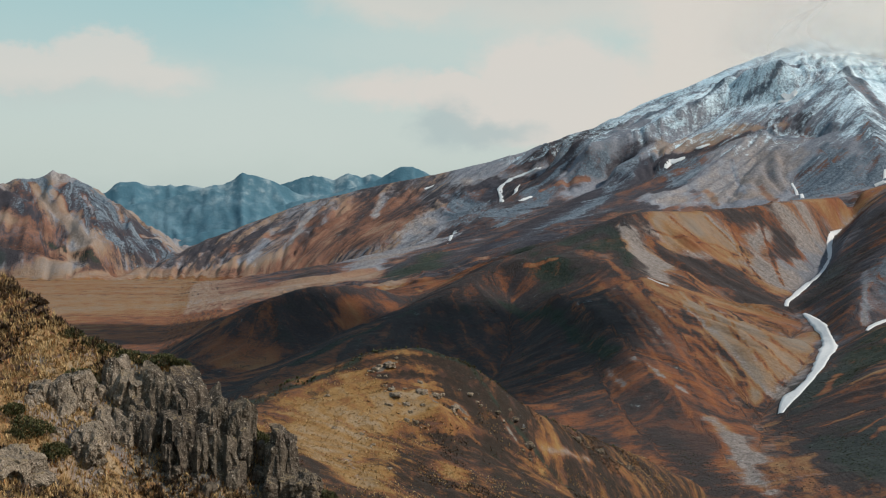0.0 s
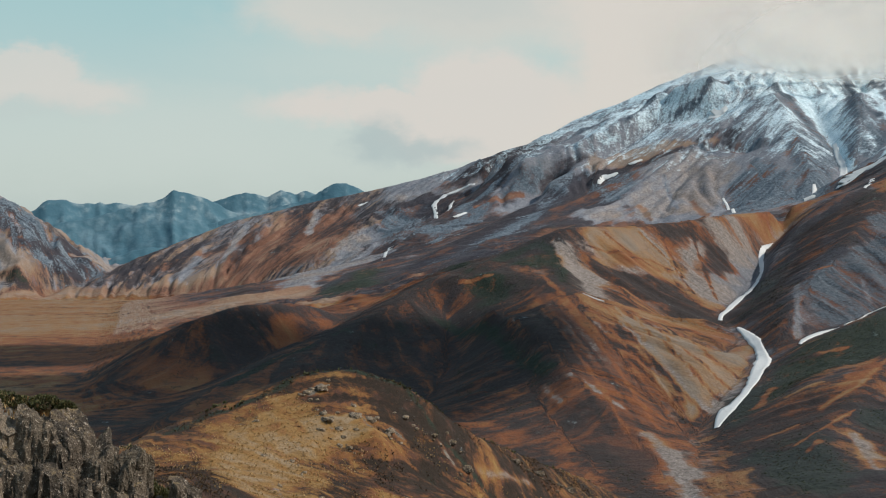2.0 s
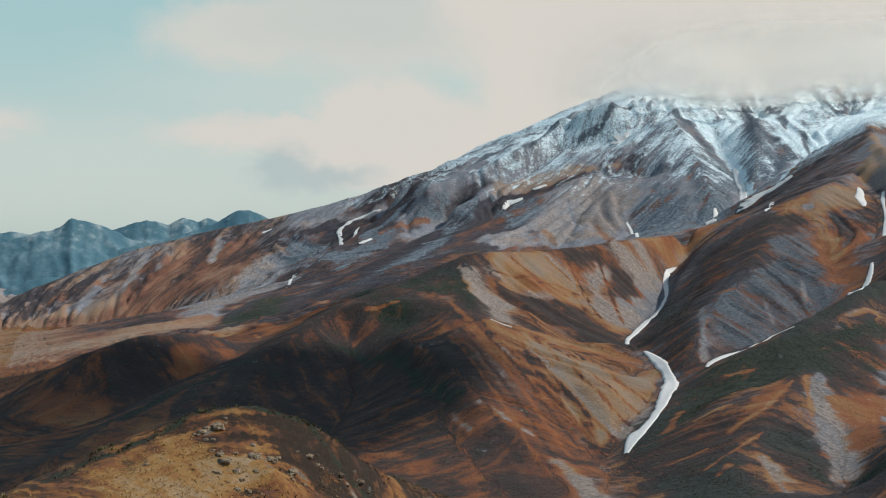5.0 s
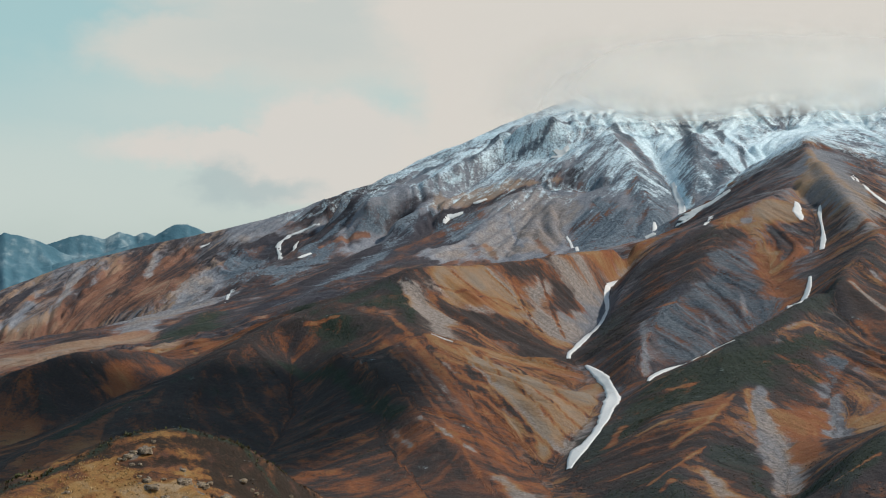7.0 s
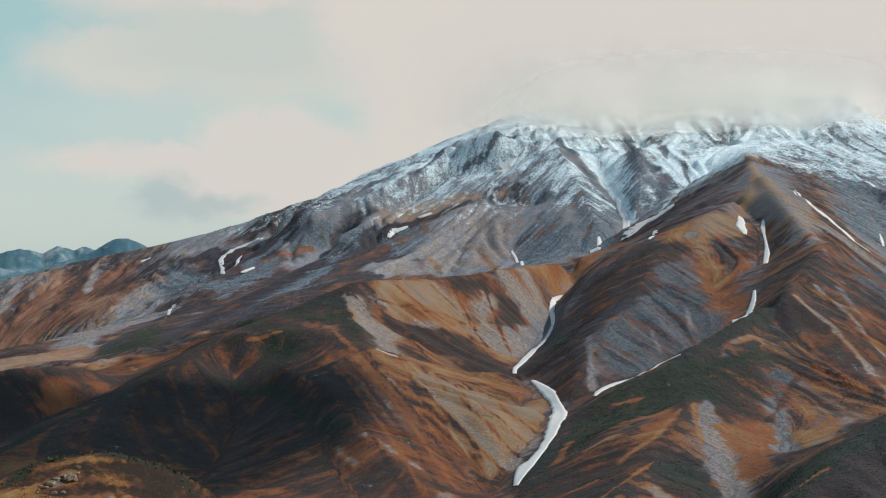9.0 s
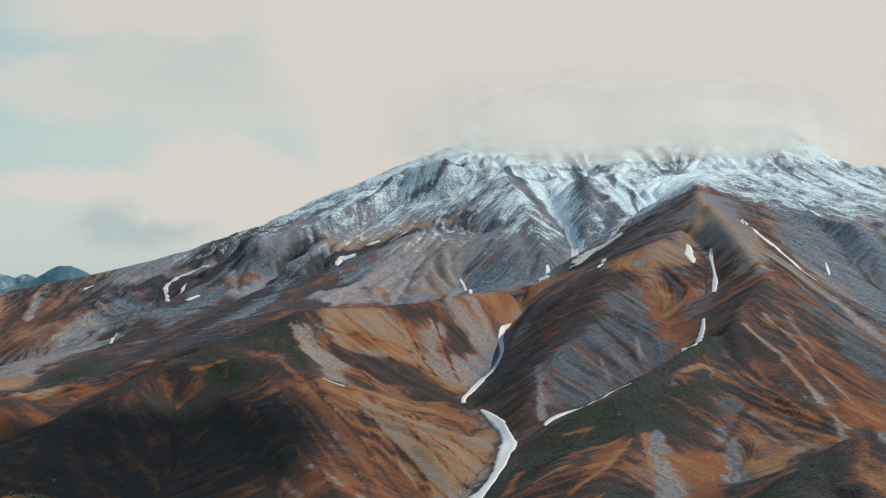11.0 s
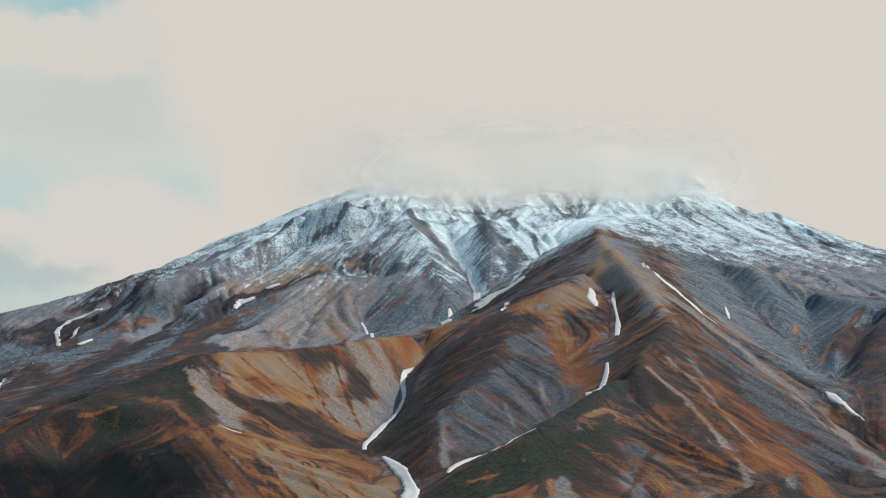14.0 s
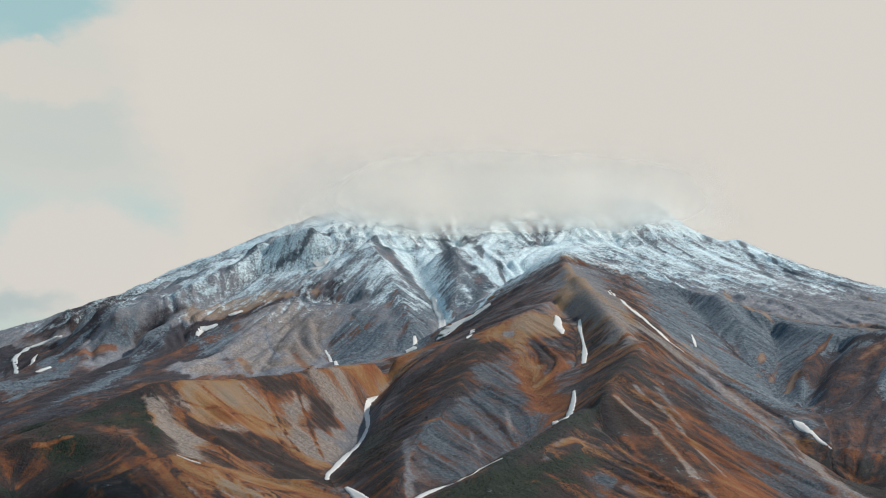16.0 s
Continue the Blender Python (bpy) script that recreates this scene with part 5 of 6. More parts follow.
patches = [terrain_patch(-900, 2500, 600, 2500, 3.2), terrain_patch(-2300, 3300, 2500, 5000, 7)]
for li, lname in enumerate(LABELS):
    cols, fs, off = [[], [], [], []], [], 0
    for pv, pf, pl, ca, cb, fl in patches:
        f = pf[pl == li]
        used, inv = np.unique(f, return_inverse=True)
        for store, data in zip(cols, (pv, ca, cb, fl)):
            store.append(data[used])
        fs.append(inv.reshape(-1, 4) + off)
        off += len(used)
    v, ca, cb, fl = (np.concatenate(c) for c in cols)
    fs = np.concatenate(fs)
    if lname == "ground":      # the same sheet goes on to the horizon all round
        k = len(v)
        v = np.concatenate([v, [(-20000, -20000, -112), (20000, -20000, -112), (20000, 20000, -112), (-20000, 20000, -112)]])
        ca, cb, fl = (np.concatenate([a, np.repeat(a[:1], 4, 0)]) for a in (ca, cb, fl))
        fs = np.concatenate([fs, [(k, k + 1, k + 2, k + 3)]])
    name, label, cat = NAMES[lname]
    LAND[lname] = mesh_object(name, v, fs, HAZY_SLOPE if lname in ("volcano", "apron", "flank", "left_mountain", "blue_wall") else SLOPE, covers=[("cover", ca), ("cover_more", cb)])
    set_flow(LAND[lname], fl)
    tagged(LAND[lname], label, cat, kind="structure" if lname == "ground" else "")

for lname, line in SNOW:
    p = np.array(line, float)
    seg = np.concatenate([[0], np.cumsum(np.hypot(*np.diff(p[:, :2], axis=0).T))])
    at = np.linspace(0, seg[-1], max(6, int(seg[-1] / 4)))
    cx, cy, w = (np.interp(at, seg, p[:, k]) for k in range(3))
    tx, ty = np.gradient(cx), np.gradient(cy)
    n = np.hypot(tx, ty)
    nx_, ny_ = -ty / n, tx / n
    across = np.array([-1.15, -1, -0.5, 0, 0.5, 1, 1.15])
    wl_ = w * (0.5 + 0.25 * (fbm(at / 11, at * 0 + 3, 73, 3) - 0.5) + 0.25 * (fbm(at / 45, at * 0, 71, 3) - 0.5))
    wr_ = w * (0.5 + 0.25 * (fbm(at / 11, at * 0 + 5, 74, 3) - 0.5) + 0.25 * (fbm(at / 45, at * 0 + 9, 72, 3) - 0.5))
    off = np.where(across[None] < 0, across[None] * wl_[:, None], across[None] * wr_[:, None])
    sx, sy = cx[:, None] + nx_[:, None] * off, cy[:, None] + ny_[:, None] * off
    sz = terrain(sx, sy)[0]
    for _ in range(6):
        sz[1:-1] = 0.5 * sz[1:-1] + 0.25 * (sz[:-2] + sz[2:])
    sz = 0.85 * sz + 0.15 * sz.mean(1, keepdims=True) + np.array([-2.0, 0.6, 0.9, 1.0, 0.9, 0.6, -2.0])
    mesh_object("snow_field", np.stack([sx, sy, sz], -1).reshape(-1, 3), grid_quads(*sx.shape), SNOW_MAT, LAND[lname])["label"] = "old grey-white snow lying in a gully"

# ---- shrubs on the nearer slopes ----
def shrub_clumps(rng_, centers, size):
    """Low, uneven domes of brush, each a few facets, in one mesh."""
    n = len(centers)
    ring = np.arange(6) * 2 * np.pi / 6
    r = size[:, None] * rng_.uniform(0.6, 1.3, (n, 6))
    low = np.stack([np.cos(ring) * r, np.sin(ring) * r, np.full((n, 6), -0.8)], -1)
    r2 = r * rng_.uniform(0.45, 0.8, (n, 6))
    high = np.stack([np.cos(ring + 0.5) * r2, np.sin(ring + 0.5) * r2, size[:, None] * rng_.uniform(0.2, 0.45, (n, 6))], -1)
    top = np.stack([np.zeros(n), np.zeros(n), size * rng_.uniform(0.35, 0.55, n)], -1)[:, None]
    v = (np.concatenate([low, high, top], 1) + centers[:, None]).reshape(-1, 3)
    k = np.arange(6)
    m = (k + 1) % 6
    tri = np.concatenate([np.stack([k, m, 6 + k], -1), np.stack([m, 6 + m, 6 + k], -1), np.stack([6 + k, 6 + m, np.full(6, 12)], -1)])
    return v, (tri[None] + 13 * np.arange(n)[:, None, None]).reshape(-1, 3)


def brush_material(name, dark, light):
    m, g = material(name)
    isl = g.node("ShaderNodeNewGeometry").outputs["Random Per Island"]
    pos = g.node("ShaderNodeNewGeometry").outputs["Position"]
    n = g.noise(pos, 1.5, 4)
    finish(g, g.mix(g.add(isl, g.scaled(n, 0.6)), dark, light), 0.9, n, 0.6, 0.8)
    return m


def clear_of_snow(x, y):
    ok = np.ones(x.shape, bool)
    for _, line in SNOW:
        ok &= to_line(x, y, [q[:2] for q in line]) > 4 + 0.6 * max(q[2] for q in line)
    return ok


srng = np.random.default_rng(11)
for name, label, shade, light, count, green_side in (
        ("dark_shrubs", "patches of dark brown alder brush on the slopes", (0.035, 0.024, 0.019), (0.075, 0.045, 0.03), 120000, 0),
        ("green_shrubs", "patches of dark green dwarf pine on the slopes", (0.018, 0.024, 0.012), (0.042, 0.048, 0.022), 120000, 1)):
    far_y = 700 + 1350 * srng.uniform(size=count) ** 0.8
    bx, by = srng.uniform(-0.35, 0.85, count) * far_y, far_y
    bz, bl, _, _, _ = terrain(bx, by)
    cov = cover_of(bx, by, bz, bl)
    want = cov[:, 2] + (0.5 * (cov[:, 6] - 0.35) if green_side else -0.4 * (cov[:, 6] - 0.35)) - 0.7 * np.clip(cov[:, 1] - 0.45, 0, 1)
    k = (want + 0.9 * (fbm(bx / 30, by / 30, 171 + green_side, 4) - 0.5) + 0.2 * (srng.uniform(size=count) - 0.5) > 0.76) & (bl > 0) & clear_of_snow(bx, by)
    v, f = shrub_clumps(srng, np.stack([bx, by, bz], -1)[k], srng.uniform(0.4, 1.1, k.sum()))
    tagged(mesh_object(name, v, f, brush_material(name, shade, light), smooth=False), label, "shrub", kind="stuff")

# ---- far coast range ----
FAR_CRESTS = [
    [(-1439, 4662, 183), (-1273, 4710, 204), (-1219, 4725, 246), (-1173, 4736, 246), (-1118, 4750, 232), (-1041, 4767, 238), (-948, 4786, 230), (-791, 4815, 197)],
    [(-1218, 4621, 142), (-1040, 4665, 183), (-928, 4688, 219), (-815, 4709, 247), (-753, 4719, 281), (-701, 4727, 268), (-628, 4738, 247), (-565, 4746, 208), (-480, 4755, 183)],
    [(-659, 4805, 219), (-584, 4814, 256), (-498, 4824, 276), (-422, 4831, 256), (-368, 4835, 278), (-314, 4839, 263), (-270, 4842, 278), (-205, 4845, 263), (-96, 4848, 257)],
    [(-840, 4601, 74), (-697, 4626, 125), (-514, 4671, 183), (-349, 4727, 219), (-223, 4754, 269), (-154, 4756, 301), (-115, 4757, 307), (-40, 4759, 277), (120, 4758, 241)],
    [(-1031, 4436, 8), (-935, 4459, 38), (-818, 4483, 71), (-723, 4520, 76), (-544, 4565, 85)],
]
for k, crest in enumerate(FAR_CRESTS):
    p = np.array(crest, float)
    seg = np.concatenate([[0], np.cumsum(np.hypot(*np.diff(p[:, :2], axis=0).T))])
    at = np.arange(0, seg[-1], 8.0)
    cx, cy, cz = (np.interp(at, seg, p[:, j]) for j in range(3))
    cz = cz + 7 * (fbm(at / 40, at * 0 + k, 81, 4) - 0.5) + 16 * (ridged(at / 85, at * 0 + k, 86, 3) - 0.6)
    down = np.concatenate([[-60, -25], np.linspace(0, 1, 34) ** 1.3 * 330])
    D, U = np.meshgrid(down, at)
    out = np.hypot(cx, cy)
    fx, fy = -cx / out, -cy / out
    z = cz[:, None] - np.where(D < 0, -D * 1.2, D * 1.05 * (1 - 0.25 * D / 330))
    rib = np.clip(D / 60, 0, 1) * np.clip((330 - D) / 120, 0, 1)
    z = z + rib * (42 * (ridged((U + 90 * fbm(U / 90, D / 90, 82)) / 150 + 7 * k, D / 420, 83, 3) - 0.6) + 18 * (ridged((U + 40 * fbm(U / 50, D / 50, 85)) / 55 + 3 * k, D / 160, 84, 3) - 0.6))
    v = np.stack([cx[:, None] + fx[:, None] * D, cy[:, None] + fy[:, None] * D, np.maximum(z, -105)], -1)
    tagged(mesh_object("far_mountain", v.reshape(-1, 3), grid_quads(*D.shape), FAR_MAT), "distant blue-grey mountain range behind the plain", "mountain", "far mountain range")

# ---- the golden hill before the valley ----
HILL_LINES = []
HILL_LINES.append(("crest", [(-62.3, 308.2, 160.4), (-58.7, 319.5, 161.9), (-54.1, 336, 163.5), (-42.4, 353.5, 166.5), (-30.3, 363.4, 170.5), (-17.4, 368.7, 173.5), (-7.4, 372, 173.6), (2.8, 374.8, 170.7), (13.2, 380.7, 163.9), (24.1, 388.7, 153.8), (36.3, 406.4, 144.3), (53.9, 428.1, 133.8), (74.9, 448.4, 122.1), (99.3, 466.6, 108), (126.2, 487.4, 90)]))
HILL_LINES.append(("", [(-17.1, 362, 169.1), (-10.2, 352.3, 163.2), (1, 346.7, 159.3)]))
HILL_LINES.append(("", [(-48.1, 274.8, 161.8), (-38.7, 299.2, 158), (-26.6, 318.3, 154.8), (-12.5, 328.9, 152.6), (2.5, 337.8, 150.1), (18.6, 350.9, 141.7), (36.5, 369.5, 130.3), (64.6, 385.8, 115.3)]))
HILL_LINES.append(("", [(-44.7, 202.2, 162.2), (-34.9, 228.9, 156.8), (-20.5, 244.4, 150.2), (1.9, 251.3, 145.9), (27.4, 276.2, 136), (57.1, 299.3, 122.1)]))
HILL_LINES.append(("", [(-75.2, 363.4, 138), (-66.9, 415.2, 130.2), (-36.8, 440, 132.9), (-9, 451.9, 134.7), (16, 459.6, 122.8), (42.5, 474.3, 104.4), (87.7, 523.4, 75.5), (132.4, 559.9, 49.9)]))
HILL_LINES.append(("", [(-47, 149.3, 153.7), (-13.6, 161.1, 140.9), (26, 178, 132.6)]))
HILL_LINES.append(("", [(113.2, 436.5, 87.4), (133.8, 438.1, 76.7), (149.2, 397.7, 71.4)]))
HILL_LINES.append(("", [(70.2, 294.7, 89.2), (84.1, 253.6, 83.5)]))
HX, HY, HC, HNX, HNY = -160.0, 150.0, 2.0, 256, 256
HILL_BASE = soften(stretch(HILL_LINES, HX, HY, HC, HNX, HNY, rounds=120), 2)
HILL_PATCHES = []
patch("hill_brown", (-54.3, 328.3), (-35.9, 352.8), (-28.3, 358.7), (-37.1, 334.8), (-38.8, 322.9), (-49.7, 308.2), store=HILL_PATCHES)
patch("hill_brown", (-28.6, 362.5), (-13.8, 363.9), (2.7, 363.8), (12.6, 363.0), (2.7, 366.1), (-13.8, 361.8), store=HILL_PATCHES)
patch("hill_brown", (11.4, 380.4), (20.0, 379.5), (37.1, 376.5), (43.8, 374.8), (30.5, 379.9), (19.8, 373.6), store=HILL_PATCHES)
patch("hill_gold", (-38.5, 333.9), (-29.5, 352.7), (-21.7, 357.7), (-15.1, 353.4), (-10.1, 349.6), (-12.9, 339.5), (-21.9, 334.0), (-35.8, 323.0), store=HILL_PATCHES)
patch("hill_pale", (-38.1, 317.7), (-27.5, 328.7), (-13.3, 348.8), (-2.2, 347.1), (0.2, 344.4), (-12.7, 333.2), (-20.8, 317.7), (-11.4, 299.9), (-8.3, 286.1), (-18.2, 277.5), (-29.9, 293.4), store=HILL_PATCHES)
patch("hill_dark", (-3.1, 366.9), (9.6, 375.4), (17.4, 377.5), (11.7, 361.4), (2.6, 356.1), (-1.9, 358.8), store=HILL_PATCHES)
patch("hill_dark", (-6.5, 327.6), (2.5, 342.2), (19.2, 361.7), (26.8, 353.7), (21.9, 327.7), (-3.2, 295.8), store=HILL_PATCHES)
patch("hill_orange", (-2.9, 343.8), (2.6, 348.6), (11.6, 355.9), (2.5, 341.4), (-3.7, 339.7), store=HILL_PATCHES)
patch("hill_orange", (-12.7, 334.0), (-6.8, 339.9), (-5.9, 336.6), (-11.9, 331.6), store=HILL_PATCHES)
patch("hill_orange", (-0.5, 324.3), (5.4, 325.3), (4.5, 312.7), (0.2, 313.1), store=HILL_PATCHES)
patch("hill_dark", (11.2, 371.0), (20.0, 379.1), (38.4, 389.9), (45.6, 389.7), (43.6, 372.2), (23.5, 329.7), (19.0, 358.7), store=HILL_PATCHES)
patch("hill_dark", (16.8, 383.1), (30.8, 384.5), (44.6, 381.7), (46.9, 401.7), (30.8, 383.0), store=HILL_PATCHES)
streak("hill_gold", 2.0, (27.9, 368.5), (33.5, 355.9), store=HILL_PATCHES)
patch("hill_gold", (-14.2, 331.7), (-3.6, 336.5), (-6.5, 327.6), (-13.8, 322.7), store=HILL_PATCHES)
streak("hill_scree", 2.9, (30.2, 376.0), (46.3, 395.8), store=HILL_PATCHES)
streak("hill_scree", 2.1, (22.2, 372.0), (28.1, 371.0), store=HILL_PATCHES)
streak("hill_scree", 1.1, (-29.7, 320.3), (-19.1, 291.4), store=HILL_PATCHES)
streak("hill_rock", 2.3, (-18.9, 359.3), (-15.1, 362.5), store=HILL_PATCHES)
streak("hill_rock", 2.1, (-6.8, 359.3), (-2.2, 350.8), store=HILL_PATCHES)
streak("hill_rock", 1.8, (4.0, 358.2), (7.9, 357.4), store=HILL_PATCHES)
streak("hill_rock", 1.6, (-14.9, 348.8), (-11.9, 345.7), store=HILL_PATCHES)
streak("hill_rock", 1.4, (17.9, 370.1), (22.7, 366.2), store=HILL_PATCHES)
streak("hill_rock", 1.0, (-21.4, 352.4), (-19.7, 350.1), store=HILL_PATCHES)
streak("hill_dark", 1.4, (-24.4, 349.1), (-19.3, 342.5), store=HILL_PATCHES)
streak("hill_dark", 1.5, (-13.8, 361.8), (-8.0, 361.7), store=HILL_PATCHES)
streak("hill_green", 1.8, (-56.3, 322.2), (-46.9, 339.7), (-35.9, 352.8), (-23.8, 364.4), (-14.1, 370.1), (-4.0, 371.6), store=HILL_PATCHES)
streak("hill_green", 2.0, (-4.0, 371.6), (7.9, 377.2), (19.7, 372.8), (33.1, 370.9), (43.0, 368.8), store=HILL_PATCHES)
patch("hill_brown", (-64.6, 325.7), (-42.4, 330.8), (-40.1, 344.3), (-49.0, 328.2), (-57.6, 303.6), store=HILL_PATCHES)
patch("hill_pale", (-39.0, 335.4), (-26.5, 336.3), (-17.4, 323.6), (-11.8, 319.2), (-32.5, 302.7), store=HILL_PATCHES)
patch("hill_dark", (-6.8, 335.2), (10.9, 354.6), (23.6, 362.9), (-6.6, 326.1), store=HILL_PATCHES)


def hill_surface(x, y):
    z = resample(HILL_BASE, HX, HY, HC, x, y)
    v = to_line(x, y, [q[:2] for q in HILL_LINES[0][1]])
    ox, oy = uphill_origin(HILL_BASE, HX, HY, HC, x + 2 * (fbm(x / 9, y / 9, 91) - 0.5), y + 2 * (fbm(x / 9, y / 9, 92) - 0.5), 3, 14)
    z = z - 1.4 * np.maximum(x - 58 - 0.45 * (y - 380), 0) - 1.3 * np.maximum(y - np.maximum(430, 446 + 0.9 * (x - 36)), 0)
    z = z + np.clip(v / 15, 0, 1) * 2.2 * (ridged(ox / 15, oy / 15, 93, 3) - 0.55) + 1.6 * (fbm(x / 7, y / 7, 94, 4) - 0.5)
    return z, ox, oy


def local_landform(name, label, cat, surface, xa, xb, ya, yb, c, base_cover, ground, mat, least):
    gx, gy = np.meshgrid(np.arange(xa, xb, c), np.arange(ya, yb, c))
    z, ox, oy = surface(gx, gy)
    ch = [np.full(gx.shape, float(b)) for b in base_cover]
    add_patches(ground, gx, gy, ch)
    cov, flow = landform_attributes(ox, oy, np.stack(ch, -1))
    k = (z > least)
    ob = mesh_object(name, np.stack([gx, gy, z], -1).reshape(-1, 3), grid_quads(*gx.shape)[(k[:-1, :-1] & k[1:, 1:]).ravel()], mat, covers=cov)
    set_flow(ob, flow)
    return tagged(ob, label, cat)


HILL_COVER = (0.64, 0.1, 0.54, 0, 0, 0, 0.25)
hill = local_landform("golden_hill", "rounded hill of golden grass with rocky outcrops", "hill", hill_surface, -150, 340, 160, 650, 1.1,
                      HILL_COVER, HILL_PATCHES, NEAR_SLOPE, -20)

# ---- the crag and its grassy bank ----
BANK_LINES = []
BANK_LINES.append(("crest", [(-53.2, 113.1, 221.7), (-37.4, 105.3, 212.7), (-33.5, 102.3, 211), (-29.8, 99, 208.8), (-28, 97.4, 208.1), (-24.6, 96.1, 207.4), (-21.1, 95.8, 206.6), (-19, 95.1, 206), (-16.5, 94.7, 203.6), (-14.7, 94, 201.2), (-13, 93.9, 199.3), (-9.5, 92.7, 196.8), (-6, 91.1, 193.6)]))
BANK_LINES.append(("", [(-35.5, 83.7, 206.1), (-30.8, 86.5, 205.6), (-29, 88.2, 205.2), (-27.8, 89.5, 204.3)]))
BANK_LINES.append(("", [(-26.2, 82.8, 200.5), (-24.2, 83.6, 199.2), (-20.9, 85.8, 198.1), (-15.4, 87.7, 197), (-9, 88.1, 195.2)]))
BANK_LINES.append(("", [(-29.2, 61.2, 202.5), (-23.5, 65.5, 201.3), (-18.3, 68.4, 198.5), (-6.2, 73.4, 194.3)]))
BANK_LINES.append(("", [(-63.9, 135.2, 208.6), (-45.9, 128.9, 202.1), (-34.3, 119, 197), (-22.7, 114.6, 192.6), (-11.3, 111, 188.3)]))
BANK_LINES.append(("", [(-17.6, 35, 197.8), (-8.6, 38.1, 192.2), (0.4, 50.7, 187.9)]))
BANK_LINES.append(("", [(-9.6, 93.6, 196.3), (-7.8, 88.1, 194.8), (-5.6, 75.3, 193.6)]))
BANK_LINES.append(("", [(-3.1, 104.9, 180.8), (-0.1, 86.8, 181.4), (1.1, 66, 184.4)]))
BANK_LINES.append(("", [(-62.2, 124.4, 158.8), (-45.8, 126.3, 148.9), (-36.9, 125.6, 142.8), (-13.1, 126.2, 140), (6.8, 123.8, 135.6)]))
BX, BY, BC, BNX, BNY = -80.0, 40.0, 0.6, 192, 192
BANK_BASE = soften(stretch(BANK_LINES, BX, BY, BC, BNX, BNY, rounds=120), 2)
BANK_PATCHES = []
streak("hill_rock", 9.0, (-23.2, 92.0), (-19.9, 90.1), (-15.3, 92.2), (-11.2, 93.0), store=BANK_PATCHES)
streak("hill_scree", 5.0, (-28.5, 93.0), (-26.5, 89.0), (-24.5, 85.5), store=BANK_PATCHES)
streak("hill_brown", 3.4, (-40.0, 106.0), (-37.0, 104.1), (-33.1, 101.0), (-28.8, 97.1), store=BANK_PATCHES)
streak("hill_brown", 2.6, (-32.8, 94.7), (-30.6, 90.0), store=BANK_PATCHES)
streak("hill_pale", 3.0, (-31.0, 96.0), (-28.6, 94.5), (-27.0, 90.5), store=BANK_PATCHES)


def bank_surface(x, y):
    z = resample(BANK_BASE, BX, BY, BC, x, y)
    ox, oy = uphill_origin(BANK_BASE, BX, BY, BC, x, y, 0.8, 10)
    z = z - 5 * np.maximum(x + 0.1 * y, 0)
    z = z + 0.5 * (ridged(ox / 4, oy / 4, 95, 3) - 0.55) + 0.9 * (fbm(x / 2.5, y / 2.5, 96, 4) - 0.5)
    return z, ox, oy


bank = local_landform("grassy_bank", "steep bank of dry golden grass beside a crag", "hillside", bank_surface, -78, 22, 42, 150, 0.3,
                      (0.35, 0.2, 0.44, 0, 0, 0, 0.1), BANK_PATCHES, CRAG_SLOPE, 150)
ROCKS = [
    (-23.1, 92.7, 203.3, 2.4, 7.0),
    (-21.0, 92.5, 201.8, 2.9, 10.8),
    (-18.9, 92.5, 201.6, 2.6, 10.2),
    (-17.1, 92.5, 200.8, 2.2, 8.7),
    (-15.5, 92.4, 200.6, 2.0, 8.1),
    (-12.0, 91.9, 199.0, 1.9, 7.2),
    (-10.6, 91.3, 197.5, 2.6, 3.8),
    (-24.5, 93.2, 204.3, 1.6, 4.8),
    (-24.0, 90.2, 200.8, 2.4, 7.0),
    (-26.7, 91.2, 202.5, 2.0, 4.6),
    (-27.5, 89.6, 201.6, 1.6, 5.6),
    (-25.0, 87.3, 200.0, 2.1, 3.6),
    (-22.2, 90.3, 200.3, 2.4, 8.2),
    (-27.9, 80.0, 200.2, 3.1, 3.3),
    (-19.5, 90.4, 199.6, 2.6, 9.2),
    (-16.3, 91.0, 198.6, 2.4, 8.6),
    (-29.0, 89.8, 202.1, 1.5, 2.4),
    (-17.9, 90.7, 200.1, 2.0, 6.2),
    (-21.8, 91.2, 201.5, 1.7, 6.9),
]
BUSHES = [
    (-29.3, 98.0, 208.3, 2.05),
    (-27.6, 97.5, 208.0, 2.40),
    (-26.1, 96.8, 207.6, 2.28),
    (-24.5, 96.1, 207.2, 2.53),
    (-23.1, 96.0, 206.9, 1.98),
    (-21.6, 96.1, 206.9, 2.24),
    (-20.3, 96.0, 206.6, 1.52),
    (-27.2, 93.1, 206.0, 2.83),
    (-26.5, 92.1, 205.1, 2.19),
    (-28.8, 85.5, 201.9, 3.32),
    (-27.0, 84.8, 201.2, 2.47),
    (-30.0, 86.2, 202.1, 2.10),
    (-14.1, 94.1, 201.2, 1.93),
    (-14.8, 94.7, 201.5, 1.50),
    (-35.9, 103.7, 211.7, 1.99),
    (-34.5, 103.0, 211.0, 1.97),
    (-33.0, 101.8, 210.2, 1.75),
    (-31.4, 100.7, 209.3, 1.72),
    (-9.0, 92.8, 196.9, 2.60),
    (-8.1, 92.1, 196.2, 2.59),
]


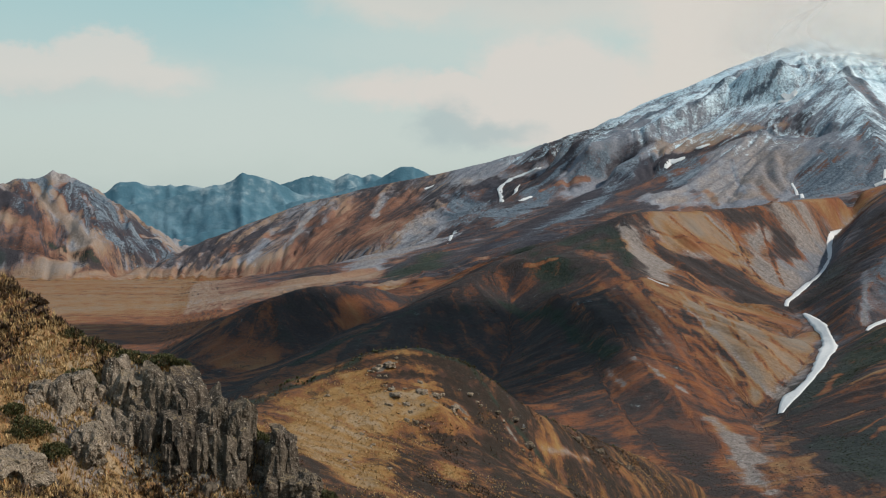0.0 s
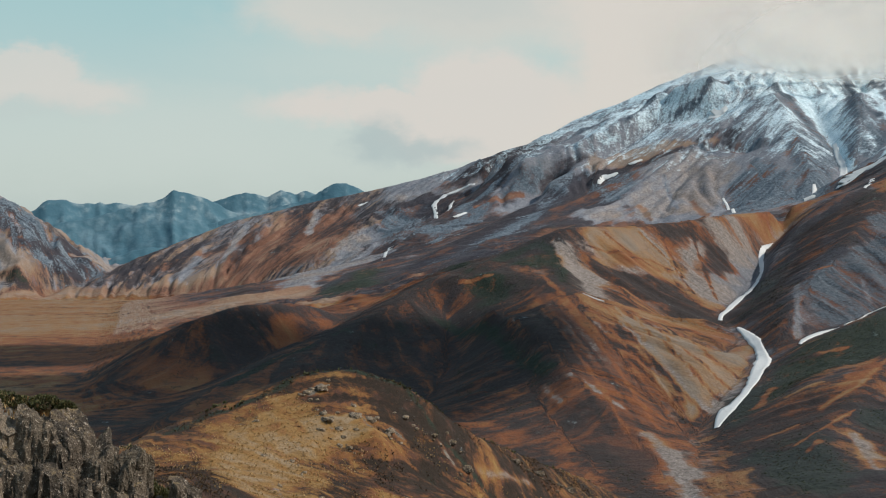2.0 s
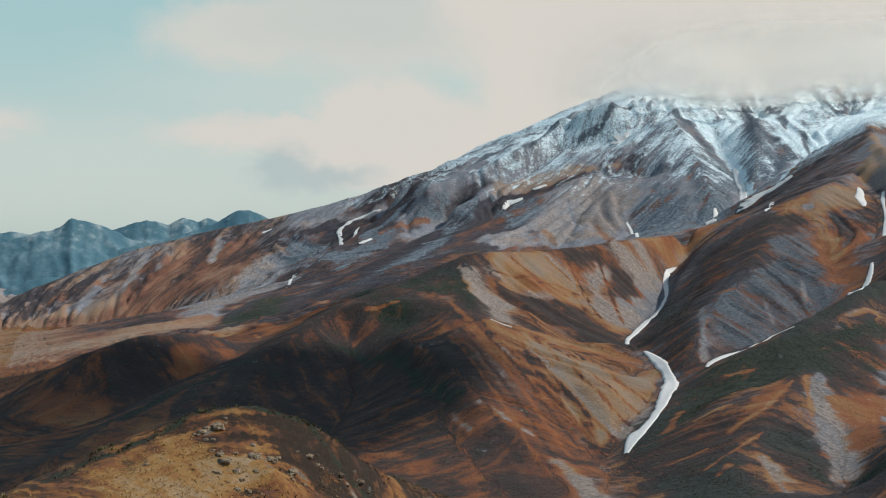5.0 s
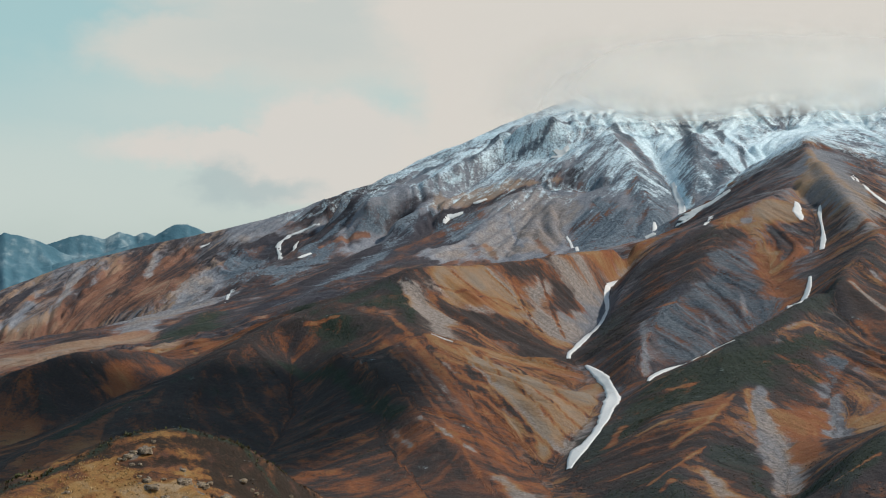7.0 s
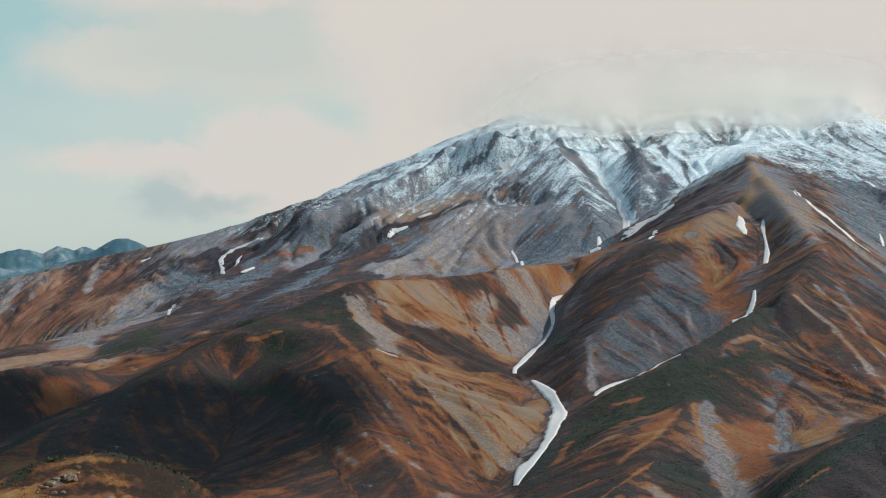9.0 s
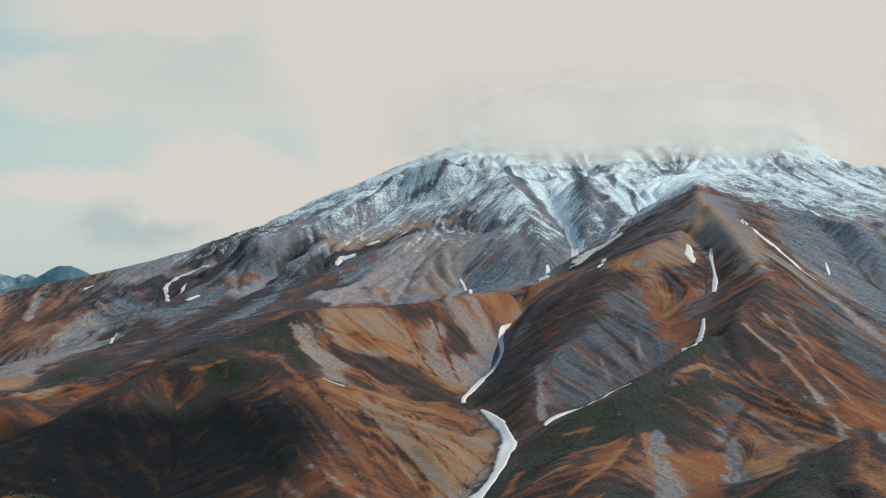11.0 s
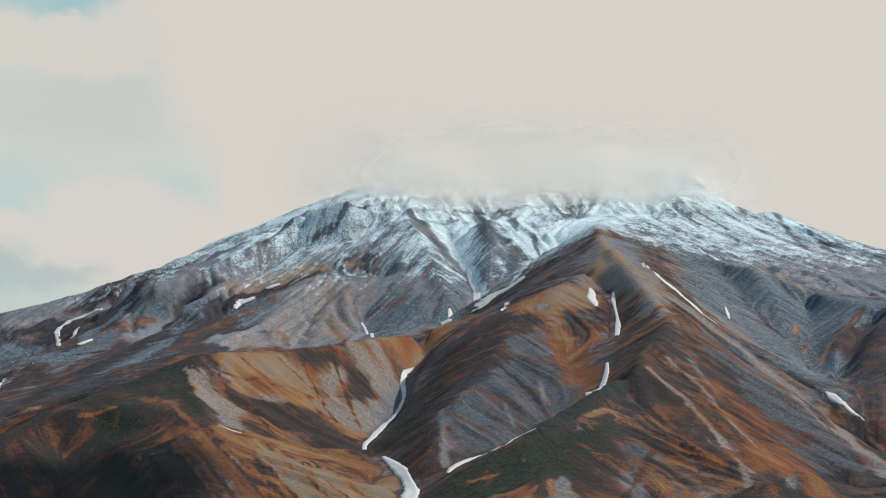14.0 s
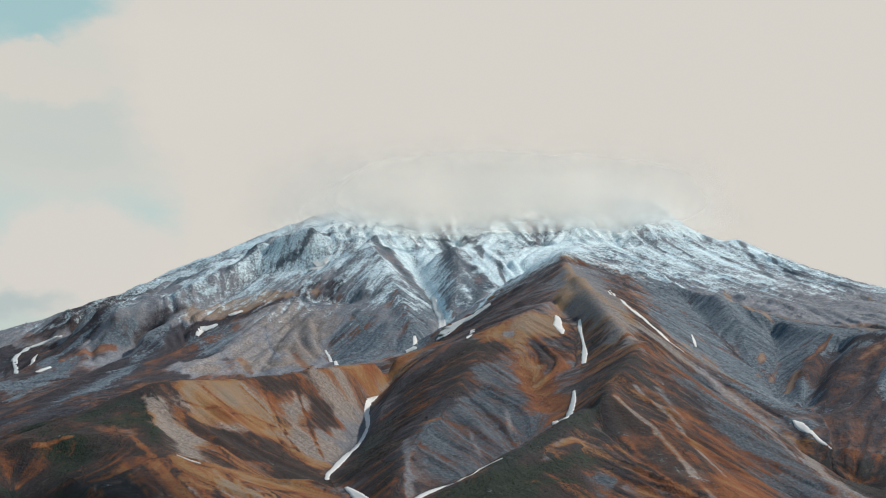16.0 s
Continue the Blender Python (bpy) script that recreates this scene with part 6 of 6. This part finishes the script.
def rock_material(name, dark, mid_tone, light):
    m, g = material(name)
    geo = g.node("ShaderNodeNewGeometry")
    tex = g.node("ShaderNodeTexCoord").outputs["Object"]
    rand = g.node("ShaderNodeObjectInfo").outputs["Random"]
    a, b, c = g.noise(tex, 1.6, 5), g.noise(tex, 0.35, 6, 0.65), g.noise(tex, 0.12, 4)
    col = g.mix(g.step(g.add(a, g.scaled(b, 0.7)), -0.4, 0.5), dark, mid_tone)
    col = g.mix(g.step(g.add(c, g.scaled(b, 0.8)), 0.14, 0.4), col, light)
    col = g.mix(g.step(g.add(a, c), 0.3, 0.6), col, (0.12, 0.085, 0.05))
    up = g.node("ShaderNodeSeparateXYZ", Vector=geo.outputs["Normal"]).outputs[2]
    col = g.mix(g.math("MULTIPLY", g.step(up, 0.55, 0.85), g.step(g.add(a, b), -0.1, 0.4)), col, (0.25, 0.17, 0.08))
    col = g.mix(g.scaled(rand, 0.25), col, (0.28, 0.22, 0.15))
    finish(g, col, 0.92, g.add(g.scaled(a, 1.0), g.scaled(b, 0.8), g.scaled(c, 0.4)), 0.45, 0.9)
    return m


def leaf_material(name, dark, light, dry):
    m, g = material(name)
    pos = g.node("ShaderNodeNewGeometry").outputs["Position"]
    isl = g.node("ShaderNodeNewGeometry").outputs["Random Per Island"]
    n = g.noise(pos, 1.2, 3)
    col = g.mix(g.add(isl, g.scaled(n, 0.5)), dark, light)
    col = g.mix(g.step(isl, 0.86, 0.94), col, dry)
    finish(g, col, 0.7)
    return m


# grey_rock's darkest tone carries the crag's deep shade
ROCK_MAT = rock_material("grey_rock", (0.024, 0.018, 0.014), (0.165, 0.124, 0.09), (0.46, 0.385, 0.31))
# Paler rock: sunlight painted into the crag's left blocks; own colour on the hill
PALE_AND_SUNLIT_ROCK = rock_material("pale_and_sunlit_rock", (0.11, 0.083, 0.06), (0.4, 0.31, 0.225), (0.6, 0.5, 0.4))
PINE_MAT = leaf_material("dwarf_pine_needles", (0.03, 0.032, 0.012), (0.11, 0.105, 0.035), (0.15, 0.1, 0.045))
HEATH_MAT = leaf_material("brown_heath", (0.035, 0.022, 0.014), (0.11, 0.06, 0.03), (0.16, 0.09, 0.04))
STRAW_MAT = leaf_material("dry_grass", (0.27, 0.165, 0.065), (0.48, 0.325, 0.15), (0.34, 0.15, 0.05))
SCRUB_MAT = leaf_material("brown_brush", (0.045, 0.028, 0.017), (0.11, 0.065, 0.034), (0.17, 0.09, 0.035))
WOOD_MAT = leaf_material("grey_twigs", (0.05, 0.04, 0.03), (0.1, 0.08, 0.06), (0.1, 0.08, 0.06))


def sphere_grid(level):
    bm = bmesh.new()
    bmesh.ops.create_icosphere(bm, subdivisions=level, radius=1.0)
    v = np.array([p.co[:] for p in bm.verts])
    f = np.array([[p.index for p in q.verts] for q in bm.faces])
    bm.free()
    return v, f


SPHERE = {k: sphere_grid(k) for k in (1, 2, 3, 4, 5)}


def rock_points(rng, w, h, level=5, planes=26):
    """A broken block: a sphere cut by random planes, creased and chipped."""
    d, f = SPHERE[level]
    turn = rng.uniform(0, 6.28) + np.arange(7) * 0.9 + rng.uniform(-0.25, 0.25, 7)
    walls = np.stack([np.cos(turn), np.sin(turn), rng.uniform(-0.06, 0.16, 7)], -1)
    ends = np.array([(rng.uniform(-0.35, 0.35), rng.uniform(-0.35, 0.2), 1), (0, 0, -1)])
    chips = rng.normal(size=(planes - 9, 3))
    n = np.concatenate([walls, ends, chips])
    n /= np.linalg.norm(n, axis=1)[:, None]
    cut = np.concatenate([rng.uniform(0.62, 0.85, 7), (0.8, 0.95), rng.uniform(0.82, 1.05, planes - 9)])
    dot = d @ n.T
    r = np.min(np.where(dot > 0.05, cut / np.maximum(dot, 0.05), 9), axis=1)
    r = np.minimum(r, 1.3)
    p = d * r[:, None] * (w * 0.62, w * 0.62, h * 0.56)
    o = rng.uniform(0, 99, 2)
    a, b = np.arctan2(d[:, 1], d[:, 0]) * w * 0.6 + o[0], p[:, 2] + o[1]
    crease = ridged(a / 0.9, b / 3.0, 101, 3) - 0.5 + 0.7 * (ridged(b / 1.1 + a * 0.15, a / 2.4, 102, 2) - 0.5)
    chip = fbm(a / 0.5, b / 0.5, 103, 3) - 0.5
    side = 1 - np.abs(d[:, 2]) ** 4
    p[:, :2] *= (1 + side * (0.5 * crease + 0.1 * chip) * min(1.0, 1.3 / w))[:, None]
    p[:, 2] += 0.25 * h * 0.2 * (fbm(p[:, 0] / 0.7 + o[0], p[:, 1] / 0.7, 104, 3) - 0.5)
    for count, deep in ((46, 0.24), (260, 0.1)) if level > 4 else ((40, 0.2),):      # joints split the face into blocks
        seeds = d[rng.integers(0, len(d), count)] * (1, 1, 1) + rng.normal(size=(count, 3)) * 0.05
        far = ((d * (1, 1, 0.55))[:, None] - (seeds * (1, 1, 0.55))[None])
        block = np.argmin((far ** 2).sum(-1), 1)
        p[:, :2] *= 1 + (side * deep * (rng.uniform(-1, 1, count)[block]))[:, None]
        p[:, 2] += 0.25 * deep * w * rng.uniform(-1, 1, count)[block]
    p[:, :2] *= w / np.ptp(p[:, 0])
    p[:, 2] = (p[:, 2] - p[:, 2].mean()) * h / np.ptp(p[:, 2])
    return p, f


def tufts(rng, centers, size, blades, upright, wide):
    """Small leaf blades round each centre, as loose triangles in one mesh."""
    n = len(centers)
    ang = rng.uniform(0, 2 * np.pi, (n, blades))
    lift = rng.uniform(upright, 1.0, (n, blades))
    length = rng.uniform(0.6, 1.2, (n, blades)) * np.broadcast_to(np.asarray(size).reshape(-1, 1), (n, 1))
    out = np.stack([np.cos(ang) * (1 - lift * 0.7), np.sin(ang) * (1 - lift * 0.7), lift], -1) * length[..., None]
    side = np.stack([-np.sin(ang), np.cos(ang), np.zeros_like(ang)], -1) * (wide * length)[..., None]
    c = centers[:, None, :]
    v = np.stack([c - side, c + side, c + out * 0.75 + side * 0.6, c + out - side * 0.2], 2).reshape(-1, 3)
    return v, np.arange(len(v)).reshape(-1, 4)


rng = np.random.default_rng(7)
crag = tagged(new("crag"), "broken grey rock crag with split pillars", "crag")
crag.location = (-20, 92, 196)
for x, y, z, w, h in ROCKS:
    if x < -24:
        z = max(z, float(bank_surface(np.array([x]), np.array([y]))[0][0]) - 0.1 * h)
    for k in range(4):
        bw, bh = (w * 1.1, h) if k == 0 else (w * rng.uniform(0.5, 0.85), h * rng.uniform(0.35, 0.65))
        p, f = rock_points(rng, bw * 1.3, bh, 5 if k == 0 else 4, 22)
        lean = rng.uniform(-0.12, 0.12, 2)
        p[:, 0] += p[:, 2] * lean[0]
        p[:, 1] = p[:, 1] * 1.2 + p[:, 2] * (0.15 + lean[1])
        dx, dz = (0, 0) if k == 0 else (rng.uniform(-0.55, 0.55) * w, rng.uniform(-0.5, 0.2) * h)
        ob = mesh_object("rock_pillar", p, f, PALE_AND_SUNLIT_ROCK if x < -22.5 else ROCK_MAT, crag, smooth=False)
        ob.location = Vector((x + dx, y + 0.15 * dz + (0 if k == 0 else rng.uniform(-0.6, 0.3)), z + dz)) - crag.location
for k in range(60):
    x, y, z, w, h = ROCKS[k % len(ROCKS)]
    sz = rng.uniform(0.35, 1.3)
    p, f = rock_points(rng, sz, sz * rng.uniform(0.7, 1.6), 3, 16)
    bx, by = x + rng.uniform(-w, w) * 1.1, y + rng.uniform(-2.2, 1.0)
    bz = max(float(bank_surface(np.array([bx]), np.array([by]))[0][0]), z + rng.uniform(-0.5, 0.3) * h)
    ob = mesh_object("rock", p, f, PALE_AND_SUNLIT_ROCK if bx < -22 else ROCK_MAT, crag, smooth=False)
    ob.location = Vector((bx, by, bz)) - crag.location


def bush(x, y, z, w, mat, label):
    top = tagged(new("dwarf_pine_bush"), label, "bush", "bushes on the crag")
    top.location = (x, y, z)
    n = int(420 * min(2.0, (w / 2.2) ** 2)) + 120
    d = rng.normal(size=(n, 3))
    d /= np.linalg.norm(d, axis=1)[:, None]
    d[:, 2] = np.abs(d[:, 2]) * 0.9 - 0.25
    lump = 0.65 + 0.5 * fbm(d[:, 0] * 2.2 + x, d[:, 1] * 2.2 + y, 111, 3)
    c = d * (lump * rng.uniform(0.55, 1.0, n) ** 0.4)[:, None] * (w * 0.6, w * 0.6, w * 0.42)
    v, f = tufts(rng, c, np.full(n, 0.23), 7, 0.1, 0.17)
    mesh_object("foliage", v, f, mat, top, smooth=False)
    st = []
    for k in range(5):
        a = k * 1.26 + x
        st.append([(0, 0, -0.4), (math.cos(a) * w * 0.45, math.sin(a) * w * 0.45, w * 0.2)])
    vs, fs = [], []
    for a, b in st:
        a, b = np.array(a), np.array(b)
        for q, r in ((a, 0.05), (b, 0.02)):
            for t in range(4):
                vs.append(q + (math.cos(t * 1.57) * r, math.sin(t * 1.57) * r, 0))
        k = len(vs) - 8
        fs += [(k + t, k + (t + 1) % 4, k + 4 + (t + 1) % 4, k + 4 + t) for t in range(4)]
    mesh_object("stems", vs, fs, WOOD_MAT, top)


for x, y, z, w in BUSHES:
    z = max(z - 0.1 * w, float(bank_surface(np.array([x]), np.array([y]))[0][0]) - 0.15 * w)
    if x < -31:
        bush(x, y, z, 0.8 * w, SCRUB_MAT, "low olive-brown heath bush on the bank's edge")
    else:
        bush(x, y, z, w, PINE_MAT, "low olive green dwarf pine bush on rock")

# dry grass and heath on the bank, and brush on the golden hill
gx, gy = rng.uniform(-70, 2, 130000), rng.uniform(66, 118, 130000)
gz = bank_surface(gx, gy)[0]
patchy = fbm(gx / 3, gy / 3, 121, 3) + 0.3 * rng.uniform(size=len(gx))
keep = (patchy > 0.42) & (gx + 0.1 * gy < 0.3)
v, f = tufts(rng, np.stack([gx, gy, gz - 0.03], -1)[keep], rng.uniform(0.2, 0.55, keep.sum()), 4, 0.35, 0.1)
tagged(mesh_object("dry_grass", v, f, STRAW_MAT, smooth=False), "tussocks of dry golden grass on the bank", "grass", kind="stuff")
gx, gy = rng.uniform(-70, 2, 26000), rng.uniform(66, 118, 26000)
keep = (fbm(gx / 5, gy / 5, 122, 3) + 0.12 * rng.uniform(size=len(gx)) > 0.59) & (gx + 0.1 * gy < 0.3)
c = np.stack([gx, gy, bank_surface(gx, gy)[0]], -1)[keep]
v, f = tufts(rng, c, rng.uniform(0.3, 0.7, len(c)), 9, 0.2, 0.14)
tagged(mesh_object("heath", v, f, HEATH_MAT, smooth=False), "low brown heath shrubs on the bank", "shrub", kind="stuff")


def hill_brush(name, label, mat, count, size, seed, limit, bias, near_line=None, width=6.0, blades=8):
    x, y = rng.uniform(-110, 140, count), rng.uniform(240, 480, count)
    ch = [np.full(count, float(b)) for b in HILL_COVER]
    add_patches(HILL_PATCHES, x, y, ch)
    w = bias * ch[2] - 0.6 * np.maximum(ch[4], 0) + 0.9 * (fbm(x / 13, y / 13, seed, 4) - 0.5) + 0.2 * (rng.uniform(size=count) - 0.5)
    if near_line is not None:
        w = w + 0.3 * ch[6] + 0.45 * np.exp(-(to_line(x, y, near_line) / width) ** 2)
    k = w > limit
    c = np.stack([x, y, hill_surface(x, y)[0]], -1)[k]
    v, f = tufts(rng, c, rng.uniform(0.5, 1.2, len(c)) * size, blades, 0.1, 0.24)
    tagged(mesh_object(name, v, f, mat, smooth=False), label, "shrub", kind="stuff")


hill_brush("brown_brush", "low brown brush spread over the golden hill", SCRUB_MAT, 130000, 0.5, 161, 0.66, 1.0)
hill_brush("golden_grass", "clumps of golden grass on the hill", STRAW_MAT, 70000, 0.5, 162, -0.42, -1.0, blades=5)
hill_brush("dwarf_pine_belt", "dark green dwarf pine along the hill's crest", PINE_MAT, 50000, 0.9, 163, 0.8, 0.3, [q[:2] for q in HILL_LINES[0][1]], 4.0)

# ---- clouds ----
def cloud_material(name, low, high):
    """White cloud that thins out to nothing towards its lower edge and its rim."""
    m, g = material(name)
    pos = g.node("ShaderNodeNewGeometry").outputs["Position"]
    rim = g.node("ShaderNodeAttribute")
    rim.attribute_name = "cover"
    z = g.node("ShaderNodeSeparateXYZ", Vector=pos).outputs[2]
    n = g.add(g.noise(pos, 300, 4, 0.5), g.scaled(g.noise(pos, 80, 3, 0.5), 0.25))
    alpha = g.math("MULTIPLY", g.step(g.add(z, g.scaled(n, 80.0)), low, high), g.step(rim.outputs["Fac"], 0.0, 0.95))
    alpha = g.math("MULTIPLY", alpha, g.step(g.add(z, g.scaled(n, 60.0)), 940.0, 770.0))
    alpha = g.math("MULTIPLY", alpha, 0.6)
    lit = g.node("ShaderNodeBsdfDiffuse", Color=(0.665, 0.592, 0.534, 1))
    thin = g.node("ShaderNodeBsdfTranslucent", Color=(0.665, 0.592, 0.534, 1))
    both = g.node("ShaderNodeAddShader", i0=lit.outputs[0], i1=thin.outputs[0])
    clear = g.node("ShaderNodeBsdfTransparent")
    mixed = g.node("ShaderNodeMixShader", i0=alpha, i1=clear.outputs[0], i2=both.outputs[0])
    out = g.node("ShaderNodeOutputMaterial", Surface=mixed.outputs[0])
    return m


CAP_MAT = cloud_material("summit_cloud", 570.0, 690.0)
cap = tagged(new("summit_cloud"), "soft white cloud wrapped round the volcano's summit", "cloud")
cap.location = (1700, 4000, 700)
for k in range(5):
    back = 60 + 95 * k
    u, v = np.meshgrid(np.linspace(0, 1, 40), np.linspace(0, 1, 16))
    ax, ay = CONE_A[0] - 640, CONE_A[1] - 60
    bx, by = CONE_B[0] + 420, CONE_B[1] - 100
    px = ax + (bx - ax) * u + 60 * (fbm(u * 6, v * 2 + k, 131) - 0.5)
    py = ay + (by - ay) * u - 380 + back + 60 * (2 * u - 1) ** 2 + 60 * (fbm(u * 6, v * 2 + k, 132) - 0.5)
    pz = 560 + 520 * v
    edge = np.minimum(np.minimum(u, 1 - u) * 2.6, 1) * np.minimum((1 - v) * 1.25, 1)
    ob = mesh_object("cloud_layer", np.stack([px, py, pz], -1).reshape(-1, 3) - np.array(cap.location), grid_quads(*u.shape), CAP_MAT, cap,
                     covers=[("cover", np.repeat(edge.reshape(-1, 1), 4, 1))])

SHADE_CLOUD_MAT, pg = material("cumulus")
finish(pg, pg.mix(0.5, (0.9, 0.9, 0.9), (0.85, 0.85, 0.85)), 1.0)
# unseen clouds added to shade part of the valley: where shade falls, its size
for x, y, a, b in ((-285, 1400, 430, 270), (-560, 1900, 300, 130)):
    up = 1500 / math.tan(SUN_EL)
    d, f = SPHERE[5]
    n = fbm(d[:, 0] * 2.5 + x, d[:, 1] * 2.5 + d[:, 2] * 3, 141, 4)
    p = d * (0.7 + 0.6 * n)[:, None] * (a, b, 90)
    ob = mesh_object("cloud", p, f, SHADE_CLOUD_MAT)
    ob.location = (x + math.sin(SUN_AZ) * up, y + math.cos(SUN_AZ) * up, 1500)
    tagged(ob, "unseen cloud added to shade part of the valley", "cloud", "clouds over the valley")

# boulders and brush on the golden hill
HILL_ROCKS = [
    (-15.4, 361.5, 4.3),
    (-19.4, 359.1, 2.6),
    (-13.3, 348.6, 3.8),
    (-14.6, 350.9, 2.2),
    (-6.2, 353.1, 4.2),
    (-1.9, 355.7, 3.9),
    (-9.9, 340.6, 1.9),
    (-7.6, 341.2, 1.9),
    (3.4, 356.5, 3.3),
    (7.7, 366.7, 3.0),
    (-21.4, 326.3, 1.5),
    (-18.1, 321.8, 1.5),
    (-22.9, 306.5, 1.4),
    (-13.1, 305.8, 1.4),
    (-28.6, 324.0, 1.2),
    (25.6, 370.8, 3.8),
    (43.4, 403.3, 3.7),
    (51.4, 407.9, 3.8),
    (61.6, 413.7, 3.5),
    (21.6, 375.2, 2.8),
    (16.2, 370.4, 2.4),
    (-31.9, 343.9, 1.6),
]
for x, y, w in HILL_ROCKS:
    for k in range(5):
        q = 1.0 if k == 0 else rng.uniform(0.25, 0.6)
        p, f = rock_points(rng, w * q, w * q * rng.uniform(0.35, 0.6), 4, 16)
        rx, ry = (x, y) if k == 0 else (x + rng.uniform(-1, 1) * w * 1.4, y + rng.uniform(-1, 0.6) * w * 1.4)
        ob = mesh_object("rock", p, f, ROCK_MAT if x > 10 else PALE_AND_SUNLIT_ROCK, hill, smooth=False)
        ob.location = (rx, ry, float(hill_surface(np.array([rx]), np.array([ry]))[0][0]) + 0.02 * w * q)
